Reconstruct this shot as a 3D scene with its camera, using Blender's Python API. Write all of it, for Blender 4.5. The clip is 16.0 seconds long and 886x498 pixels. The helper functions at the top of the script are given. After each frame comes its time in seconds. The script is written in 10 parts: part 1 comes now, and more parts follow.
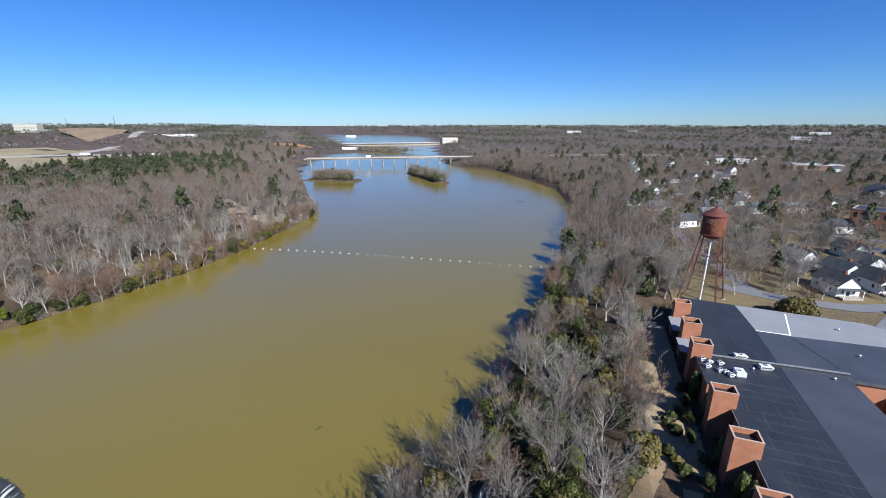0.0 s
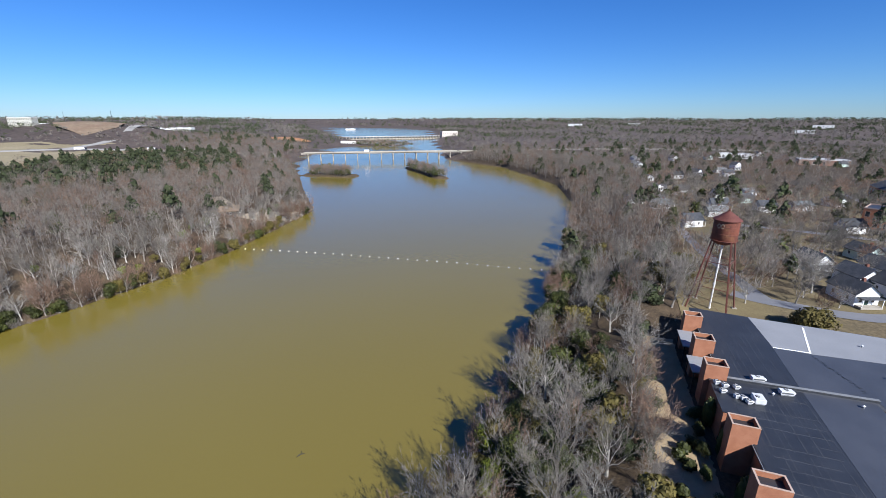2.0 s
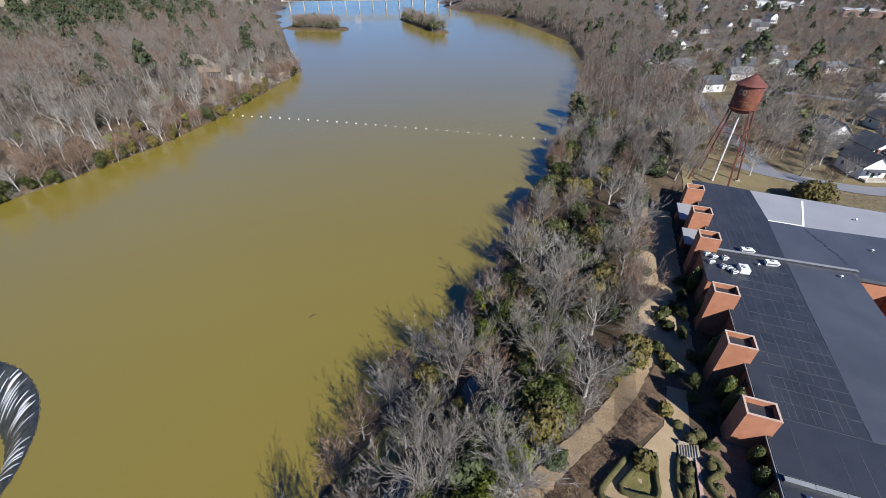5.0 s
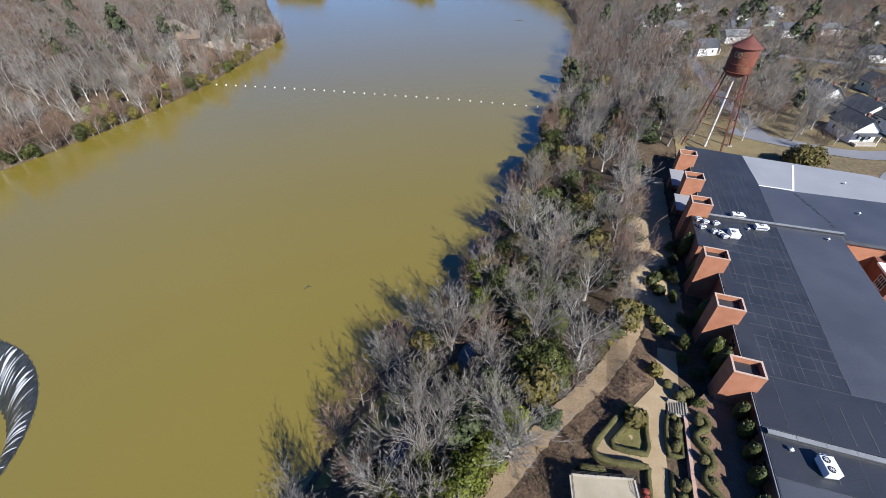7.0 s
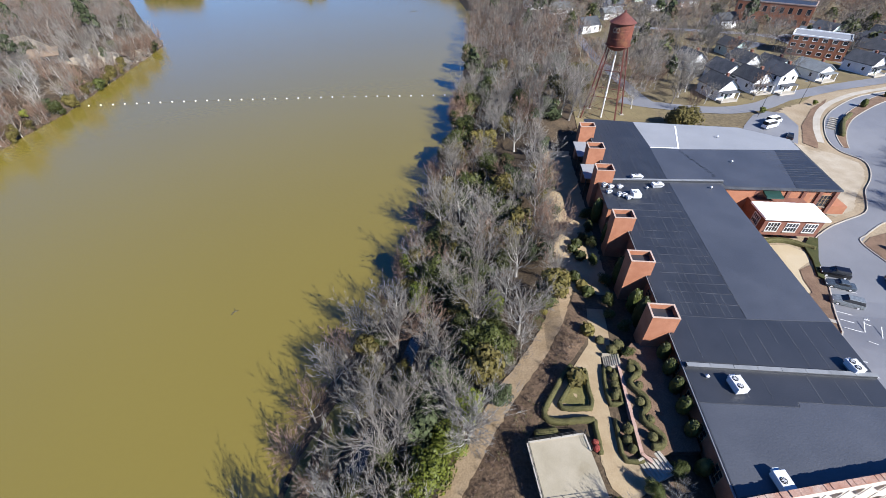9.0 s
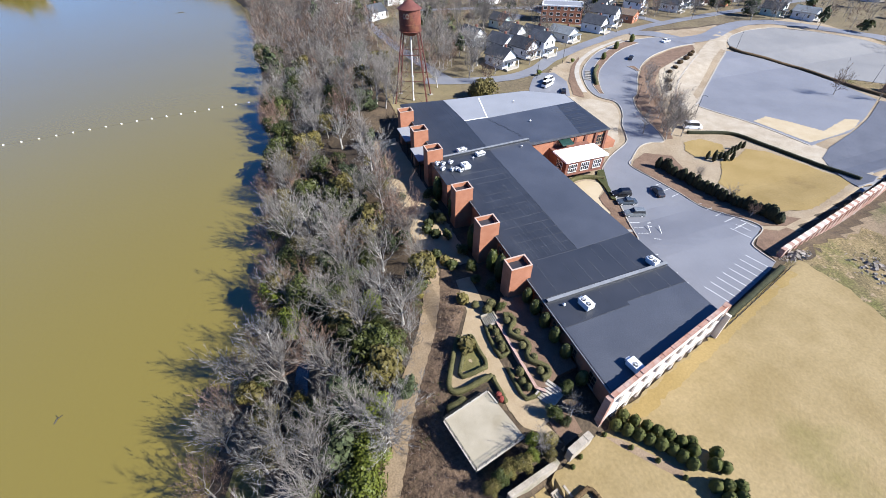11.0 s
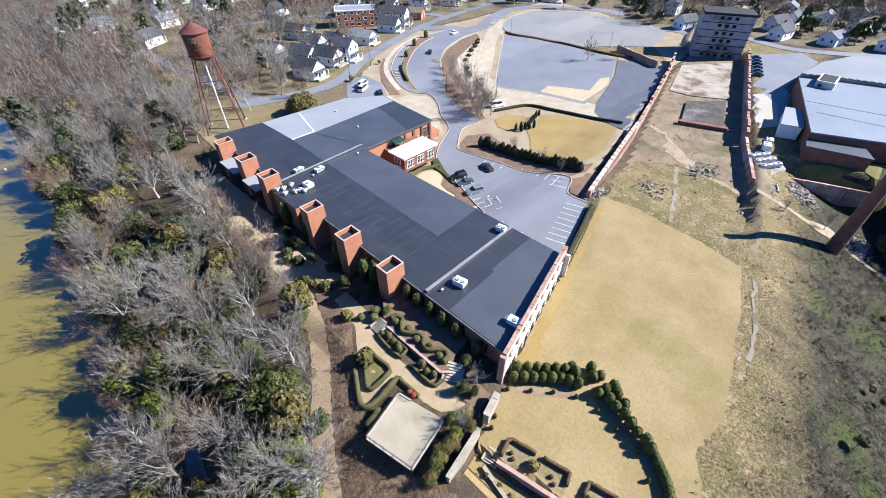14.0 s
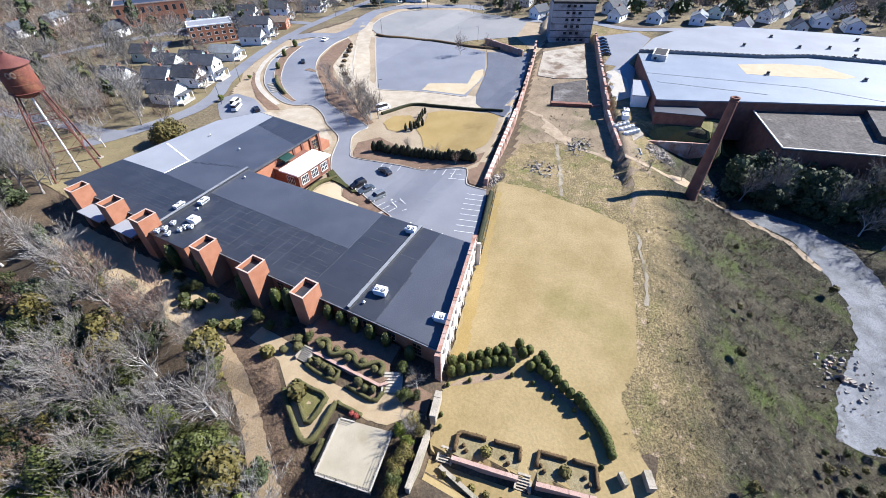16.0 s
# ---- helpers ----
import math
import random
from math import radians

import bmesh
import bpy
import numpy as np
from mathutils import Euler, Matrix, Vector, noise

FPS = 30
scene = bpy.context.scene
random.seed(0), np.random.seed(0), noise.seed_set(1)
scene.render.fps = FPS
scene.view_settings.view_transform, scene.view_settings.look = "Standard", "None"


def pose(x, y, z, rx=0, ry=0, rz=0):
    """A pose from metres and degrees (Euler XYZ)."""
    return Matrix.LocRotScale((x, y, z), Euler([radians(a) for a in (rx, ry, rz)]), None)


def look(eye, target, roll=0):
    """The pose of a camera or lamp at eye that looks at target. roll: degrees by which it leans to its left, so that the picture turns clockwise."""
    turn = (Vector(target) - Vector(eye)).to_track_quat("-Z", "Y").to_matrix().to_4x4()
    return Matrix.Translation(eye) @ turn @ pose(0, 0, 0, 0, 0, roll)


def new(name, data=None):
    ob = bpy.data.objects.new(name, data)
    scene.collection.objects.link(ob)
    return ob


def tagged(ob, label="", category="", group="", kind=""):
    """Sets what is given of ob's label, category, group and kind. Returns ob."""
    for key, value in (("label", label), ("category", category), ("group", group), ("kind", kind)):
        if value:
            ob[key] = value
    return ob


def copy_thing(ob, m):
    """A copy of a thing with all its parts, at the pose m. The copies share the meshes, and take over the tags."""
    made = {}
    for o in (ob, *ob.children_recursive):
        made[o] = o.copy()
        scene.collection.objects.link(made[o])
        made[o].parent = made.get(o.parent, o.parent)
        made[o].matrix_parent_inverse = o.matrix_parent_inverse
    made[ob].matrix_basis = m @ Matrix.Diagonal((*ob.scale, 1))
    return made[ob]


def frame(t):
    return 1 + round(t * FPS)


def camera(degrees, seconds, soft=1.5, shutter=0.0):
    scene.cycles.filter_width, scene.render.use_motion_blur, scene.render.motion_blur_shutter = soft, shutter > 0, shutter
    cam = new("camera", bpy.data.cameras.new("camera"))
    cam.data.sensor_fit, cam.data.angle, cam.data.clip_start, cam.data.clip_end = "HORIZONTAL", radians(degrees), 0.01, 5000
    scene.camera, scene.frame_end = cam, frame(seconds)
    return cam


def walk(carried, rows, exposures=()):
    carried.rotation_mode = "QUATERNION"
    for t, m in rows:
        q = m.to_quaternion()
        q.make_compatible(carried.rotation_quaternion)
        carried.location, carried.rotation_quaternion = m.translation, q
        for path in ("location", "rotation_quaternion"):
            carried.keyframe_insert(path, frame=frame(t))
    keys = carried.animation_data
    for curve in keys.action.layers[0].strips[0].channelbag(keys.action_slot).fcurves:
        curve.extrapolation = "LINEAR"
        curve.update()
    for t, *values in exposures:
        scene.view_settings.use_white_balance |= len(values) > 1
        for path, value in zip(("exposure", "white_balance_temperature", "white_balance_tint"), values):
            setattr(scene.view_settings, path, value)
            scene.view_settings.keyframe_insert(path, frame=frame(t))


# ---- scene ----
cam = camera(93.7, 16.0, 0.3)
PATH = [
    (0.0, pose(1.53, -7.15, 63.67, 73.58, -0.09, 19.89)),
    (0.5, pose(0.69, -4.27, 64.24, 73.68, 0.06, 19.93)),
    (1.0, pose(0.49, -2.06, 64.64, 73.77, -0.02, 19.92)),
    (1.5, pose(0.50, -0.23, 65.01, 73.79, 0.02, 19.92)),
    (2.0, pose(0.39, 1.26, 65.15, 72.67, -0.08, 19.93)),
    (2.5, pose(0.32, 2.23, 65.08, 71.21, -0.16, 19.92)),
    (3.0, pose(0.13, 2.80, 64.92, 69.44, -0.27, 19.93)),
    (3.5, pose(-0.11, 3.31, 65.08, 65.12, -0.33, 19.98)),
    (4.0, pose(-0.17, 3.12, 65.23, 60.12, -0.22, 19.93)),
    (4.5, pose(-0.33, 2.76, 65.35, 56.80, -0.22, 19.85)),
    (5.0, pose(-0.39, 2.47, 65.43, 54.72, -0.26, 19.87)),
    (7.5, pose(-0.75, 2.09, 64.97, 50.44, -0.35, 17.20)),
    (8.0, pose(-0.69, 2.20, 64.99, 50.18, -0.05, 14.31)),
    (8.5, pose(-0.68, 2.25, 65.02, 49.98, 0.21, 11.13)),
    (9.0, pose(-0.45, 2.24, 65.14, 49.94, 0.76, 5.47)),
    (9.5, pose(-0.34, 2.39, 65.32, 49.70, 1.37, -3.79)),
    (10.0, pose(-0.86, 2.82, 65.46, 49.17, 1.02, -12.79)),
    (10.2, pose(-1.08, 2.99, 65.49, 48.96, 0.71, -15.46)),
    (12.3, pose(-3.69, 2.72, 67.52, 48.45, -0.41, -26.42)),
    (12.5, pose(-3.77, 2.73, 67.55, 48.50, -0.48, -28.91)),
    (13.0, pose(-3.74, 2.62, 67.60, 48.70, -0.21, -35.26)),
    (13.5, pose(-3.67, 2.64, 67.68, 48.76, -0.08, -40.90)),
    (14.0, pose(-3.55, 2.71, 67.69, 48.83, 0.01, -45.63)),
    (14.5, pose(-3.56, 2.84, 67.77, 48.86, 0.13, -50.12)),
    (15.0, pose(-3.48, 2.99, 67.87, 48.86, 0.19, -54.62)),
    (15.5, pose(-3.45, 3.14, 67.96, 48.90, 0.27, -58.82)),
    (16.0, pose(-3.37, 3.17, 67.90, 48.95, 0.36, -61.88)),
    ]
walk(cam, PATH, [(0.0, 0.8, 6000, 10), (3.5, 0.82, 6050, 10), (5.0, 0.88, 6200, 10), (9.0, 1.14, 6050, 10), (12.5, 1.44, 6000, 10), (16.0, 1.5, 5950, 10)])

# ---- light ----
SUN_EL, SUN_DIR = 37.6, Vector((0.752, -0.66, 0.77))
world = bpy.data.worlds.new("sky")
scene.world = world
world.use_nodes = True
wn, wl = world.node_tree.nodes, world.node_tree.links
wn.clear()
sky = wn.new("ShaderNodeTexSky")
sky.sky_type, sky.sun_disc = "NISHITA", False
sky.sun_elevation, sky.sun_rotation = radians(SUN_EL), math.atan2(SUN_DIR.x, SUN_DIR.y)
sky.altitude, sky.air_density, sky.dust_density, sky.ozone_density = 300.0, 1.0, 0.06, 6.0
bg = wn.new("ShaderNodeBackground")
bg.inputs["Strength"].default_value = 0.052
wo = wn.new("ShaderNodeOutputWorld")
tone = wn.new("ShaderNodeHueSaturation")
tone.inputs["Saturation"].default_value = 1.15
wl.new(sky.outputs[0], tone.inputs["Color"])
clear = wn.new("ShaderNodeMix")
clear.data_type, clear.blend_type = "RGBA", "MULTIPLY"
clear.inputs["Factor"].default_value = 1.0
clear.inputs[7].default_value = (0.72, 0.94, 1.3, 1.0)
wl.new(tone.outputs[0], clear.inputs[6])
wl.new(clear.outputs[2], bg.inputs[0])
wl.new(bg.outputs[0], wo.inputs[0])
sun_data = bpy.data.lights.new("sun", "SUN")
sun_data.energy, sun_data.angle, sun_data.color = 5.0, radians(0.5), (1.0, 0.955, 0.89)
sun = new("sun", sun_data)
sun.matrix_world = look((120, -100, 160), Vector((120, -100, 160)) - SUN_DIR)

# ---- helpers of this scene ----
def part(name, bm, material, parent=None, label="", smooth=False):
    """Links a bmesh as one mesh object, under a thing or a part."""
    me = bpy.data.meshes.new(name)
    bm.to_mesh(me)
    bm.free()
    return mesh_part(name, me, material, parent, label, smooth)


def mesh_part(name, me, material, parent=None, label="", smooth=False):
    for m in material if isinstance(material, (list, tuple)) else [material]:
        me.materials.append(m)
    if smooth:
        me.polygons.foreach_set("use_smooth", [True] * len(me.polygons))
    ob = new(name, me)
    if parent is not None:
        ob.parent = parent
    if label:
        tagged(ob, label)
    return ob


def thing(name, x, y, z, turn=0, label="", category="", group="", kind=""):
    ob = new(name)
    ob.matrix_basis = pose(x, y, z, 0, 0, turn)
    return tagged(ob, label, category, group, kind)


def box(bm, x0, y0, z0, x1, y1, z1, m=None, mat=0):
    vs = [Vector((x, y, z)) for z in (z0, z1) for y in (y0, y1) for x in (x0, x1)]
    if m is not None:
        vs = [m @ v for v in vs]
    v = [bm.verts.new(p) for p in vs]
    for q in ((0, 2, 3, 1), (4, 5, 7, 6), (0, 1, 5, 4), (1, 3, 7, 5), (3, 2, 6, 7), (2, 0, 4, 6)):
        bm.faces.new([v[i] for i in q]).material_index = mat
    return v


def boxes(*dims):
    bm = bmesh.new()
    for d in dims:
        box(bm, *d)
    return bm


def tube(bm, a, b, ra, rb, n=8, caps=True, mat=0):
    a, b = Vector(a), Vector(b)
    d = (b - a).normalized()
    s = d.orthogonal().normalized()
    t = d.cross(s)
    rings = []
    for p, r in ((a, ra), (b, rb)):
        rings.append([bm.verts.new(p + (s * math.cos(k * math.tau / n) + t * math.sin(k * math.tau / n)) * r) for k in range(n)])
    for k in range(n):
        bm.faces.new((rings[0][k], rings[0][(k + 1) % n], rings[1][(k + 1) % n], rings[1][k])).material_index = mat
    if caps:
        bm.faces.new(rings[0][::-1]).material_index = mat
        bm.faces.new(rings[1]).material_index = mat


def lattice(bm, xs, zs, y0, y1, m, mat=0):
    """A connected frame: cells between lines 0-1, 2-3 and so on are solid, the others open."""
    solid = lambda i, j: 0 <= i < len(xs) - 1 and 0 <= j < len(zs) - 1 and (i % 2 == 0 or j % 2 == 0)
    pt = {}

    def v(i, j, y):
        if (i, j, y) not in pt:
            pt[(i, j, y)] = bm.verts.new(m @ Vector((xs[i], y, zs[j])))
        return pt[(i, j, y)]

    for i in range(len(xs) - 1):
        for j in range(len(zs) - 1):
            if not solid(i, j):
                continue
            bm.faces.new([v(i, j, y1), v(i + 1, j, y1), v(i + 1, j + 1, y1), v(i, j + 1, y1)][::-1]).material_index = mat
            for di, dj, a, b in ((-1, 0, (0, 0), (0, 1)), (1, 0, (1, 1), (1, 0)), (0, -1, (1, 0), (0, 0)), (0, 1, (0, 1), (1, 1))):
                if not solid(i + di, j + dj):
                    bm.faces.new([v(i + a[0], j + a[1], y1), v(i + b[0], j + b[1], y1), v(i + b[0], j + b[1], y0), v(i + a[0], j + a[1], y0)]).material_index = mat


def rim(bm, x0, y0, x1, y1, w, z0, z1):
    """A connected rectangular rim of width w."""
    loops = [[bm.verts.new((x, y, z)) for x, y in ((a, b), (c, b), (c, d), (a, d))] for z in (z0, z1) for a, b, c, d in ((x0, y0, x1, y1), (x0 + w, y0 + w, x1 - w, y1 - w))]
    for p, q in ((0, 2), (2, 3), (3, 1), (1, 0)):
        for k in range(4):
            bm.faces.new((loops[p][k], loops[p][(k + 1) % 4], loops[q][(k + 1) % 4], loops[q][k]))
    bmesh.ops.recalc_face_normals(bm, faces=bm.faces[:])


def prism(bm, points, z0, z1, mat=0):
    lo = [bm.verts.new((x, y, z0)) for x, y in points]
    hi = [bm.verts.new((x, y, z1)) for x, y in points]
    n = len(points)
    for k in range(n):
        bm.faces.new((lo[k], lo[(k + 1) % n], hi[(k + 1) % n], hi[k])).material_index = mat
    bm.faces.new(hi).material_index = mat
    bm.faces.new(lo[::-1]).material_index = mat


def spline(points, n=6, closed=False):
    """A smooth line through points (Catmull-Rom)."""
    p = [Vector((q[0], q[1], q[2] if len(q) > 2 else 0.0)) for q in points]
    out, m = [], len(p)
    for i in range(m if closed else m - 1):
        a = p[(i - 1) % m] if closed or i > 0 else p[0]
        b, c = p[i], p[(i + 1) % m]
        d = p[(i + 2) % m] if closed or i + 2 < m else p[-1]
        for k in range(n):
            t = k / n
            out.append(0.5 * ((2 * b) + (c - a) * t + (2 * a - 5 * b + 4 * c - d) * t * t + (3 * b - a - 3 * c + d) * t ** 3))
    if not closed:
        out.append(p[-1])
    return out


def offset_line(line, w0, w1):
    """Two rails beside a line, at w0 and w1 to its left."""
    a, b = [], []
    for i, q in enumerate(line):
        d = line[min(i + 1, len(line) - 1)] - line[max(i - 1, 0)]
        n = Vector((-d.y, d.x)).normalized()
        a.append((q.x + n.x * w0, q.y + n.y * w0))
        b.append((q.x + n.x * w1, q.y + n.y * w1))
    return a, b


# ---- materials ----
def mat(name, c1, c2, scale=0.5, rough=0.85, bump=0.3, fine=12.0, c3=None, metal=0.0, rand=0.0, stretch=None, island=False, spread=(0.35, 0.65), spec=0.3, amount3=0.62, fine_amt=0.35):
    """Two-scale noise between c1 and c2, patches of c3, fine relief."""
    m = bpy.data.materials.new(name)
    m.use_nodes = True
    nt = m.node_tree
    n, l = nt.nodes, nt.links
    b = n["Principled BSDF"]
    geo = n.new("ShaderNodeNewGeometry")
    tc = n.new("ShaderNodeTexCoord")
    co = geo.outputs["Position"] if rand == 0 else tc.outputs["Object"]
    if stretch:
        mp = n.new("ShaderNodeMapping")
        mp.inputs["Scale"].default_value = stretch
        l.new(co, mp.inputs["Vector"])
        co = mp.outputs[0]

    def noise_at(s, det):
        t = n.new("ShaderNodeTexNoise")
        t.inputs["Scale"].default_value = s
        t.inputs["Detail"].default_value = det
        t.inputs["Roughness"].default_value = 0.6
        l.new(co, t.inputs["Vector"])
        return t.outputs["Fac"]

    def ramp(src, lo, hi):
        r = n.new("ShaderNodeMapRange")
        r.inputs["From Min"].default_value, r.inputs["From Max"].default_value = lo, hi
        l.new(src, r.inputs["Value"])
        return r.outputs[0]

    def mix(f, a, c):
        x = n.new("ShaderNodeMix")
        x.data_type = "RGBA"
        for sock, v in ((x.inputs["Factor"], f), (x.inputs[6], a), (x.inputs[7], c)):
            if hasattr(v, "links"):
                l.new(v, sock)
            else:
                sock.default_value = v if isinstance(v, float) else (*v, 1.0)
        return x.outputs[2]

    col = mix(ramp(noise_at(scale, 5.0), *spread), c1, c2)
    if c3:
        col = mix(ramp(noise_at(scale * 0.37, 6.0), amount3, amount3 + 0.12), col, c3)
    grain = noise_at(fine, 3.0)
    g = n.new("ShaderNodeMapRange")
    g.inputs["From Min"].default_value, g.inputs["From Max"].default_value = 0.3, 0.7
    g.inputs["To Min"].default_value, g.inputs["To Max"].default_value = 1 - fine_amt, 1 + fine_amt
    l.new(grain, g.inputs["Value"])
    val = g.outputs[0]
    if rand > 0 or island:
        src = geo.outputs["Random Per Island"] if island else n.new("ShaderNodeObjectInfo").outputs["Random"]
        amt = rand or 0.3
        r = n.new("ShaderNodeMapRange")
        r.inputs["To Min"].default_value, r.inputs["To Max"].default_value = 1 - amt, 1 + amt
        l.new(src, r.inputs["Value"])
        mm = n.new("ShaderNodeMath")
        mm.operation = "MULTIPLY"
        l.new(val, mm.inputs[0])
        l.new(r.outputs[0], mm.inputs[1])
        val = mm.outputs[0]
    hsv = n.new("ShaderNodeHueSaturation")
    l.new(col, hsv.inputs["Color"])
    l.new(val, hsv.inputs["Value"])
    l.new(hsv.outputs[0], b.inputs["Base Color"])
    b.inputs["Roughness"].default_value = rough
    b.inputs["Metallic"].default_value = metal
    b.inputs["Specular IOR Level"].default_value = spec
    if bump:
        bp = n.new("ShaderNodeBump")
        bp.inputs["Strength"].default_value = bump
        bp.inputs["Distance"].default_value = 0.6 / fine
        l.new(grain, bp.inputs["Height"])
        l.new(bp.outputs[0], b.inputs["Normal"])
    return m


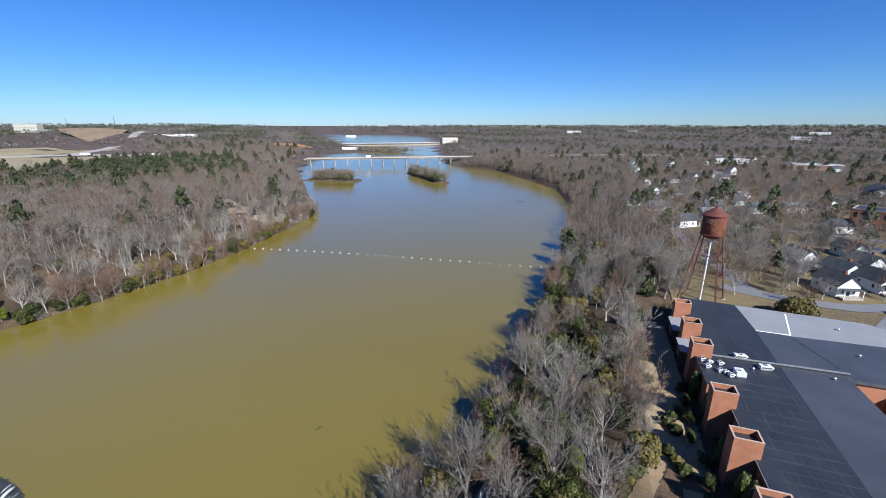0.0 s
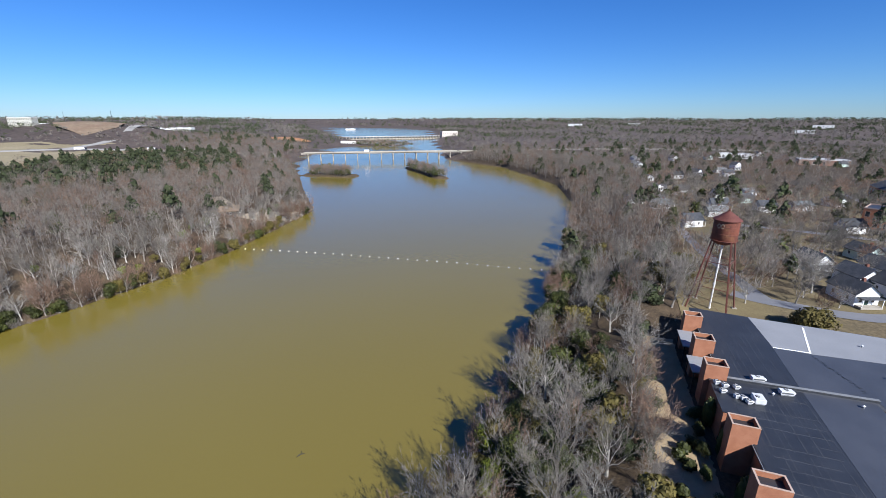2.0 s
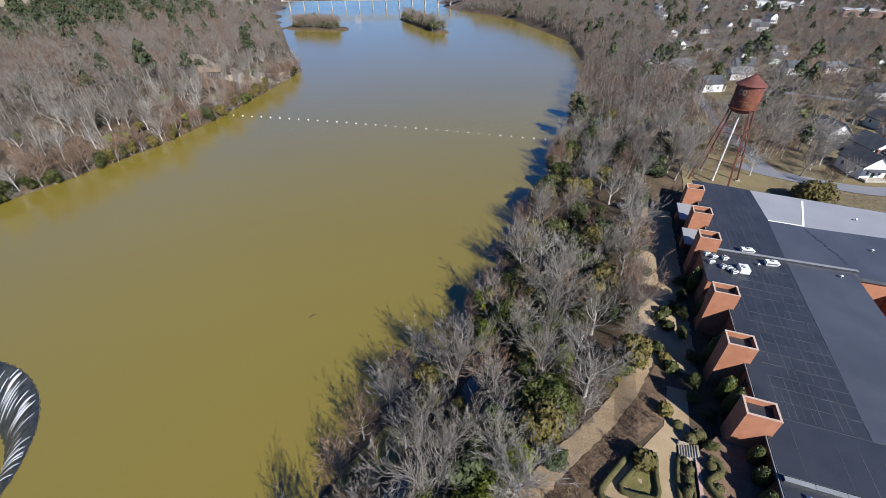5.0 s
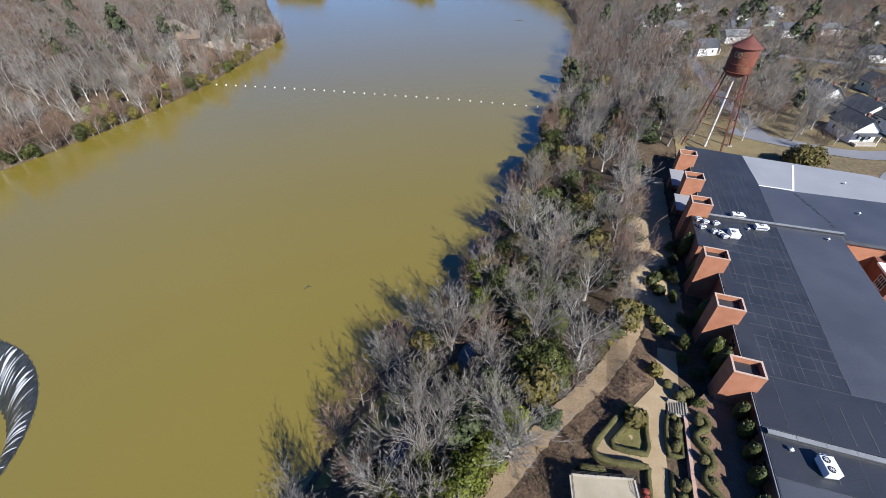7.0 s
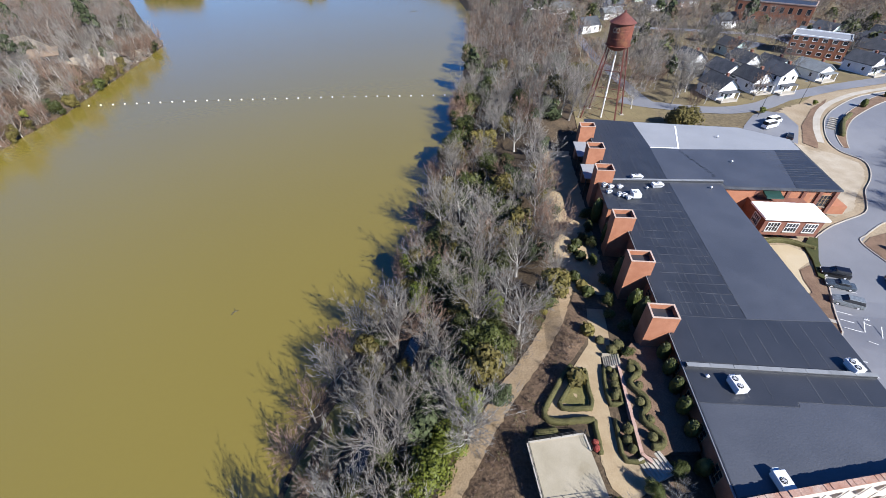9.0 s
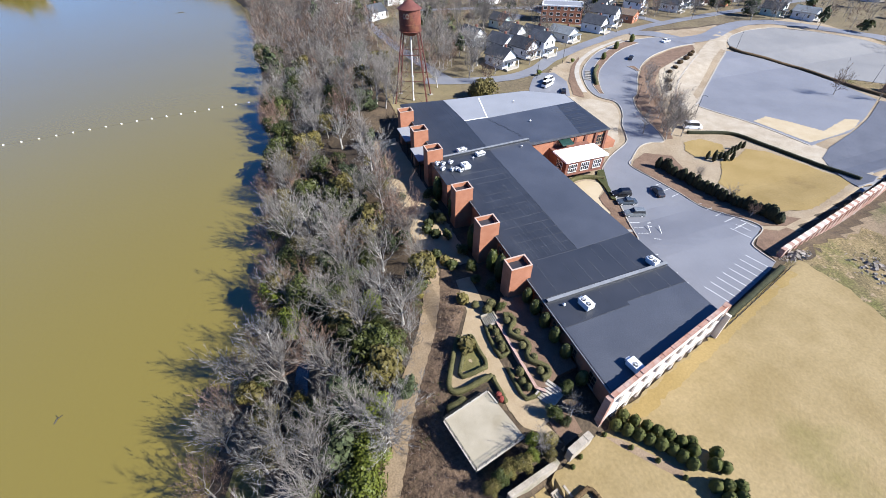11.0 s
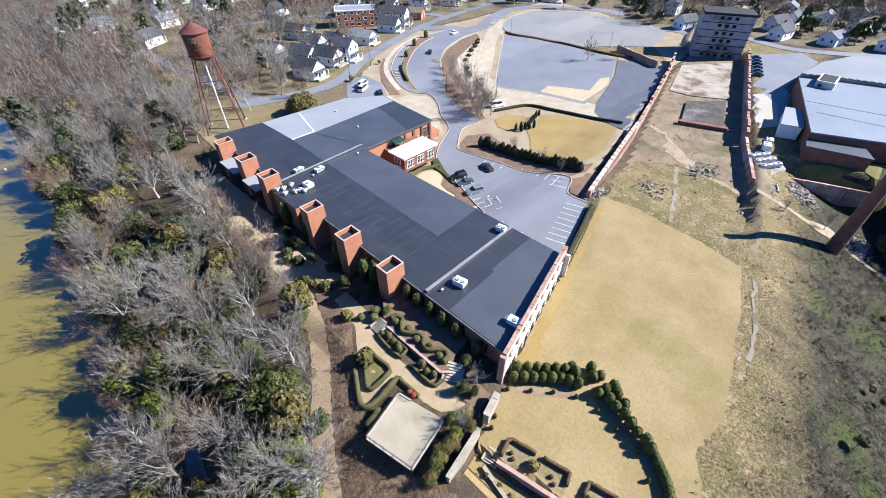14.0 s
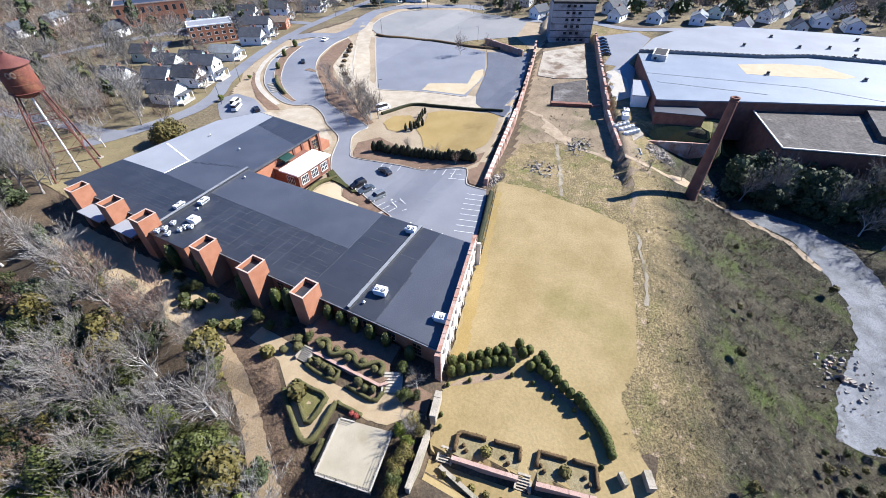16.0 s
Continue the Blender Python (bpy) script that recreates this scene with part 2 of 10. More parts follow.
M = {
    "litter": mat("leaf_litter", (0.045, 0.033, 0.021), (0.095, 0.067, 0.04), 0.2, 0.95, 0.6, 2.5, (0.034, 0.034, 0.015)),
    "far_wood": mat("far_wood", (0.0651, 0.0496, 0.0409), (0.093, 0.0713, 0.0589), 0.01, 0.95, 0.0, 0.12, (0.031, 0.0372, 0.0217)),
    "lawn": mat("dormant_lawn", (0.206, 0.151, 0.065), (0.257, 0.193, 0.093), 0.09, 0.95, 0.2, 2.2, (0.1618, 0.1311, 0.0446), fine_amt=0.11, spread=(0.38, 0.6)),
    "dirt": mat("pale_dirt", (0.2852, 0.2356, 0.1674), (0.3596, 0.31, 0.2356), 0.3, 0.95, 0.4, 4.0, (0.2232, 0.1736, 0.1116), fine_amt=0.15),
    "gravel": mat("gravel_path", (0.2604, 0.217, 0.155), (0.31, 0.2604, 0.1922), 0.4, 0.95, 0.4, 8.0, fine_amt=0.12),
    "asphalt": mat("asphalt", (0.1339, 0.1364, 0.1488), (0.1637, 0.1662, 0.1786), 0.08, 0.62, 0.3, 9.0, fine_amt=0.08, spec=0.6),
    "new_asphalt": mat("dark_asphalt", (0.0738, 0.0764, 0.087), (0.0949, 0.0975, 0.1107), 0.2, 0.6, 0.3, 9.0, (0.137, 0.137, 0.1476), spec=0.6),
    "concrete": mat("concrete", (0.31, 0.279, 0.2294), (0.3596, 0.3286, 0.279), 0.4, 0.9, 0.3, 10.0, (0.248, 0.2294, 0.186), fine_amt=0.12),
    "brick": mat("red_brick", (0.2914, 0.1209, 0.0651), (0.3472, 0.155, 0.0868), 0.7, 0.85, 0.4, 9.0, fine_amt=0.12),
    "old_brick": mat("worn_brick", (0.2604, 0.124, 0.0806), (0.341, 0.2356, 0.186), 0.6, 0.9, 0.4, 7.0, (0.3844, 0.3286, 0.279), fine_amt=0.2, amount3=0.5),
    "white": mat("white_paint", (0.78, 0.77, 0.74), (0.85, 0.84, 0.82), 0.5, 0.6, 0.1, 8.0, fine_amt=0.05),
    "rust": mat("rusty_steel", (0.1178, 0.0434, 0.031), (0.186, 0.062, 0.0372), 0.5, 0.75, 0.3, 6.0, (0.248, 0.1178, 0.0558), fine_amt=0.25),
    "roof_dark": mat("tar_roof", (0.0155, 0.0174, 0.0217), (0.026, 0.0285, 0.0341), 0.25, 0.5, 0.3, 6.0, (0.0298, 0.0316, 0.0366), fine_amt=0.18, spec=0.75),
    "roof_grey": mat("grey_membrane", (0.042, 0.0456, 0.055), (0.056, 0.06, 0.071), 0.14, 0.48, 0.2, 4.0, fine_amt=0.1, spec=0.75),
    "roof_light": mat("light_membrane", (0.2166, 0.2231, 0.2359), (0.2494, 0.2557, 0.2687), 0.1, 0.6, 0.2, 4.0, (0.1838, 0.1903, 0.203), fine_amt=0.08),
    "roof_dark2": mat("dark_membrane", (0.0178, 0.0201, 0.0251), (0.0257, 0.0279, 0.034), 0.2, 0.48, 0.2, 5.0, (0.0312, 0.0329, 0.0391), fine_amt=0.1, spec=0.75),
    "roof_seam": mat("felt_lap", (0.042, 0.045, 0.052), (0.075, 0.079, 0.087), 0.6, 0.8, 0.2, 6.0, fine_amt=0.25),
    "metal_dull": mat("dull_metal", (0.1612, 0.1674, 0.1736), (0.2108, 0.217, 0.2232), 0.6, 0.55, 0.1, 8.0, fine_amt=0.1),
    "wood_trim": mat("tan_trim", (0.31, 0.1984, 0.1054), (0.3596, 0.248, 0.1488), 0.6, 0.7, 0.1, 6.0, fine_amt=0.1),
    "coping": mat("terracotta_coping", (0.372, 0.2604, 0.1984), (0.4216, 0.3224, 0.2604), 0.8, 0.85, 0.2, 8.0, fine_amt=0.12),
    "green_metal": mat("green_metal", (0.0124, 0.0372, 0.0279), (0.0186, 0.0496, 0.0372), 0.6, 0.5, 0.1, 6.0),
    "limewash": mat("limewash", (0.496, 0.44, 0.376), (0.592, 0.544, 0.48), 0.6, 0.9, 0.3, 7.0, (0.44, 0.304, 0.24), fine_amt=0.15),
    "rust_dark": mat("dark_rust", (0.093, 0.031, 0.0248), (0.1302, 0.0465, 0.0341), 0.5, 0.7, 0.3, 6.0, fine_amt=0.15),
    "faded_paint": mat("faded_paint", (0.341, 0.2604, 0.1736), (0.2604, 0.155, 0.0992), 1.5, 0.8, 0.1, 6.0),
    "white_worn": mat("worn_white_paint", (0.648, 0.63, 0.594), (0.54, 0.45, 0.378), 0.4, 0.65, 0.1, 6.0, fine_amt=0.1, spread=(0.5, 0.8)),
    "stack_brick": mat("stack_brick", (0.1488, 0.062, 0.0434), (0.1984, 0.093, 0.062), 0.5, 0.9, 0.4, 5.0, (0.124, 0.0682, 0.0527), fine_amt=0.22),
    "river_gravel": mat("river_gravel", (0.095, 0.097, 0.1), (0.165, 0.168, 0.175), 0.3, 0.9, 0.5, 4.0, (0.1178, 0.1119, 0.0942), fine_amt=0.3),
    "green_grass": mat("green_grass", (0.0992, 0.093, 0.0279), (0.1364, 0.1178, 0.0434), 0.4, 0.95, 0.5, 4.0, fine_amt=0.2),
    "backwater": mat("backwater", (0.0217, 0.0248, 0.0217), (0.031, 0.0341, 0.031), 0.4, 0.15, 0.05, 3.0, spec=0.5),
    "pink_wall": mat("pink_brick", (0.3224, 0.2046, 0.1612), (0.372, 0.2604, 0.2108), 0.6, 0.9, 0.3, 8.0, fine_amt=0.15),
    "deck": mat("stained_concrete", (0.2604, 0.2263, 0.1581), (0.3224, 0.2821, 0.2077), 0.35, 0.85, 0.2, 9.0, (0.2108, 0.1736, 0.1116), fine_amt=0.12),
    "red_leaf": mat("red_leaves", (0.155, 0.0248, 0.0186), (0.1984, 0.0434, 0.031), 0.8, 0.8, 0.3, 8.0),
    "green_hedge": mat("green_clipped", (0.0527, 0.0608, 0.0124), (0.0806, 0.0837, 0.0186), 0.8, 0.85, 0.6, 9.0, fine_amt=0.35),
    "russet_hedge": mat("russet_clipped", (0.0744, 0.0465, 0.0186), (0.1054, 0.0651, 0.0279), 0.8, 0.85, 0.6, 9.0, fine_amt=0.35),
    "bed_soil": mat("bed_soil", (0.1488, 0.1178, 0.0558), (0.2108, 0.1736, 0.0992), 0.6, 0.95, 0.5, 5.0, (0.0868, 0.0806, 0.0372), fine_amt=0.25),
    "dirt_brown": mat("brown_dirt", (0.186, 0.1302, 0.0806), (0.2294, 0.1674, 0.1116), 0.5, 0.95, 0.4, 5.0, fine_amt=0.2),
    "dirt_track": mat("worn_track", (0.24, 0.18, 0.115), (0.32, 0.25, 0.17), 0.5, 0.95, 0.4, 5.0, (0.19, 0.15, 0.085), fine_amt=0.2),
    "faint_track": mat("faint_track", (0.19, 0.16, 0.115), (0.25, 0.215, 0.16), 0.5, 0.95, 0.4, 5.0, (0.12, 0.1, 0.055), fine_amt=0.25, amount3=0.5),
    "works_roof": mat("weathered_white_membrane", (0.155, 0.175, 0.2), (0.19, 0.21, 0.235), 0.08, 0.55, 0.1, 3.0, (0.15, 0.166, 0.188), fine_amt=0.1, spec=0.5),
    "old_asphalt": mat("old_asphalt", (0.165, 0.163, 0.16), (0.2, 0.195, 0.186), 0.06, 0.8, 0.2, 6.0, (0.22, 0.2, 0.165), fine_amt=0.1),
    "sand": mat("pale_sand", (0.341, 0.2728, 0.1674), (0.3844, 0.3162, 0.2108), 0.3, 0.95, 0.3, 6.0, fine_amt=0.08),
    "ivy": mat("groundcover", (0.031, 0.0372, 0.0093), (0.0527, 0.0527, 0.0155), 0.8, 0.9, 0.6, 6.0, fine_amt=0.35),
    "dark_hedge": mat("dark_conifer", (0.0186, 0.0217, 0.0087), (0.0341, 0.0341, 0.0136), 0.8, 0.9, 0.6, 8.0, fine_amt=0.4),
    "lawn_gold": mat("golden_lawn", (0.2232, 0.155, 0.0527), (0.2604, 0.186, 0.0713), 0.15, 0.95, 0.2, 3.0, (0.1488, 0.0961, 0.0372), fine_amt=0.12),
    "line_paint": mat("line_paint", (0.54, 0.54, 0.522), (0.63, 0.63, 0.612), 0.8, 0.8, 0.1, 6.0, fine_amt=0.15),
    "paint_black": mat("black_car_paint", (0.0074, 0.0074, 0.0087), (0.0112, 0.0112, 0.0124), 0.3, 0.2, 0.0, 3.0, spec=0.6),
    "paint_dark": mat("dark_car_paint", (0.0217, 0.0248, 0.031), (0.0279, 0.031, 0.0372), 0.3, 0.22, 0.0, 3.0, spec=0.6),
    "paint_grey": mat("grey_car_paint", (0.0682, 0.0868, 0.1054), (0.0806, 0.0992, 0.1178), 0.3, 0.25, 0.0, 3.0, spec=0.6, metal=0.3),
    "paint_silver": mat("silver_car_paint", (0.186, 0.2046, 0.2108), (0.2108, 0.2294, 0.2356), 0.3, 0.25, 0.0, 3.0, spec=0.6, metal=0.3),
    "paint_white": mat("white_car_paint", (0.8, 0.8, 0.8), (0.84, 0.84, 0.84), 0.3, 0.25, 0.0, 3.0, spec=0.6, fine_amt=0.03),
    "slab_stain": mat("stained_slab", (0.2356, 0.2046, 0.1612), (0.3224, 0.2852, 0.2294), 0.3, 0.9, 0.3, 3.0, (0.1178, 0.0806, 0.0527), fine_amt=0.25, amount3=0.5),
    "near_black": mat("near_black_surface", (0.0217, 0.0205, 0.0198), (0.0372, 0.0347, 0.0322), 0.6, 0.9, 0.2, 5.0),
    "block_wall": mat("weathered_wall", (0.2604, 0.2604, 0.2666), (0.341, 0.3348, 0.3286), 0.35, 0.9, 0.3, 4.0, (0.1488, 0.1426, 0.1426), fine_amt=0.2, amount3=0.52),
    "roof_white": mat("white_membrane", (0.2788, 0.2916, 0.3085), (0.3247, 0.3383, 0.351), 0.08, 0.6, 0.1, 3.0, (0.2848, 0.2983, 0.312), fine_amt=0.08),
    "roof_pale": mat("pale_membrane", (0.18, 0.186, 0.195), (0.216, 0.222, 0.231), 0.08, 0.65, 0.1, 3.0, fine_amt=0.06),
    "brown_roof": mat("brown_tar_roof", (0.05, 0.043, 0.038), (0.08, 0.07, 0.061), 0.25, 0.9, 0.3, 1.2, (0.15, 0.138, 0.126), fine_amt=0.4, amount3=0.58),
    "rubble": mat("rubble", (0.2108, 0.1798, 0.1426), (0.2728, 0.2418, 0.2046), 0.8, 0.9, 0.2, 6.0, (0.248, 0.1364, 0.093), island=True),
    "mint_siding": mat("mint_siding", (0.45, 0.558, 0.504), (0.522, 0.612, 0.558), 0.4, 0.7, 0.2, 5.0, rand=0.08, fine_amt=0.05),
    "grey_shingle": mat("grey_shingles", (0.124, 0.1364, 0.1426), (0.1674, 0.1798, 0.186), 0.5, 0.85, 0.4, 7.0, rand=0.2),
    "brown_shingle": mat("brown_shingles", (0.1612, 0.1178, 0.0806), (0.1984, 0.1488, 0.1054), 0.5, 0.85, 0.4, 7.0, rand=0.2),
    "yard_grass": mat("yard_grass", (0.1581, 0.1265, 0.0632), (0.1159, 0.0896, 0.0474), 0.12, 0.95, 0.4, 3.0, (0.1897, 0.1528, 0.1001), fine_amt=0.25),
    "yard_grass2": mat("brown_yards", (0.1488, 0.119, 0.0645), (0.1091, 0.0843, 0.0496), 0.06, 0.95, 0.4, 1.0, (0.0794, 0.0645, 0.0372), fine_amt=0.3),
    "green_copper": mat("green_copper", (0.1984, 0.279, 0.248), (0.248, 0.3224, 0.2914), 0.8, 0.6, 0.1, 6.0),
    "wet_stone": mat("wet_stone", (0.031, 0.0279, 0.0217), (0.0496, 0.0465, 0.0372), 0.8, 0.4, 0.3, 4.0),
    "falling_water": mat("falling_water", (0.0155, 0.0186, 0.0186), (0.0372, 0.0403, 0.0372), 0.6, 0.3, 0.4, 3.0),
    "hotel_wall": mat("hotel_wall", (0.434, 0.4216, 0.341), (0.4712, 0.4588, 0.3968), 0.02, 0.8, 0.1, 3.0, (0.279, 0.0868, 0.0744), fine_amt=0.08),
    "field": mat("dry_field", (0.2232, 0.186, 0.1054), (0.2728, 0.2294, 0.1426), 0.02, 0.95, 0.2, 0.3, (0.1736, 0.1364, 0.0806), fine_amt=0.15),
    "highway": mat("highway", (0.2852, 0.2728, 0.248), (0.3224, 0.31, 0.2852), 0.1, 0.9, 0.1, 2.0, fine_amt=0.08),
    "graded": mat("graded_earth", (0.186, 0.124, 0.0806), (0.2356, 0.1798, 0.1178), 0.02, 0.95, 0.2, 0.2, (0.124, 0.1054, 0.062), fine_amt=0.2),
    "red_earth": mat("red_earth", (0.341, 0.1488, 0.0558), (0.372, 0.1984, 0.093), 0.03, 0.95, 0.2, 0.3, (0.31, 0.2232, 0.1488), fine_amt=0.1),
    "dry_weed": mat("dry_weeds", (0.105, 0.085, 0.056), (0.165, 0.136, 0.094), 0.4, 0.95, 0.0, 3.0, fine_amt=0.3),
    "trail": mat("trail_dirt", (0.275, 0.196, 0.112), (0.34, 0.252, 0.155), 0.3, 0.95, 0.4, 4.0, (0.1612, 0.1147, 0.0713), fine_amt=0.2),
    "bare_ground": mat("bare_tan_ground", (0.2232, 0.1674, 0.1054), (0.2852, 0.2294, 0.155), 0.12, 0.95, 0.4, 3.0, (0.1488, 0.1116, 0.0682), fine_amt=0.2),
    "garden_sand": mat("garden_path_sand", (0.2604, 0.1922, 0.1116), (0.31, 0.2387, 0.1457), 0.5, 0.95, 0.3, 8.0, (0.2232, 0.1581, 0.0868), fine_amt=0.1),
    "old_stone": mat("old_stone", (0.2604, 0.2232, 0.1674), (0.3348, 0.2914, 0.2294), 0.7, 0.9, 0.4, 6.0, (0.186, 0.1674, 0.1054), fine_amt=0.2, amount3=0.52),
    "deck_base": mat("dark_stone_base", (0.0806, 0.0651, 0.0496), (0.124, 0.1023, 0.0806), 0.6, 0.9, 0.5, 4.0, fine_amt=0.3),
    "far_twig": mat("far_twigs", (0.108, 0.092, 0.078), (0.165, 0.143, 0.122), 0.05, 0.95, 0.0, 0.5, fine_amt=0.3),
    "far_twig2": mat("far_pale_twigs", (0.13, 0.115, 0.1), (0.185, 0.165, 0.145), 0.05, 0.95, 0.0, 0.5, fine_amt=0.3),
    "weed_green": mat("green_weeds", (0.075, 0.08, 0.024), (0.115, 0.115, 0.04), 0.4, 0.95, 0.0, 3.0, fine_amt=0.3),
    "weed_dark": mat("dark_brush", (0.08, 0.062, 0.047), (0.135, 0.105, 0.08), 0.4, 0.95, 0.0, 3.0, fine_amt=0.3),
    "foam": mat("white_foam", (0.495, 0.513, 0.522), (0.675, 0.693, 0.702), 2.0, 0.8, 0.3, 6.0, fine_amt=0.3),
    "brush_ground": mat("brushy_slope", (0.085, 0.056, 0.034), (0.15, 0.1, 0.062), 0.35, 0.95, 0.7, 2.6, (0.05, 0.036, 0.024), fine_amt=0.35),
    "ruin_ground": mat("ruin_ground", (0.14, 0.105, 0.066), (0.22, 0.165, 0.105), 0.2, 0.95, 0.6, 2.4, (0.0806, 0.0775, 0.031), fine_amt=0.3, amount3=0.55),
    "bark": mat("bark", (0.2, 0.178, 0.152), (0.32, 0.288, 0.25), 0.8, 0.95, 0.3, 5.0, rand=0.25),
    "twig": mat("twigs", (0.145, 0.128, 0.108), (0.225, 0.201, 0.174), 0.5, 0.95, 0.0, 3.0, rand=0.3),
    "pale_bark": mat("pale_bark", (0.38, 0.355, 0.315), (0.53, 0.5, 0.445), 0.8, 0.9, 0.3, 5.0, rand=0.15),
    "pale_twig": mat("pale_twigs", (0.19, 0.174, 0.152), (0.275, 0.255, 0.226), 0.5, 0.95, 0.0, 3.0, rand=0.25),
    "red_twig": mat("red_twigs", (0.1318, 0.0833, 0.0561), (0.204, 0.136, 0.0978), 0.5, 0.95, 0.0, 3.0, rand=0.3),
    "bright_leaf": mat("bright_leaves", (0.085, 0.105, 0.009), (0.14, 0.155, 0.016), 0.5, 0.6, 0.0, 3.0, rand=0.35),
    "olive_leaf": mat("olive_leaves", (0.075, 0.062, 0.014), (0.13, 0.104, 0.026), 0.5, 0.7, 0.0, 3.0, rand=0.35),
    "leaf": mat("evergreen_leaves", (0.026, 0.034, 0.007), (0.06, 0.066, 0.013), 0.5, 0.6, 0.0, 3.0, rand=0.4),
    "pine": mat("pine_needles", (0.031, 0.042, 0.017), (0.062, 0.074, 0.03), 0.5, 0.8, 0.0, 3.0, rand=0.35),
    "hedge": mat("clipped_box", (0.0589, 0.0558, 0.0186), (0.0899, 0.0806, 0.0298), 0.8, 0.85, 0.8, 9.0, fine_amt=0.4),
    "glass": mat("window_glass", (0.02, 0.022, 0.026), (0.035, 0.038, 0.042), 0.5, 0.08, 0.0, 3.0, spec=0.6),
    "metal": mat("galvanised", (0.51, 0.5185, 0.527), (0.595, 0.6035, 0.612), 0.8, 0.5, 0.1, 8.0, fine_amt=0.06),
    "iron": mat("black_iron", (0.016, 0.016, 0.0176), (0.032, 0.0304, 0.0288), 0.8, 0.5, 0.1, 8.0),
    "mulch": mat("pine_mulch", (0.1178, 0.0744, 0.0484), (0.1674, 0.1085, 0.0713), 0.5, 0.95, 0.6, 6.0, fine_amt=0.3),
    "shingle": mat("dark_shingles", (0.0434, 0.0465, 0.0527), (0.0682, 0.0713, 0.0775), 0.5, 0.85, 0.4, 7.0, rand=0.25),
    "siding": mat("pale_siding", (0.63, 0.639, 0.63), (0.72, 0.72, 0.702), 0.4, 0.7, 0.2, 5.0, rand=0.1, fine_amt=0.05),
}


def slope_material(name):
    """Rough grass that turns to weeds and brush down the slope, in patches of several sizes."""
    m = bpy.data.materials.new(name)
    m.use_nodes = True
    n, l = m.node_tree.nodes, m.node_tree.links
    b = n["Principled BSDF"]
    geo = n.new("ShaderNodeNewGeometry")

    def patches(s, lo, hi, det=6.0, off=0.0):
        mp = n.new("ShaderNodeMapping")
        mp.inputs["Location"].default_value = (off, off * 0.7, 0)
        l.new(geo.outputs["Position"], mp.inputs["Vector"])
        t = n.new("ShaderNodeTexNoise")
        t.inputs["Scale"].default_value, t.inputs["Detail"].default_value, t.inputs["Roughness"].default_value = s, det, 0.68
        l.new(mp.outputs[0], t.inputs["Vector"])
        r = n.new("ShaderNodeMapRange")
        r.inputs["From Min"].default_value, r.inputs["From Max"].default_value = lo, hi
        l.new(t.outputs["Fac"], r.inputs["Value"])
        return t.outputs["Fac"], r.outputs[0]

    def mix(f, a, c):
        x = n.new("ShaderNodeMix")
        x.data_type = "RGBA"
        l.new(f, x.inputs["Factor"])
        for sock, v in ((x.inputs[6], a), (x.inputs[7], c)):
            if isinstance(v, tuple):
                sock.default_value = (*v, 1.0)
            else:
                l.new(v, sock)
        return x.outputs[2]

    grass = mix(patches(0.25, 0.4, 0.62)[1], (0.2, 0.15, 0.074), (0.128, 0.1, 0.049))
    grass = mix(patches(0.07, 0.52, 0.66, off=9)[1], grass, (0.112, 0.106, 0.034))
    grass = mix(patches(0.6, 0.57, 0.65, off=21)[1], grass, (0.27, 0.2, 0.125))
    weeds = mix(patches(0.3, 0.42, 0.58, off=5)[1], (0.017, 0.015, 0.008), (0.05, 0.042, 0.026))
    weeds = mix(patches(0.1, 0.5, 0.62, off=33)[1], weeds, (0.04, 0.05, 0.011))
    weeds = mix(patches(1.6, 0.56, 0.64, off=41)[1], weeds, (0.09, 0.078, 0.058))
    dot = n.new("ShaderNodeVectorMath")
    dot.operation = "DOT_PRODUCT"
    l.new(geo.outputs["Position"], dot.inputs[0])
    dot.inputs[1].default_value = (0.15, -0.989, 0)
    add = n.new("ShaderNodeMath")
    add.operation = "MULTIPLY_ADD"
    l.new(patches(0.12, 0, 1, off=3)[0], add.inputs[0])
    add.inputs[1].default_value = 16.0
    l.new(dot.outputs["Value"], add.inputs[2])
    down = n.new("ShaderNodeMapRange")
    down.inputs["From Min"].default_value, down.inputs["From Max"].default_value = 23.0, 32.0
    l.new(add.outputs[0], down.inputs["Value"])
    col = mix(down.outputs[0], grass, weeds)
    grain, _ = patches(2.6, 0, 1, 4.0)
    g = n.new("ShaderNodeMapRange")
    g.inputs["From Min"].default_value, g.inputs["From Max"].default_value = 0.32, 0.68
    g.inputs["To Min"].default_value, g.inputs["To Max"].default_value = 0.4, 1.55
    l.new(grain, g.inputs["Value"])
    hsv = n.new("ShaderNodeHueSaturation")
    l.new(col, hsv.inputs["Color"])
    l.new(g.outputs[0], hsv.inputs["Value"])
    l.new(hsv.outputs[0], b.inputs["Base Color"])
    b.inputs["Roughness"].default_value = 0.95
    b.inputs["Specular IOR Level"].default_value = 0.2
    bp = n.new("ShaderNodeBump")
    bp.inputs["Strength"].default_value, bp.inputs["Distance"].default_value = 0.8, 0.35
    l.new(grain, bp.inputs["Height"])
    l.new(bp.outputs[0], b.inputs["Normal"])
    return m


M["scrub"] = M["rough_grass"] = slope_material("slope_grass")


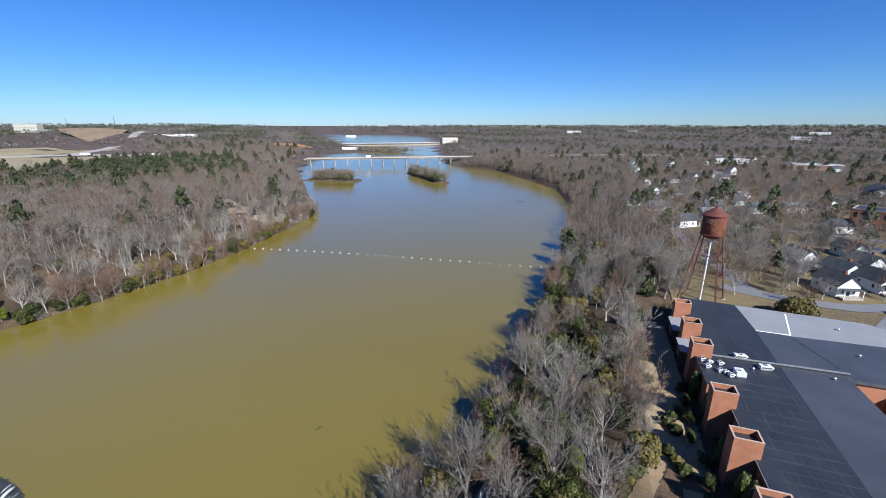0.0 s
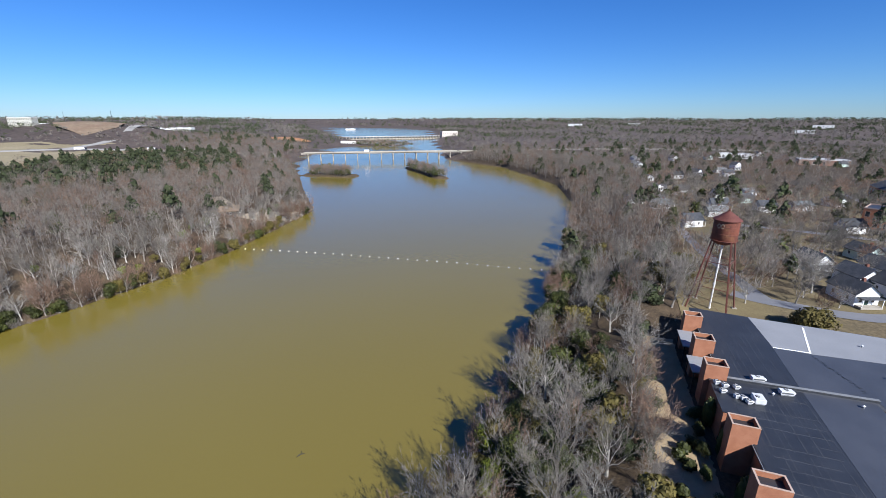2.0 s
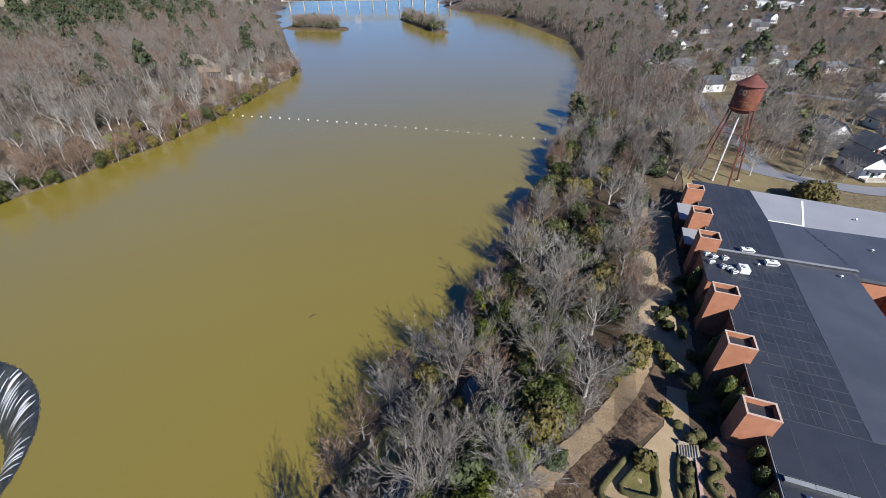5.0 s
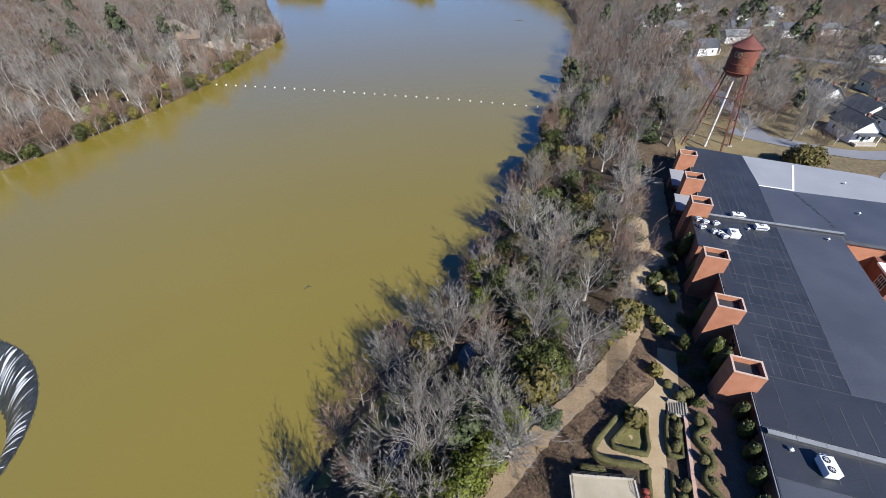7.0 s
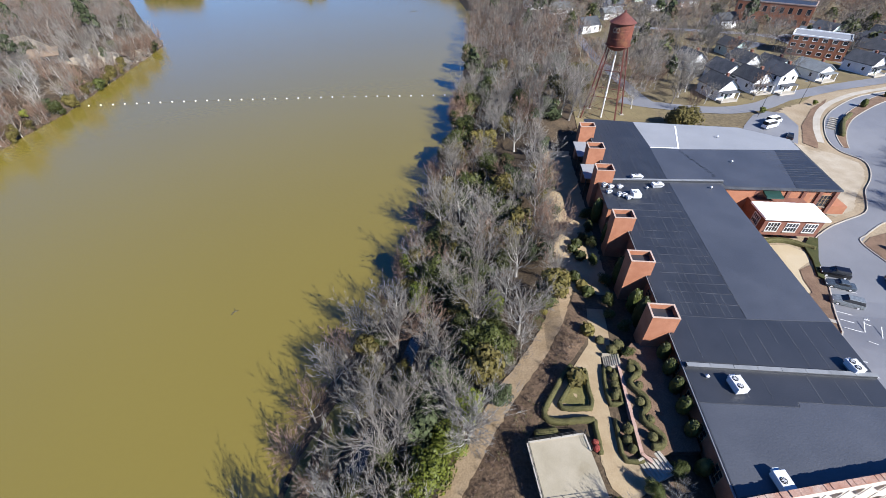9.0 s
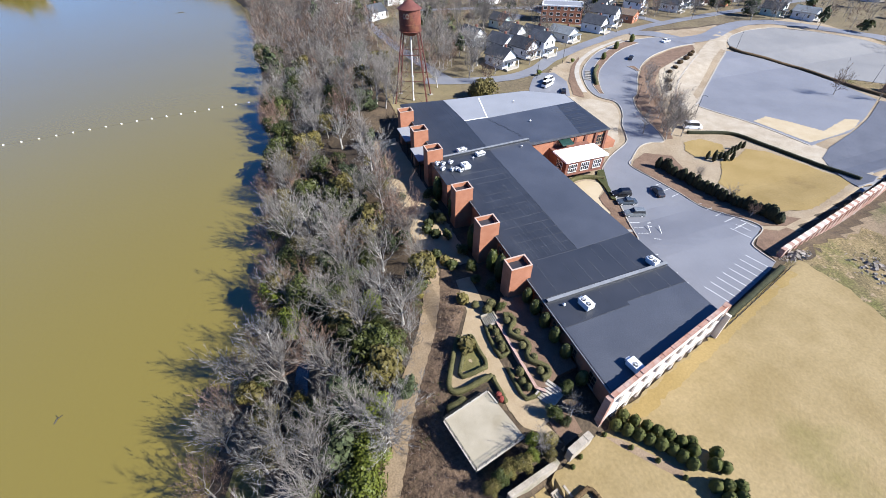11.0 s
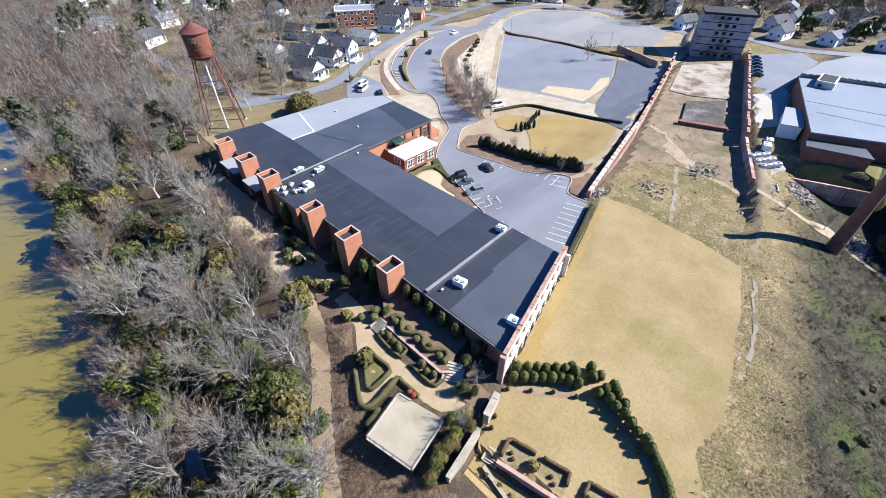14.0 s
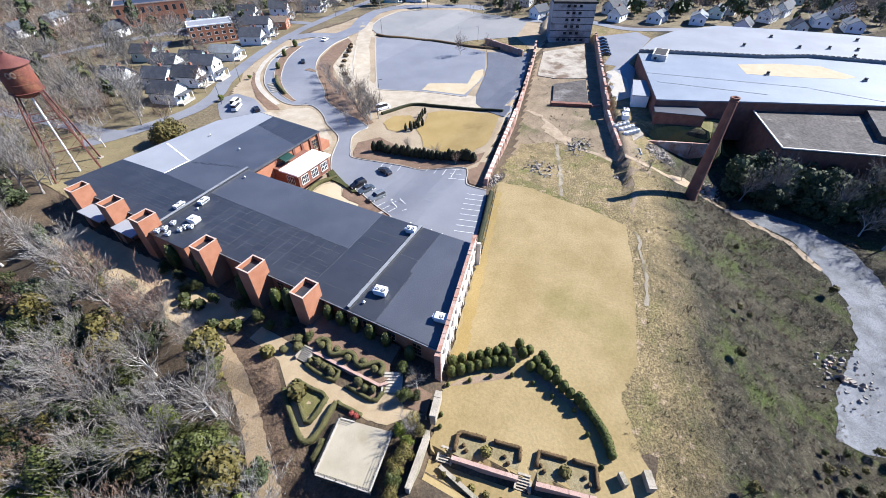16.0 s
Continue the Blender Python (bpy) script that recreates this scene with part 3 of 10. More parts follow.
def water_material():
    m = bpy.data.materials.new("muddy_river")
    m.use_nodes = True
    n, l = m.node_tree.nodes, m.node_tree.links
    b = n["Principled BSDF"]
    geo = n.new("ShaderNodeNewGeometry")
    t = n.new("ShaderNodeTexNoise")
    t.inputs["Scale"].default_value, t.inputs["Detail"].default_value = 0.008, 5.0
    l.new(geo.outputs["Position"], t.inputs["Vector"])
    mx = n.new("ShaderNodeMix")
    mx.data_type = "RGBA"
    mx.inputs[6].default_value, mx.inputs[7].default_value = (0.145, 0.112, 0.018, 1), (0.175, 0.137, 0.025, 1)
    l.new(t.outputs["Fac"], mx.inputs["Factor"])
    l.new(mx.outputs[2], b.inputs["Base Color"])
    w = n.new("ShaderNodeTexNoise")
    w.inputs["Scale"].default_value, w.inputs["Detail"].default_value = 0.9, 3.0
    l.new(geo.outputs["Position"], w.inputs["Vector"])
    bp = n.new("ShaderNodeBump")
    bp.inputs["Strength"].default_value, bp.inputs["Distance"].default_value = 0.25, 0.1
    l.new(w.outputs["Fac"], bp.inputs["Height"])
    l.new(bp.outputs[0], b.inputs["Normal"])
    b.inputs["Roughness"].default_value = 0.14
    b.inputs["IOR"].default_value = 1.5
    b.inputs["Specular IOR Level"].default_value = 1.0
    return m


M["water"] = water_material()

# ---- land and river ----
RIGHT_BANK = [(-34, -400), (-34, -60), (-28.5, 24), (-27.5, 38), (-24.5, 48), (-20.5, 57), (-18, 67), (-15.8, 80), (-15, 100), (-14.5, 120), (-13, 150), (-13, 180), (-13.5, 250), (-15.5, 347), (-37, 448), (-66, 497),
              (-123, 590), (-203, 651), (-252, 700), (-330, 900), (-480, 1330), (-520, 1480), (-700, 1900), (-950, 2500), (-1300, 3100)]
LEFT_BANK = [(-2500, 3300), (-2000, 2600), (-1300, 1800), (-820, 1260), (-730, 1140), (-560, 750), (-456, 546), (-391, 485), (-259, 329), (-194, 257), (-185, 220), (-178, 187), (-171.5, 159),
             (-167.4, 124), (-167.8, 97), (-170, 79), (-172.6, 63), (-179, 0), (-186, -400)]
RIVER = np.array(RIGHT_BANK + LEFT_BANK, float)
ISLANDS = [((-322, 428), (-276, 434), 14), ((-242, 537), (-166, 456), 10), ((-470, 960), (-610, 1060), 60)]


def inside(px, py, poly):
    res = np.zeros(px.shape, bool)
    x0, y0 = poly[:, 0], poly[:, 1]
    x1, y1 = np.roll(x0, -1), np.roll(y0, -1)
    for a, b, c, d in zip(x0, y0, x1, y1):
        if b != d:
            res ^= ((b > py) != (d > py)) & (px < (c - a) * (py - b) / (d - b) + a)
    return res


def seg_dist(px, py, a, b):
    ax, ay, bx, by = *a, *b
    dx, dy = bx - ax, by - ay
    t = np.clip(((px - ax) * dx + (py - ay) * dy) / (dx * dx + dy * dy), 0, 1)
    return np.hypot(px - ax - t * dx, py - ay - t * dy)


def step(v, a, b):
    t = np.clip((v - a) / (b - a), 0, 1)
    return t * t * (3 - 2 * t)


def lumps(x, y, s, seed=0.0):
    """Cheap smooth noise, about -1 to 1."""
    return (np.sin(x / s * 1.7 + seed) * np.cos(y / s * 1.3 - seed * 2) + 0.6 * np.sin(x / s * 3.1 - y / s * 2.3 + seed * 3)
            + 0.4 * np.cos(x / s * 5.3 + y / s * 6.1 + seed)) / 2.0


def land(x, y):
    """The height of the ground, in metres over the river."""
    x, y = np.asarray(x, float), np.asarray(y, float)
    d = np.full(x.shape, 1e9)
    for a, b in zip(RIVER, np.roll(RIVER, -1, 0)):
        d = np.minimum(d, seg_dist(x, y, a, b))
    wet = inside(x, y, RIVER)
    r = np.hypot(x, y)
    rise = 3.0 * step(d, 0, 7) + 4.3 * step(d, 6, 22) + 5.2 * step(d, 17, 41)
    far = 6.0 * step(r, 250, 900) + 46.0 * step(r, 1500, 4300) + lumps(x, y, 420.0) * 9.0 * step(r, 500, 1500) + lumps(x, y, 900.0, 2.0) * 10 * step(r, 2000, 3500)
    far = far + 42.0 * np.exp(-((x + 1130) ** 2 + (y - 690) ** 2) / 2 / 150.0 ** 2) + 16.0 * np.exp(-((x + 780) ** 2 + (y - 940) ** 2) / 2 / 110.0 ** 2)
    z = -0.4 + rise + far * step(d, 60, 500) + 0.25 * lumps(x, y, 9.0) * step(d, 2, 8)
    # the mill's terraces
    site = step(x, 11, 15) * (1 - step(x, 262, 320)) * step(y, -95, -75) * (1 - step(y, 130, 170))
    west = 12.6 - 2.1 * step(y, 44, 60) * (1 - step(y, 118, 135)) - 1.6 * step(x, 28.2, 30)
    line = 16.2 + 0.247 * (x - 11) - y
    south = step(line, -0.3, 0.3) * step(x, 5, 9)
    flat = west * (1 - south) + (10.3 + 0.9 * step(x - 0.19 * (13.4 - y), 17.4, 17.8)) * south
    s = 0.287 * (x - 30) - 0.958 * (y + 14)
    ravine = 9.6 * step(s, 0, 34) * (1 - 0.75 * step(s, 58, 95))
    ravine = np.maximum(ravine, 0) * (1 - step(x, 136, 139) * step(y, -20, -14))
    north, east = 36 + 0.225 * (x - 80) - y, y - 10 - 0.287 * (x - 119)
    ruin = 3.2 * step(north, -1.1, 0.3) * step(east, -0.4, 1.0) * step(x, 84, 112) * (1 - step(x, 232, 236))
    flat = flat - np.maximum(ravine, ruin)
    z = z * (1 - site) + flat * site
    bed = -0.4 - 4.0 * step(d, 0, 6)
    z = np.where(wet, bed, z)
    for a, b, w in ISLANDS:
        k = seg_dist(x, y, a, b)
        z = np.where(wet & (k < w), -0.6 + 2.6 * step(w - k, 0, 5), z)
    # pool below the curved weir
    k = np.hypot(x + 96.8, y + 4.2)
    return np.where(k < 29.5, -9.0, z)


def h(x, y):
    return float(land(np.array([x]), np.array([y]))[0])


def grid_axis(lo, hi, near0, near1, fine):
    out, v, s = [], near0, fine
    while v > lo:
        out.append(v)
        s *= 1.16
        v -= s
    out.append(lo)
    mid = list(np.arange(near0, near1, fine))
    v, s, up = near1, fine, []
    while v < hi:
        up.append(v)
        s *= 1.16
        v += s
    up.append(hi)
    return np.array(sorted(set(out + mid + up)))


def ground_sheet():
    xs = grid_axis(-4800, 4800, -40, 240, 1.35)
    ys = grid_axis(-4800, 4800, -70, 180, 1.35)
    xs = np.unique(np.r_[xs[(xs < -350) | (xs > -42)], np.arange(-350, -42, 4.5)])
    ys = np.unique(np.r_[ys[(ys < 182) | (ys > 700)], np.arange(182, 700, 6.0)])
    gx, gy = np.meshgrid(xs, ys)
    z = land(gx.ravel(), gy.ravel())
    n, m = len(xs), len(ys)
    verts = np.stack([gx.ravel(), gy.ravel(), z], 1)
    i = (np.arange(m - 1)[:, None] * n + np.arange(n - 1)[None]).ravel()
    faces = np.stack([i, i + 1, i + 1 + n, i + n], 1)
    me = bpy.data.meshes.new("ground")
    me.from_pydata(verts.tolist(), [], faces.tolist())
    cx, cy = verts[faces, 0].mean(1), verts[faces, 1].mean(1)
    idx = np.where(np.hypot(cx, cy) > 700, 1, 0)
    s = 0.287 * (cx - 30) - 0.958 * (cy + 14)
    scrub = (s > -4) & (cx > 22) & (cx < 260) & (cy < 60)
    idx = np.where(scrub, 2, idx)
    lots = inside(cx, cy, np.array([(58, 50), (58, 76), (72, 112), (90, 140), (112, 158), (150, 174), (264, 168), (264, 60), (238, 68), (190, 61), (120, 46), (85, 40)], float))
    ruins = inside(cx, cy, np.array([(82, 2), (98, 36), (190, 59), (240, 66), (232, 40), (140, 16), (112, 0)], float))
    town = inside(cx, cy, np.array([(38, 138), (60, 128), (74, 126), (96, 146), (150, 176), (264, 170), (264, 60), (280, -100), (440, -100), (440, 340), (300, 440), (60, 430), (44, 300)], float))
    idx = np.where(lots, 3, np.where(ruins, 4, np.where(town, 5, idx)))
    ob = mesh_part("ground", me, [M["litter"], M["far_wood"], M["scrub"], M["bare_ground"], M["ruin_ground"], M["yard_grass2"]], smooth=True)
    me.polygons.foreach_set("material_index", idx.astype(np.int32))
    return tagged(ob, "wooded ground with brown leaf litter and scrub", "ground", kind="structure")


ground_sheet()
WEIR_C, WEIR_R = (-96.8, -4.2), 27.95


def water_sheet():
    bm = bmesh.new()
    n = 96
    hole = [bm.verts.new((WEIR_C[0] + WEIR_R * math.cos(k * math.tau / n), WEIR_C[1] + WEIR_R * math.sin(k * math.tau / n), 0)) for k in range(n)]
    prev = hole
    for rr in (60, 250, 1200, 4700):
        nxt = []
        for k in range(n):
            a = k * math.tau / n
            nxt.append(bm.verts.new((WEIR_C[0] + rr * math.cos(a), WEIR_C[1] + rr * math.sin(a), 0)))
        for k in range(n):
            bm.faces.new((prev[k], nxt[k], nxt[(k + 1) % n], prev[(k + 1) % n]))
        prev = nxt
    return tagged(part("river", bm, M["water"]), "muddy olive-brown river with a calm surface", "river", kind="structure")


water_sheet()


def drape(name, outline, material, lift=0.06, cell=4.0, parent=None, label="", category="", kind="structure", depth=0.0, level=None, wob=0.0):
    """A surface over the ground inside an outline; depth adds a skirt."""
    if wob:
        fine = []
        for p, q in zip(outline, outline[1:] + outline[:1]):
            k = max(1, int(math.hypot(q[0] - p[0], q[1] - p[1]) / (wob * 1.4)))
            fine += [Vector((p[0] + (q[0] - p[0]) * j / k, p[1] + (q[1] - p[1]) * j / k, 0)) for j in range(k)]
        outline = [(v.x + wob * noise.noise(v * 0.45 / wob) + 0.5 * wob * noise.noise(v * 1.3 / wob), v.y + wob * noise.noise(v * 0.45 / wob + Vector((7, 3, 0))) + 0.5 * wob * noise.noise(v * 1.3 / wob + Vector((2, 9, 0)))) for v in fine]
    bm = bmesh.new()
    bm.faces.new([bm.verts.new((p[0], p[1], 0)) for p in outline]).normal_update()
    bmesh.ops.triangulate(bm, faces=bm.faces[:])
    xs = [p[0] for p in outline]
    ys = [p[1] for p in outline]
    for ax, lo, hi in ((0, min(xs), max(xs)), (1, min(ys), max(ys))):
        v = math.ceil(lo / cell) * cell
        while v < hi:
            co, no = [0, 0, 0], [0, 0, 0]
            co[ax], no[ax] = v, 1
            bmesh.ops.bisect_plane(bm, geom=bm.verts[:] + bm.edges[:] + bm.faces[:], plane_co=co, plane_no=no)
            v += cell
    vs = bm.verts[:]
    zz = land(np.array([v.co.x for v in vs]), np.array([v.co.y for v in vs]))
    for v, z in zip(vs, zz):
        v.co.z = (level if level is not None else z) + lift
    bmesh.ops.recalc_face_normals(bm, faces=bm.faces[:])
    if bm.faces and sum(f.normal.z for f in bm.faces) < 0:
        bmesh.ops.reverse_faces(bm, faces=bm.faces[:])
    if depth:
        edge = [e for e in bm.edges if e.is_boundary]
        ex = bmesh.ops.extrude_edge_only(bm, edges=edge)
        for v in ex["geom"]:
            if isinstance(v, bmesh.types.BMVert):
                v.co.z -= depth
    ob = part(name, bm, material, parent)
    return tagged(ob, label, category, kind=kind) if label else ob


def strip(name, points, w0, w1, material, lift=0.08, n=6, **kw):
    a, b = offset_line(spline(points, n), w0, w1)
    return drape(name, a + b[::-1], material, lift, **kw)

# ---- plants ----
class Soup:
    """Collects triangles and quads fast."""

    def __init__(self):
        self.v, self.f, self.m = [], [], []

    def tube(self, a, b, ra, rb, n, mi=0):
        d = b - a
        if d.length < 1e-6:
            return
        d.normalize()
        s = d.orthogonal().normalized()
        t = d.cross(s)
        k0 = len(self.v)
        for p, r in ((a, ra), (b, rb)):
            for k in range(n):
                w = k * math.tau / n
                self.v.append(p + (s * math.cos(w) + t * math.sin(w)) * r)
        for k in range(n):
            self.f.append((k0 + k, k0 + (k + 1) % n, k0 + n + (k + 1) % n, k0 + n + k))
            self.m.append(mi)

    def blade(self, a, b, w, mi=0):
        d = (b - a).normalized()
        s = d.cross(Vector((random.uniform(-1, 1), random.uniform(-1, 1), random.uniform(-1, 1)))).normalized() * w
        k0 = len(self.v)
        self.v += [a - s, a + s, b]
        self.f.append((k0, k0 + 1, k0 + 2))
        self.m.append(mi)

    def card(self, c, u, v, mi=0):
        k0 = len(self.v)
        self.v += [c - u - v, c + u - v * 0.4, c + u * 0.6 + v, c - u + v * 0.7]
        self.f.append((k0, k0 + 1, k0 + 2, k0 + 3))
        self.m.append(mi)

    def mesh(self, name):
        me = bpy.data.meshes.new(name)
        me.from_pydata([tuple(p) for p in self.v], [], self.f)
        if any(self.m):
            me.polygons.foreach_set("material_index", self.m)
        return me


def rnd_dir(up=0.0):
    while True:
        v = Vector((random.uniform(-1, 1), random.uniform(-1, 1), random.uniform(-1, 1)))
        if 0.05 < v.length < 1:
            v.normalize()
            v.z += up
            return v.normalized()


def lean_from(d, angle, up):
    s = d.orthogonal().normalized()
    s = Matrix.Rotation(random.uniform(0, math.tau), 3, d) @ s
    v = d * math.cos(angle) + s * math.sin(angle)
    v.z += up
    return v.normalized()


def grow(wood, fine, height, spread, kids, twig_w, split=0.3):
    """A bare tree: wood takes trunk and limbs, fine takes branches and twigs."""
    r0 = height * 0.02
    p, d = Vector((0, 0, -0.3)), Vector((random.uniform(-.06, .06), random.uniform(-.06, .06), 1)).normalized()
    starts = []
    n = 5
    for k in range(n):
        q = p + d * height * split * 1.6 / n
        ra, rb = r0 * (1 - 0.14 * k), r0 * (1 - 0.14 * (k + 1))
        wood.tube(p, q, ra * (1.35 if k == 0 else 1), rb, 6)
        if k >= 1:
            starts += [(q, d, rb)] * (2 if k < n - 1 else 3)
        p = q
        d = lean_from(d, random.uniform(0.03, 0.16), 0.12)
    for q, d0, r in starts:
        limb(wood, fine, q, lean_from(d0, random.uniform(0.45, 0.95) * spread, 0.22), height * random.uniform(0.3, 0.45), r * 0.62, 1, kids, twig_w)


def limb(wood, fine, p, d, length, r, level, kids, tw):
    segs = 4 if level == 1 else (3 if level == 2 else 1)
    n = 4 if level == 1 else 3
    sink = wood if level <= 1 else fine
    for k in range(segs):
        q = p + d * length / segs
        r1 = r * 0.76
        sink.tube(p, q, r, r1, n)
        if level < len(kids) + 1:
            for _ in range(max(1, round(kids[level - 1] / segs))):
                a = p.lerp(q, random.uniform(0.35, 1.0))
                dd = lean_from(d, random.uniform(0.3, 0.75), 0.2)
                if level == len(kids):
                    fine.blade(a, a + dd * length * random.uniform(0.3, 0.65), tw)
                else:
                    limb(wood, fine, a, dd, length * random.uniform(0.5, 0.72), r1 * 0.7, level + 1, kids, tw)
        p, r = q, r1
        d = lean_from(d, random.uniform(0.12, 0.42), 0.14)
    if level == len(kids):
        fine.blade(p, p + d * length * 0.5, tw)


def leaf_crown(soup, blobs, count, size, flat=0.3):
    """Leaf tufts over and inside rounded lumps."""
    total = sum(r ** 2 for _, r in blobs)
    for c, r in blobs:
        for _ in range(int(count * r * r / total)):
            d = rnd_dir(0.25)
            p = Vector(c) + Vector((d.x, d.y, d.z * 0.9)) * r * random.uniform(0.72, 1.08)
            u = rnd_dir().cross(d).normalized()
            v = (d.cross(u) + d * random.uniform(-0.8, 0.8)).normalized()
            s = size * random.uniform(0.6, 1.4)
            soup.card(p, u * s, v * s)


def bare_tree(name, height, spread, kids, tw, label, bark="bark", twig="twig", split=0.3):
    root = tagged(new(name), label, "tree")
    wood, fine = Soup(), Soup()
    grow(wood, fine, height, spread, kids, tw, split)
    mesh_part("trunk", wood.mesh("trunk"), M[bark], root)
    mesh_part("crown", fine.mesh("crown"), M[twig], root, "leafless twigs")
    return root


def leafy_tree(name, height, blobs, count, size, leaf, label, category="tree"):
    root = tagged(new(name), label, category)
    wood, fine = Soup(), Soup()
    top = Vector((0, 0, height * 0.75))
    wood.tube(Vector((0, 0, -0.3)), top, height * 0.02, height * 0.006, 6)
    for c, r in blobs:
        wood.tube(Vector((0, 0, c[2] * 0.55)), Vector(c), height * 0.008, height * 0.003, 4)
    leaf_crown(fine, blobs, count, size)
    mesh_part("trunk", wood.mesh("trunk"), M["bark"], root)
    mesh_part("crown", fine.mesh("crown"), M[leaf], root)
    return root


def lumpy(height, width, n, low=0.3):
    out = [((0, 0, height * 0.62), width * 0.36)]
    for k in range(n):
        a = random.uniform(0, math.tau)
        zz = random.uniform(low, 0.86)
        rr = width * 0.5 * random.uniform(0.35, 0.8) * (1.1 - abs(zz - 0.45))
        out.append(((rr * math.cos(a), rr * math.sin(a), height * zz), width * random.uniform(0.16, 0.27)))
    return out


def pine_blobs(height, n):
    out = []
    for k in range(n):
        t = k / (n - 1)
        a = k * 2.4
        rr = (1 - t) * height * 0.15 + 0.3
        out.append(((rr * math.cos(a), rr * math.sin(a), height * (0.48 + 0.5 * t)), height * (0.13 - 0.07 * t)))
    return out


random.seed(11)
BARE = [bare_tree("bare_tree", 15.0, 1.0, (6, 4, 8), 0.028, "leafless grey hardwood tree on the river bank"),
        bare_tree("bare_tree", 13.0, 1.25, (6, 4, 8), 0.028, "broad leafless pale-barked tree on the river bank", "pale_bark", "pale_twig"),
        bare_tree("bare_tree", 16.5, 0.8, (6, 4, 8), 0.028, "tall leafless grey-brown tree in the bank woods"),
        bare_tree("bare_tree", 11.0, 1.15, (6, 4, 8), 0.028, "leafless reddish-twigged tree in the bank woods", "bark", "red_twig"),
        bare_tree("bare_tree", 14.0, 1.1, (6, 4, 8), 0.028, "leafless tree with white sycamore limbs", "pale_bark", "twig")]
SHRUB = [bare_tree("bare_shrub", 4.2, 1.5, (5, 4, 4), 0.026, "leafless brown bramble and shrub tangle", "bark", "red_twig", 0.12),
         bare_tree("bare_shrub", 5.2, 1.4, (5, 4, 4), 0.026, "leafless grey thicket shrub on the slope", "bark", "twig", 0.15)]
GREEN = [leafy_tree("evergreen_tree", 8.0, lumpy(8.0, 6.5, 13), 1900, 0.2, "leaf", "dark green broadleaf evergreen in the bank woods"),
         leafy_tree("evergreen_tree", 6.0, lumpy(6.0, 5.5, 10, 0.2), 1700, 0.18, "bright_leaf", "bright green privet-like evergreen in the bank woods"),
         leafy_tree("evergreen_tree", 9.0, lumpy(9.0, 5.0, 12), 1700, 0.2, "olive_leaf", "olive-brown half-leafed tree in the bank woods")]
GREEN.append(leafy_tree("evergreen_tree", 8.5, lumpy(8.5, 7.0, 14, 0.15), 1900, 0.24, "pine", "dense dark evergreen thicket tree below the works"))
NEAR_GREEN = [leafy_tree("evergreen_tree", 8.0, lumpy(8.0, 6.5, 16), 3600, 0.13, "leaf", "dark green broadleaf evergreen beside the trail"), leafy_tree("evergreen_tree", 6.5, lumpy(6.5, 6.0, 14, 0.2), 3400, 0.12, "bright_leaf", "bright green privet-like evergreen beside the trail"), leafy_tree("evergreen_tree", 6.5, lumpy(6.5, 6.0, 14, 0.2), 2800, 0.12, "olive_leaf", "loose olive-green evergreen beside the garden")]
BUSH = leafy_tree("evergreen_bush", 6.5, lumpy(6.5, 9.5, 18, 0.2), 4200, 0.2, "olive_leaf", "broad rounded olive-green evergreen north of the mill")
PINE = [leafy_tree("pine_tree", 17.0, pine_blobs(17.0, 14), 1500, 0.34, "pine", "tall dark green pine with a bare lower trunk"),
        leafy_tree("pine_tree", 14.0, pine_blobs(14.0, 11), 1300, 0.34, "pine", "dark green pine in the woods")]
# coarser ones for far off
def far_tree(height, spread, label, bark="bark", twig="twig", twigs=190):
    """A coarse leafless tree: stem, limbs and a cloud of twigs."""
    root = tagged(new("far_bare_tree"), label, "tree")
    wood, fine = Soup(), Soup()
    wood.tube(Vector((0, 0, -0.3)), Vector((0, 0, height * 0.5)), height * 0.011, height * 0.006, 3)
    mid, rx, rz = Vector((0, 0, height * 0.56)), height * 0.3 * spread, height * 0.42
    for k in range(7):
        d = lean_from(Vector((0, 0, 1)), random.uniform(0.2, 1.0) * spread, 0.15)
        a = Vector((0, 0, height * random.uniform(0.2, 0.45)))
        wood.blade(a, a + d * height * random.uniform(0.3, 0.45), height * 0.007)
    for _ in range(twigs):
        d = rnd_dir(0.1)
        q = random.uniform(0.35, 1.0) ** 0.6
        p = mid + Vector((d.x * rx * q, d.y * rx * q, d.z * rz * q))
        e = (d + Vector((0, 0, 0.5)) + rnd_dir() * 0.5).normalized()
        fine.blade(p, p + e * height * random.uniform(0.08, 0.17), 0.075)
    mesh_part("trunk", wood.mesh("trunk"), M[bark], root)
    mesh_part("crown", fine.mesh("crown"), M[twig], root, "leafless twigs")
    return root


BARE_FAR = [far_tree(14.0, 1.0, "leafless grey hardwood among the far woods", "bark", "far_twig"), far_tree(12.0, 1.2, "leafless pale grey tree by the far bank", "bark", "far_twig2"),
            far_tree(13.0, 1.0, "leafless brownish tree by the far bank", "bark", "red_twig")]
MID = [far_tree(13.0, 1.15, "leafless grey yard tree in the town", "bark", "far_twig", 430), far_tree(11.5, 1.3, "leafless pale yard tree in the town", "bark", "far_twig2", 430), far_tree(12.0, 1.2, "leafless brownish yard tree in the town", "bark", "red_twig", 400)]
PINE_FAR = [leafy_tree("far_pine_tree", 15.0, pine_blobs(15.0, 10), 150, 0.75, "pine", "dark green pine among the far woods"),
            leafy_tree("far_evergreen_tree", 8.0, lumpy(8.0, 7.0, 9), 150, 0.7, "leaf", "dark green broadleaf evergreen among far woods")]
STOCK = [BUSH] + MID + NEAR_GREEN + BARE + SHRUB + GREEN + PINE + BARE_FAR + PINE_FAR
used_stock = set()


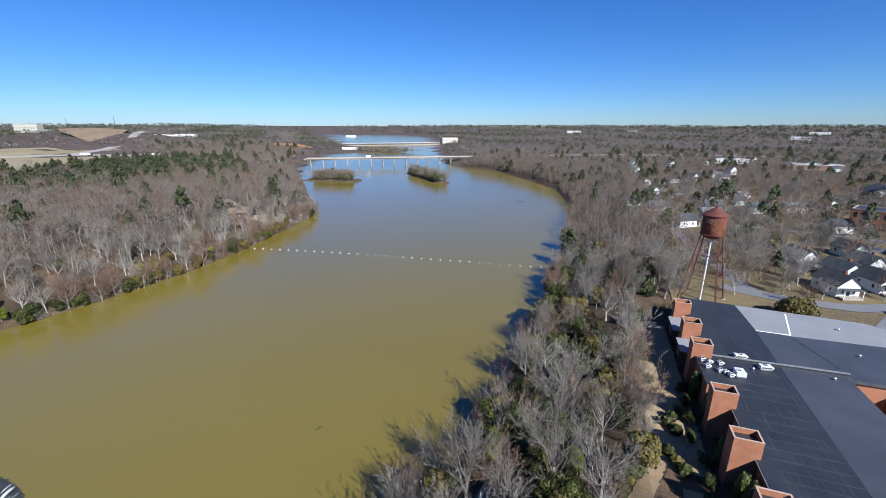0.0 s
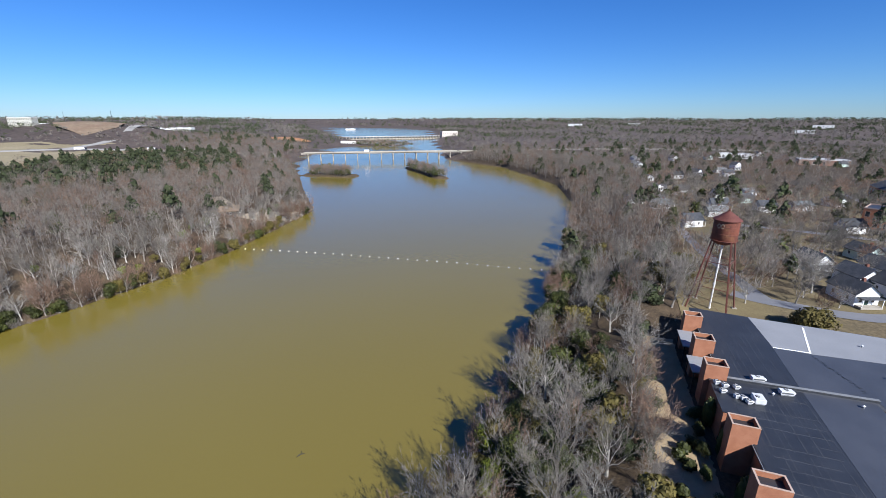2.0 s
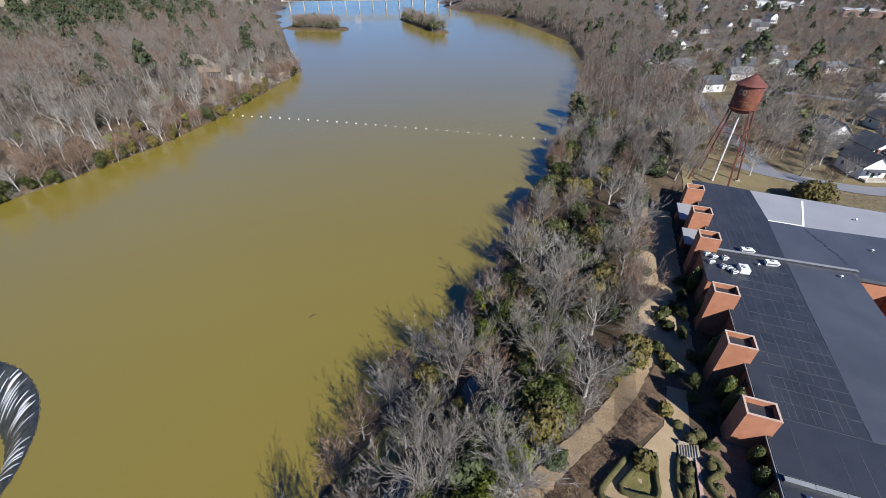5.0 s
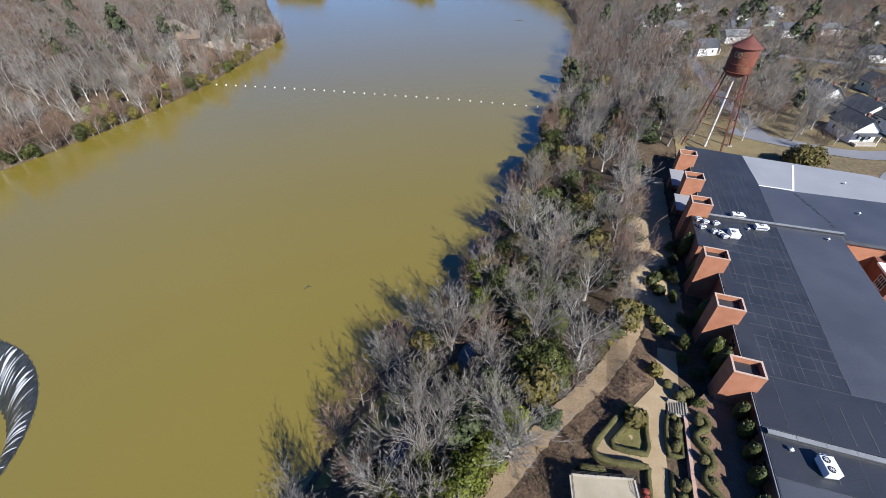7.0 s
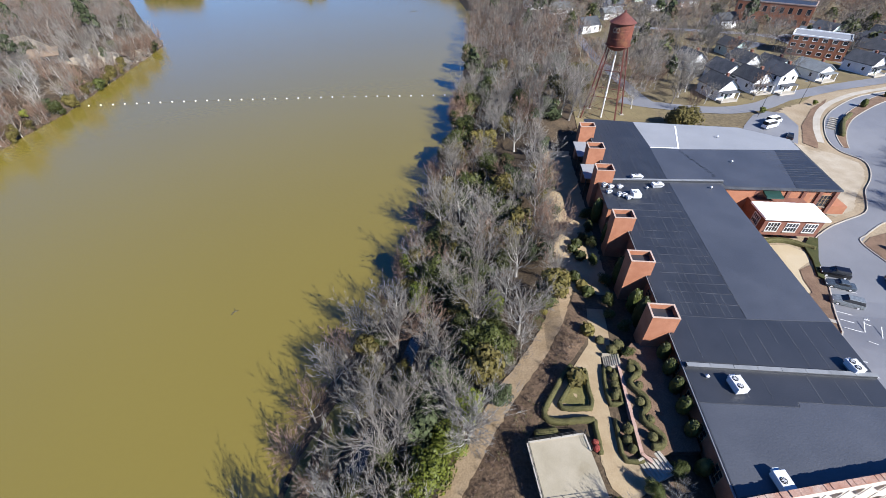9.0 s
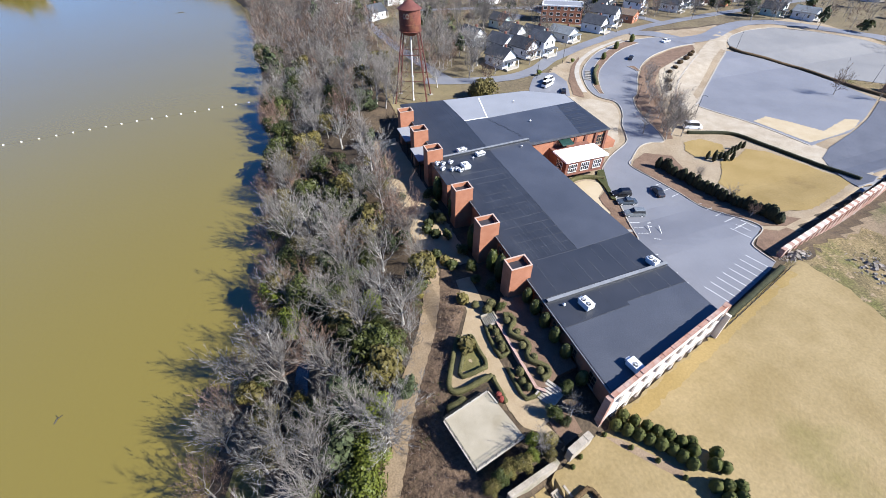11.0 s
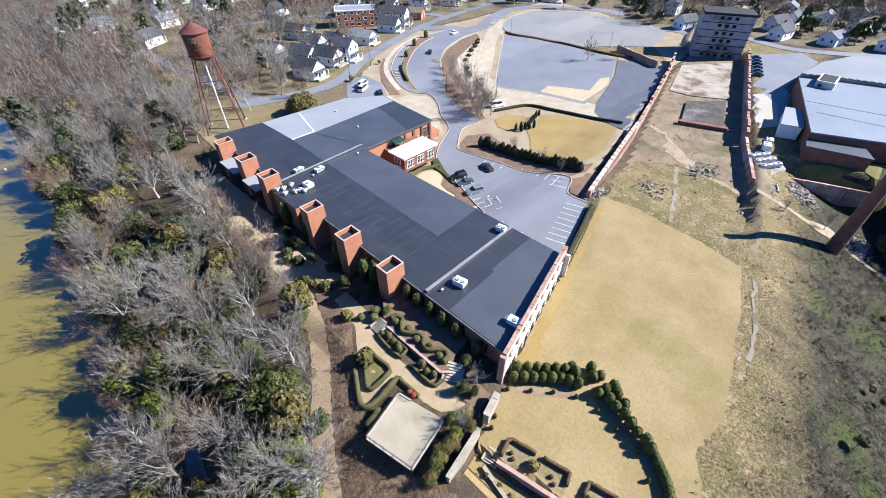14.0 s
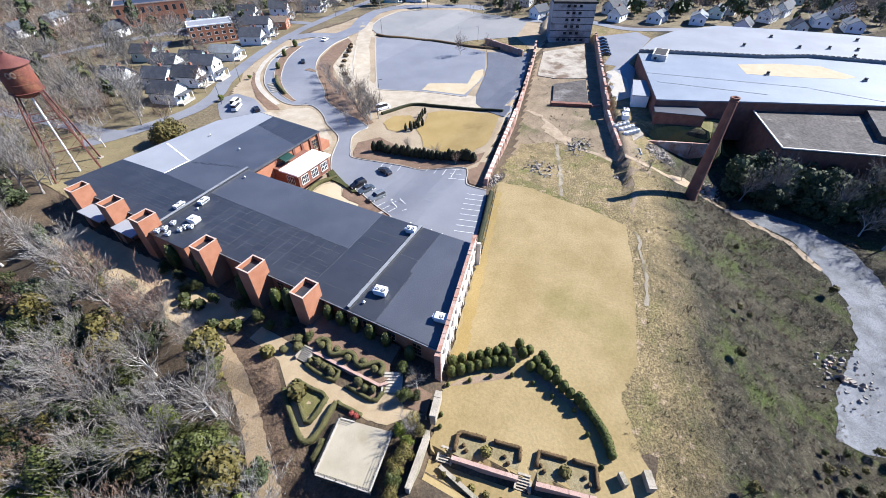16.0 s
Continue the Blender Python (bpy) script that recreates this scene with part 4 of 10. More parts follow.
def plant(stock, x, y, size=1.0, label="", group="", sink=0.0, turn=None):
    """Stands one tree of the stock on the ground."""
    z = h(x, y) - sink
    m = pose(x, y, z, random.uniform(-3, 3), random.uniform(-3, 3), random.uniform(0, 360) if turn is None else turn)
    if stock in used_stock:
        ob = copy_thing(stock, m)
    else:
        used_stock.add(stock)
        ob = stock
        ob.matrix_basis = m
    ob.scale = (size, size, size * random.uniform(0.9, 1.12))
    return tagged(ob, label, group=group)


def template(root):
    vs, fs, ms, mats, k0 = [], [], [], [], 0
    for ch in root.children:
        me = ch.data
        co = np.empty(len(me.vertices) * 3)
        me.vertices.foreach_get("co", co)
        co = co.reshape(-1, 3)
        tri = []
        for p in me.polygons:
            q = list(p.vertices)
            tri.append((q[0], q[1], q[2]))
            if len(q) == 4:
                tri.append((q[0], q[2], q[3]))
        fs.append(np.array(tri) + k0)
        ms.append(np.full(len(tri), len(mats)))
        mats.append(me.materials[0])
        vs.append(co)
        k0 += len(co)
    return np.concatenate(vs), np.concatenate(fs), np.concatenate(ms), mats


def raw_mesh(name, verts, tris, mats, index):
    me = bpy.data.meshes.new(name)
    me.vertices.add(len(verts))
    me.vertices.foreach_set("co", verts.astype(np.float32).ravel())
    me.loops.add(len(tris) * 3)
    me.loops.foreach_set("vertex_index", tris.astype(np.int32).ravel())
    me.polygons.add(len(tris))
    me.polygons.foreach_set("loop_start", np.arange(0, len(tris) * 3, 3, dtype=np.int32))
    for m in mats:
        me.materials.append(m)
    me.polygons.foreach_set("material_index", index.astype(np.int32))
    me.update(calc_edges=True)
    return me


def woods(name, stock, spots, label, lo=0.75, hi=1.2):
    """Many trees joined into one mesh: woods that nobody could count."""
    temps = [template(s) for s in stock]
    mats = []
    for t in temps:
        for m in t[3]:
            if m not in mats:
                mats.append(m)
    rng = np.random.default_rng(5)
    vs, fs, ms, k0 = [], [], [], 0
    zs = land(np.array([p[0] for p in spots]), np.array([p[1] for p in spots]))
    for (x, y, kind), z in zip(spots, zs):
        v, f, mi, mm = temps[kind]
        a, s = rng.uniform(0, math.tau), rng.uniform(lo, hi)
        c, d = math.cos(a) * s, math.sin(a) * s
        w = np.stack([v[:, 0] * c - v[:, 1] * d + x, v[:, 0] * d + v[:, 1] * c + y, v[:, 2] * s * rng.uniform(0.85, 1.15) + z], 1)
        vs.append(w)
        fs.append(f + k0)
        lut = np.array([mats.index(m) for m in mm])
        ms.append(lut[mi])
        k0 += len(w)
    me = raw_mesh(name, np.concatenate(vs), np.concatenate(fs), mats, np.concatenate(ms))
    ob = new(name, me)
    return tagged(ob, label, "trees", kind="stuff")


def spots_in(poly, gap, seed, jitter=0.45, keep=1.0):
    """Uneven spots inside an outline."""
    rng = np.random.default_rng(seed)
    pg = np.array(poly, float)
    xs = np.arange(pg[:, 0].min(), pg[:, 0].max(), gap)
    ys = np.arange(pg[:, 1].min(), pg[:, 1].max(), gap)
    gx, gy = np.meshgrid(xs, ys)
    gx = gx.ravel() + rng.uniform(-jitter, jitter, gx.size) * gap
    gy = gy.ravel() + rng.uniform(-jitter, jitter, gy.size) * gap
    ok = inside(gx, gy, pg) & (rng.random(gx.size) < keep) & (land(gx, gy) > 0.4)
    return list(zip(gx[ok].tolist(), gy[ok].tolist()))

# ---- the mill ----
ROOF = 17.0


def poly_part(name, pts, z0, z1, material, parent, label=""):
    bm = bmesh.new()
    prism(bm, pts, z0, z1)
    bmesh.ops.recalc_face_normals(bm, faces=bm.faces[:])
    return part(name, bm, material, parent, label)


def window(parent, m, w, hgt, frame_mat="white", bars=(2, 3), name="window"):
    """A window set in a wall: m takes x along the wall, y outwards, z up, from the sill's middle."""
    bm = bmesh.new()
    t, e = 0.07, 0.03
    xs, zs = [-w / 2, -w / 2 + t], [0, t]
    for k in range(1, bars[0]):
        xs += [-w / 2 + w * k / bars[0] - e, -w / 2 + w * k / bars[0] + e]
    for k in range(1, bars[1]):
        zs += [hgt * k / bars[1] - e, hgt * k / bars[1] + e]
    lattice(bm, xs + [w / 2 - t, w / 2], zs + [hgt - t, hgt], -0.05, 0.07, m)
    win = part(name, bm, M[frame_mat], parent)
    bm = bmesh.new()
    box(bm, -w / 2 + t * 0.5, 0.005, t * 0.5, w / 2 - t * 0.5, 0.02, hgt - t * 0.5, m)
    part("pane", bm, M["glass"], win, "dark window glass")
    bm = bmesh.new()
    box(bm, -w / 2 - 0.08, 0.0, -0.12, w / 2 + 0.08, 0.16, -0.005, m)
    part("sill", bm, M["concrete"], win)
    return win


def wall_frame(x, y, z, out):
    """Axes of a wall whose outward side faces the compass angle out (degrees from x)."""
    return pose(x, y, z, 0, 0, out - 90)


def mill():
    root = thing("mill_building", 0, 0, 0, 0, "long brick mill with flat tar and membrane roofs", "building")
    outline = [(28.3, 21.6), (51.6, 27.2), (51.2, 84.8), (75.6, 85.4), (77.6, 109.4), (67.8, 116.0), (40.5, 118.0), (28.3, 119.4)]
    poly_part("wall", outline, 6.0, ROOF - 0.35, M["brick"], root, "red brick outer walls")
    eave = [(27.9, 21.3), (52.0, 27.0), (51.7, 84.3), (76.1, 84.9), (78.0, 109.7), (68, 116.4), (40.6, 118.4), (27.9, 119.8)]
    poly_part("roof_slab", eave, ROOF - 0.35, ROOF - 0.02, M["roof_seam"], root, "dark metal roof edge")
    zones = [("roof_membrane", [(28, 85.9), (40.7, 86.2), (41.4, 103), (40.9, 118.2), (28, 119.6)], "roof_dark"),
             ("roof_membrane", [(40.95, 118.2), (41.45, 103.0), (48.1, 102.2), (77.2, 103.7), (77.8, 109.6), (68, 116.2)], "roof_light"),
             ("roof_membrane", [(41.4, 102.9), (40.75, 86.3), (52.2, 86.8), (52.4, 85.0), (66.8, 85.2), (71.0, 103.3), (48.1, 102.1)], "roof_grey"),
             ("roof_membrane", [(66.85, 85.2), (75.9, 85.2), (77.0, 103.6), (71.05, 103.3)], "roof_dark2"),
             ("roof_membrane", [(28, 46.6), (39.8, 46.7), (40.7, 85.6), (28, 85.2)], "roof_dark"),
             ("roof_membrane", [(39.85, 46.7), (51.8, 47.2), (51.6, 86.2), (40.75, 85.6)], "roof_grey"),
             ("roof_membrane", [(28, 38.4), (51.9, 38.6), (51.8, 47.1), (39.8, 46.6), (28, 46.5)], "roof_dark2"),
             ("roof_membrane", [(28, 32.3), (39.8, 32.7), (40.0, 33.4), (51.9, 33.6), (51.9, 37.6), (28, 37.4)], "roof_dark2"),
             ("roof_membrane", [(28, 21.5), (51.9, 27.1), (51.9, 33.5), (40.1, 33.3), (39.9, 32.6), (28, 32.2)], "roof_grey")]
    for k, (n, p, m) in enumerate(zones):
        poly_part(n, p, ROOF - 0.02, ROOF + 0.005 + 0.003 * (k % 3), M[m], root)
    # lap seams of the roofing felt
    random.seed(5)
    for x0, x1, y0, y1, gap, along in ((28.5, 40.2, 47, 85, 0.95, "y"), (30, 40, 47, 84, 2.3, "x"), (28.5, 40.6, 87, 118, 0.95, "y"), (28.5, 51.5, 39, 46.3, 2.3, "y"), (28.5, 51.0, 33.5, 37.2, 2.9, "y"), (67.5, 76, 86, 102.5, 1.1, "x")):
        bm = bmesh.new()
        v = (y0 if along == "x" else x0) + gap
        while v < (y1 if along == "x" else x1):
            a = (x0 if along == "x" else y0)
            end = (x1 if along == "x" else y1)
            while a < end - 1:
                b = min(end, a + random.uniform(3, 9))
                o = random.uniform(-0.08, 0.08)
                if random.random() < 0.75:
                    if along == "x":
                        box(bm, a, v + o, ROOF + 0.004, b, v + o + random.uniform(0.04, 0.12), ROOF + 0.022)
                    else:
                        box(bm, v + o, a, ROOF + 0.004, v + o + random.uniform(0.04, 0.1), b, ROOF + 0.022)
                a = b
            v += gap * random.uniform(0.9, 1.1)
        tagged(part("lap_seams", bm, M["roof_seam"], root, "worn lighter felt laps"), kind="stuff")
    # fire walls that cross the roof
    for (xa, ya, xb, yb) in ((28.1, 37.55, 51.9, 37.95), (28.5, 85.5, 52.3, 86.6)):
        m = Matrix.Translation((xa, ya, 0)) @ Matrix.Rotation(math.atan2(yb - ya, xb - xa), 4, "Z")
        ln = math.hypot(xb - xa, yb - ya)
        fw = part("fire_wall", boxes((0, -0.22, ROOF - 0.1, ln, 0.22, ROOF + 0.42)), M["roof_dark2"], root)
        fw.matrix_basis = m
        x = 0.0
        while x < ln - 0.1:
            e = min(ln, x + 3.0)
            part("coping", boxes((x + 0.02, -0.3, ROOF + 0.42, e - 0.02, 0.3, ROOF + 0.5)), M["metal_dull"], fw, "grey metal coping")
            x = e
    # gutter edge on the river side
    part("gutter", boxes((27.72, 21.4, ROOF - 0.28, 27.88, 118.6, ROOF - 0.1)), M["metal_dull"], root)
    part("flashing", boxes((41.4, 102.5, ROOF + 0.02, 48.1, 102.8, ROOF + 0.05)), M["white"], root, "white sealant strip")
    bm = bmesh.new()
    box(bm, 0, -0.18, 0, 14.2, 0.18, 0.03)
    fl = part("flashing", bm, M["white"], root, "white sealant strip")
    fl.matrix_basis = pose(48.1, 102.4, ROOF + 0.025, 0, 0, 75.5)
    # windows of the wing
    for k in range(7):
        x = 54.5 + k * 3.2
        window(root, wall_frame(x, 85.35, 12.6, -90), 2.1, 2.9, "wood_trim", (3, 3))
        part("pier", boxes((x + 1.25, 84.95, 11.0, x + 1.95, 85.3, 16.6)), M["stack_brick"], root)
    window(root, wall_frame(52.6, 85.35, 12.6, -90), 1.4, 2.9, "wood_trim", (2, 3))
    window(root, wall_frame(56.6, 85.33, 12.6, -90), 1.4, 2.9, "wood_trim", (2, 3))
    for k in range(11):
        window(root, wall_frame(51.4, 40 + k * 3.9, 12.4, 0), 2.2, 3.0, "wood_trim", (3, 3))
    for k in range(20):
        y = 25 + k * 4.7
        if min(abs(y - t) for t in (44.6, 56.5, 68.6, 86.2, 96.7, 108.8)) > 2.6:
            window(root, wall_frame(28.3, y, 12.8, 180), 1.6, 2.6, "wood_trim", (2, 3))
    # stair towers
    for y0, y1 in ((43.2, 46.0), (55.1, 58.0), (67.2, 70.0), (84.7, 87.8), (95.2, 98.5), (107.4, 110.2)):
        x0, x1, top = 24.6, 28.4, 19.9
        bm = boxes((x0, y0, 6.5, x1, y1, top - 1.3))
        for a in ((x0, y0, x0 + 0.2, y1), (x1 - 0.2, y0, x1, y1), (x0 + 0.2, y0, x1 - 0.2, y0 + 0.2), (x0 + 0.2, y1 - 0.2, x1 - 0.2, y1)):
            box(bm, a[0], a[1], top - 1.3, a[2], a[3], top)
        tw = part("stair_tower", bm, M["brick"], root, "square red brick stair tower")
        bm = bmesh.new()
        rim(bm, x0 - 0.03, y0 - 0.03, x1 + 0.03, y1 + 0.03, 0.26, top, top + 0.06)
        part("coping", bm, M["coping"], tw, "pale terracotta coping")
        part("tower_roof", boxes((x0 + 0.2, y0 + 0.2, top - 1.3, x1 - 0.2, y1 - 0.2, top - 0.85)), M["roof_dark2"], tw, "sunken dark tower roof")
    for y0, y1, z in ((88.2, 95.0, 15.6), (99.0, 107.2, 15.6)):
        cn = part("canopy", boxes((23.4, y0, z, 28.2, y1, z + 0.25)), M["roof_light"], root, "flat grey canopy roof")
        for y in (y0 + 0.3, y1 - 0.3):
            part("post", boxes((23.7, y - 0.1, 7.0, 23.9, y + 0.1, z)), M["iron"], cn)
    part("lean_to", boxes((25.6, 74.5, 6.5, 28.0, 84.6, ROOF - 0.06)), M["brick"], root)
    part("roof_membrane", boxes((25.4, 74.3, ROOF - 0.06, 27.95, 84.65, ROOF)), M["roof_dark"], root)
    # entrance porch
    # darker brick than the mill walls, with the porch's shade in its colour
    porch = part("porch", boxes((57.9, 76.8, 10.6, 69.2, 85.3, 14.6)), M["stack_brick"], root, "brick entrance porch with a white flat roof")
    part("porch_roof", boxes((57.4, 76.3, 14.6, 69.8, 82.6, 15.0)), M["white"], porch, "bright white flat roof")
    for k in range(3):
        window(porch, wall_frame(59.9 + k * 3.6, 76.76, 11.6, -90), 2.4, 2.2, "white", (4, 2))
    window(porch, wall_frame(57.86, 79.5, 11.6, 180), 2.4, 2.2, "white", (4, 2))
    bm = bmesh.new()
    vs = [bm.verts.new(p) for p in ((60.2, 82.7, 16.0), (63.6, 82.7, 16.0), (63.6, 85.2, 16.5), (60.2, 85.2, 16.5), (60.2, 82.7, 15.7), (63.6, 82.7, 15.7), (63.6, 85.2, 16.2), (60.2, 85.2, 16.2))]
    for q in ((0, 1, 2, 3), (7, 6, 5, 4), (0, 4, 5, 1), (1, 5, 6, 2), (2, 6, 7, 3), (3, 7, 4, 0)):
        bm.faces.new([vs[i] for i in q])
    part("awning", bm, M["green_metal"], porch, "dark green awning")
    # raised terrace at the wing's end
    part("side_terrace", boxes((76.2, 86, 10.4, 80.0, 92.5, 12.4)), M["brick"], root, "low brick terrace beside the wing")
    return root


mill()


def rooftop_unit(x, y, z, turn, w, d, hh, fans, label, group):
    root = thing("rooftop_unit", x, y, z, turn, label, "air conditioner", group)
    part("curb", boxes((-w / 2 + 0.1, -d / 2 + 0.1, 0, w / 2 - 0.1, d / 2 - 0.1, 0.22)), M["metal_dull"], root)
    bm = boxes((-w / 2, -d / 2, 0.22, w / 2, d / 2, hh))
    bmesh.ops.bevel(bm, geom=bm.edges[:], offset=0.04, segments=1, affect="EDGES")
    part("casing", bm, M["metal"], root, "off-white sheet metal casing")
    for k in range(fans):
        fx = -w / 2 + w * (k + 0.5) / fans
        bm = bmesh.new()
        tube(bm, (fx, d * 0.15, hh), (fx, d * 0.15, hh + 0.08), 0.36, 0.34, 16)
        fn = part("fan_guard", bm, M["iron"], root, "round dark fan grille")
        bm = bmesh.new()
        for j in range(4):
            box(bm, -0.3, -0.02, hh + 0.08, 0.3, 0.02, hh + 0.1, Matrix.Translation((fx, d * 0.15, 0)) @ Matrix.Rotation(j * math.pi / 4, 4, "Z"))
        part("grille", bm, M["metal"], fn)
    bm = bmesh.new()
    for j in range(7):
        box(bm, -w / 2 + 0.15, -d / 2 - 0.012, 0.4 + j * (hh - 0.6) / 7, w / 2 - 0.15, -d / 2 - 0.002, 0.44 + j * (hh - 0.6) / 7 + 0.04)
    part("louvre", bm, M["metal_dull"], root)
    part("duct", boxes((w / 2, -d * 0.25, 0.3, w / 2 + 0.35, d * 0.25, hh * 0.7)), M["metal"], root)
    return root


for x, y, turn, w, d, hh, f in ((33.3, 34.8, 100, 2.1, 1.5, 1.2, 2), (33.0, 23.2, 100, 2.2, 1.4, 1.1, 1), (49.6, 38.9, 100, 1.8, 1.4, 1.1, 2), (34, 86.9, 8, 2.2, 1.1, 0.9, 1), (37.5, 83.7, 8, 2.2, 1.2, 0.9, 1), (32.0, 79.5, 95, 2.1, 1.7, 1.1, 1)):
    rooftop_unit(x, y, ROOF + 0.01, turn, w, d, hh, f, "off-white rooftop air conditioning unit on the mill", "rooftop units")
for x, y in ((26.3, 83), (27.5, 82.4), (29.4, 82.5), (26.7, 80.4), (28.7, 79.4), (29.6, 79.2), (30.3, 78.3)):
    rooftop_unit(x, y, ROOF + 0.01, 20, 0.9, 0.8, 0.8, 1, "small grey condenser on the tar roof", "small condensers")


def roof_vent(x, y):
    root = thing("roof_vent", x, y, ROOF + 0.01, 0, "small round vent hood on a flat roof", "vent", "roof vents")
    bm = bmesh.new()
    tube(bm, (0, 0, 0), (0, 0, 0.45), 0.14, 0.14, 10)
    part("pipe", bm, M["metal_dull"], root)
    bm = bmesh.new()
    tube(bm, (0, 0, 0.4), (0, 0, 0.62), 0.28, 0.05, 12)
    part("hood", bm, M["metal"], root)


for x, y in ((35.2, 82.6), (48.8, 83.8), (60, 109.5), (30.2, 36.0), (58, 96)):
    roof_vent(x, y)
bm = bmesh.new()
random.seed(3)
for k in range(26):
    t = k / 26
    box(bm, -0.35, -0.12, 0, 0.35, 0.12, 0.012, pose(48.2 + 3.6 * t + random.uniform(-.3, .3), 101.0 - 12.5 * t + random.uniform(-.3, .3), ROOF + 0.022, 0, 0, random.uniform(0, 180)))
tagged(part("roof_puddle_marks", bm, M["roof_dark2"]), "dark damp patches in a line on the membrane roof", "stain", kind="stuff")


def arcade_wall():
    """The roofless end wall with two rows of arches."""
    ax, ay, bx, by = 26.4, 20.25, 52.7, 26.7
    ln = math.hypot(bx - ax, by - ay)
    root = thing("ruined_arcade_wall", ax, ay, 0, math.degrees(math.atan2(by - ay, bx - ax)), "worn brick mill end wall with two rows of open arches", "wall")
    t0, t1, base, top, bays = -0.36, 0.34, 9.9, 18.4, 10
    bw = (ln - 0.6) / bays

    def slab(bm, pts):
        a = [bm.verts.new((x, t0, z)) for x, z in pts]
        b = [bm.verts.new((x, t1, z)) for x, z in pts]
        n = len(pts)
        bm.faces.new(a)
        bm.faces.new(b[::-1])
        for k in range(n):
            bm.faces.new((a[(k + 1) % n], a[k], b[k], b[(k + 1) % n]))

    random.seed(8)
    for k in range(bays):
        x0, x1 = 0.3 + k * bw, 0.3 + (k + 1) * bw
        c, r = (x0 + x1) / 2, 0.82
        bm = bmesh.new()
        box(bm, x0, t0, base, c - r, t1, top)
        box(bm, c + r, t0, base, x1, t1, top)
        for sill, spring, head in ((base + 0.9, base + 2.6, base + 4.9), (base + 5.3, base + 6.9, top)):
            arc = [(c + r * math.cos(a), spring + r * 0.62 * math.sin(a)) for a in [math.pi * j / 8 for j in range(9)]]
            slab(bm, [(c + r, head), (c + r, spring)] + arc[1:-1] + [(c - r, spring), (c - r, head)])
        box(bm, c - r, t0, base, c + r, t1, base + 0.9)
        box(bm, c - r, t0, base + 4.9, c + r, t1, base + 5.3)
        bmesh.ops.recalc_face_normals(bm, faces=bm.faces[:])
        part("arch_bay", bm, M["limewash"], root, "flaking pale limewash over brick")
        part("pilaster", boxes((x1 - 0.22, t0 - 0.07, base, x1 + 0.22, t0, top - 0.9)), M["limewash"], root)
        for s in (base + 0.9, base + 5.3):
            part("arch_sill", boxes((c - r - 0.1, t0 - 0.1, s - 0.02, c + r + 0.1, t1 + 0.05, s + 0.1)), M["limewash"], root, "pale stone sill")
        x = x0
        while x < x1 - 0.05:
            e = min(x1, x + random.uniform(0.5, 0.8))
            part("coping_brick", boxes((x + 0.01, t0 + 0.02, top, e - 0.01, t1 - 0.04, top + random.uniform(0.1, 0.24))), M["old_brick"], root)
            x = e
    part("end_pier", boxes((-0.35, t0 - 0.1, base, 0.3, t1 + 0.1, top)), M["old_brick"], root)
    part("end_pier", boxes((ln - 0.3, t0 - 0.1, base, ln + 0.35, t1 + 0.1, top)), M["old_brick"], root)
    part("buttress", boxes((ln - 0.1, t0 - 0.9, base, ln + 0.35, t0 - 0.1, base + 6.8)), M["limewash"], root)


arcade_wall()


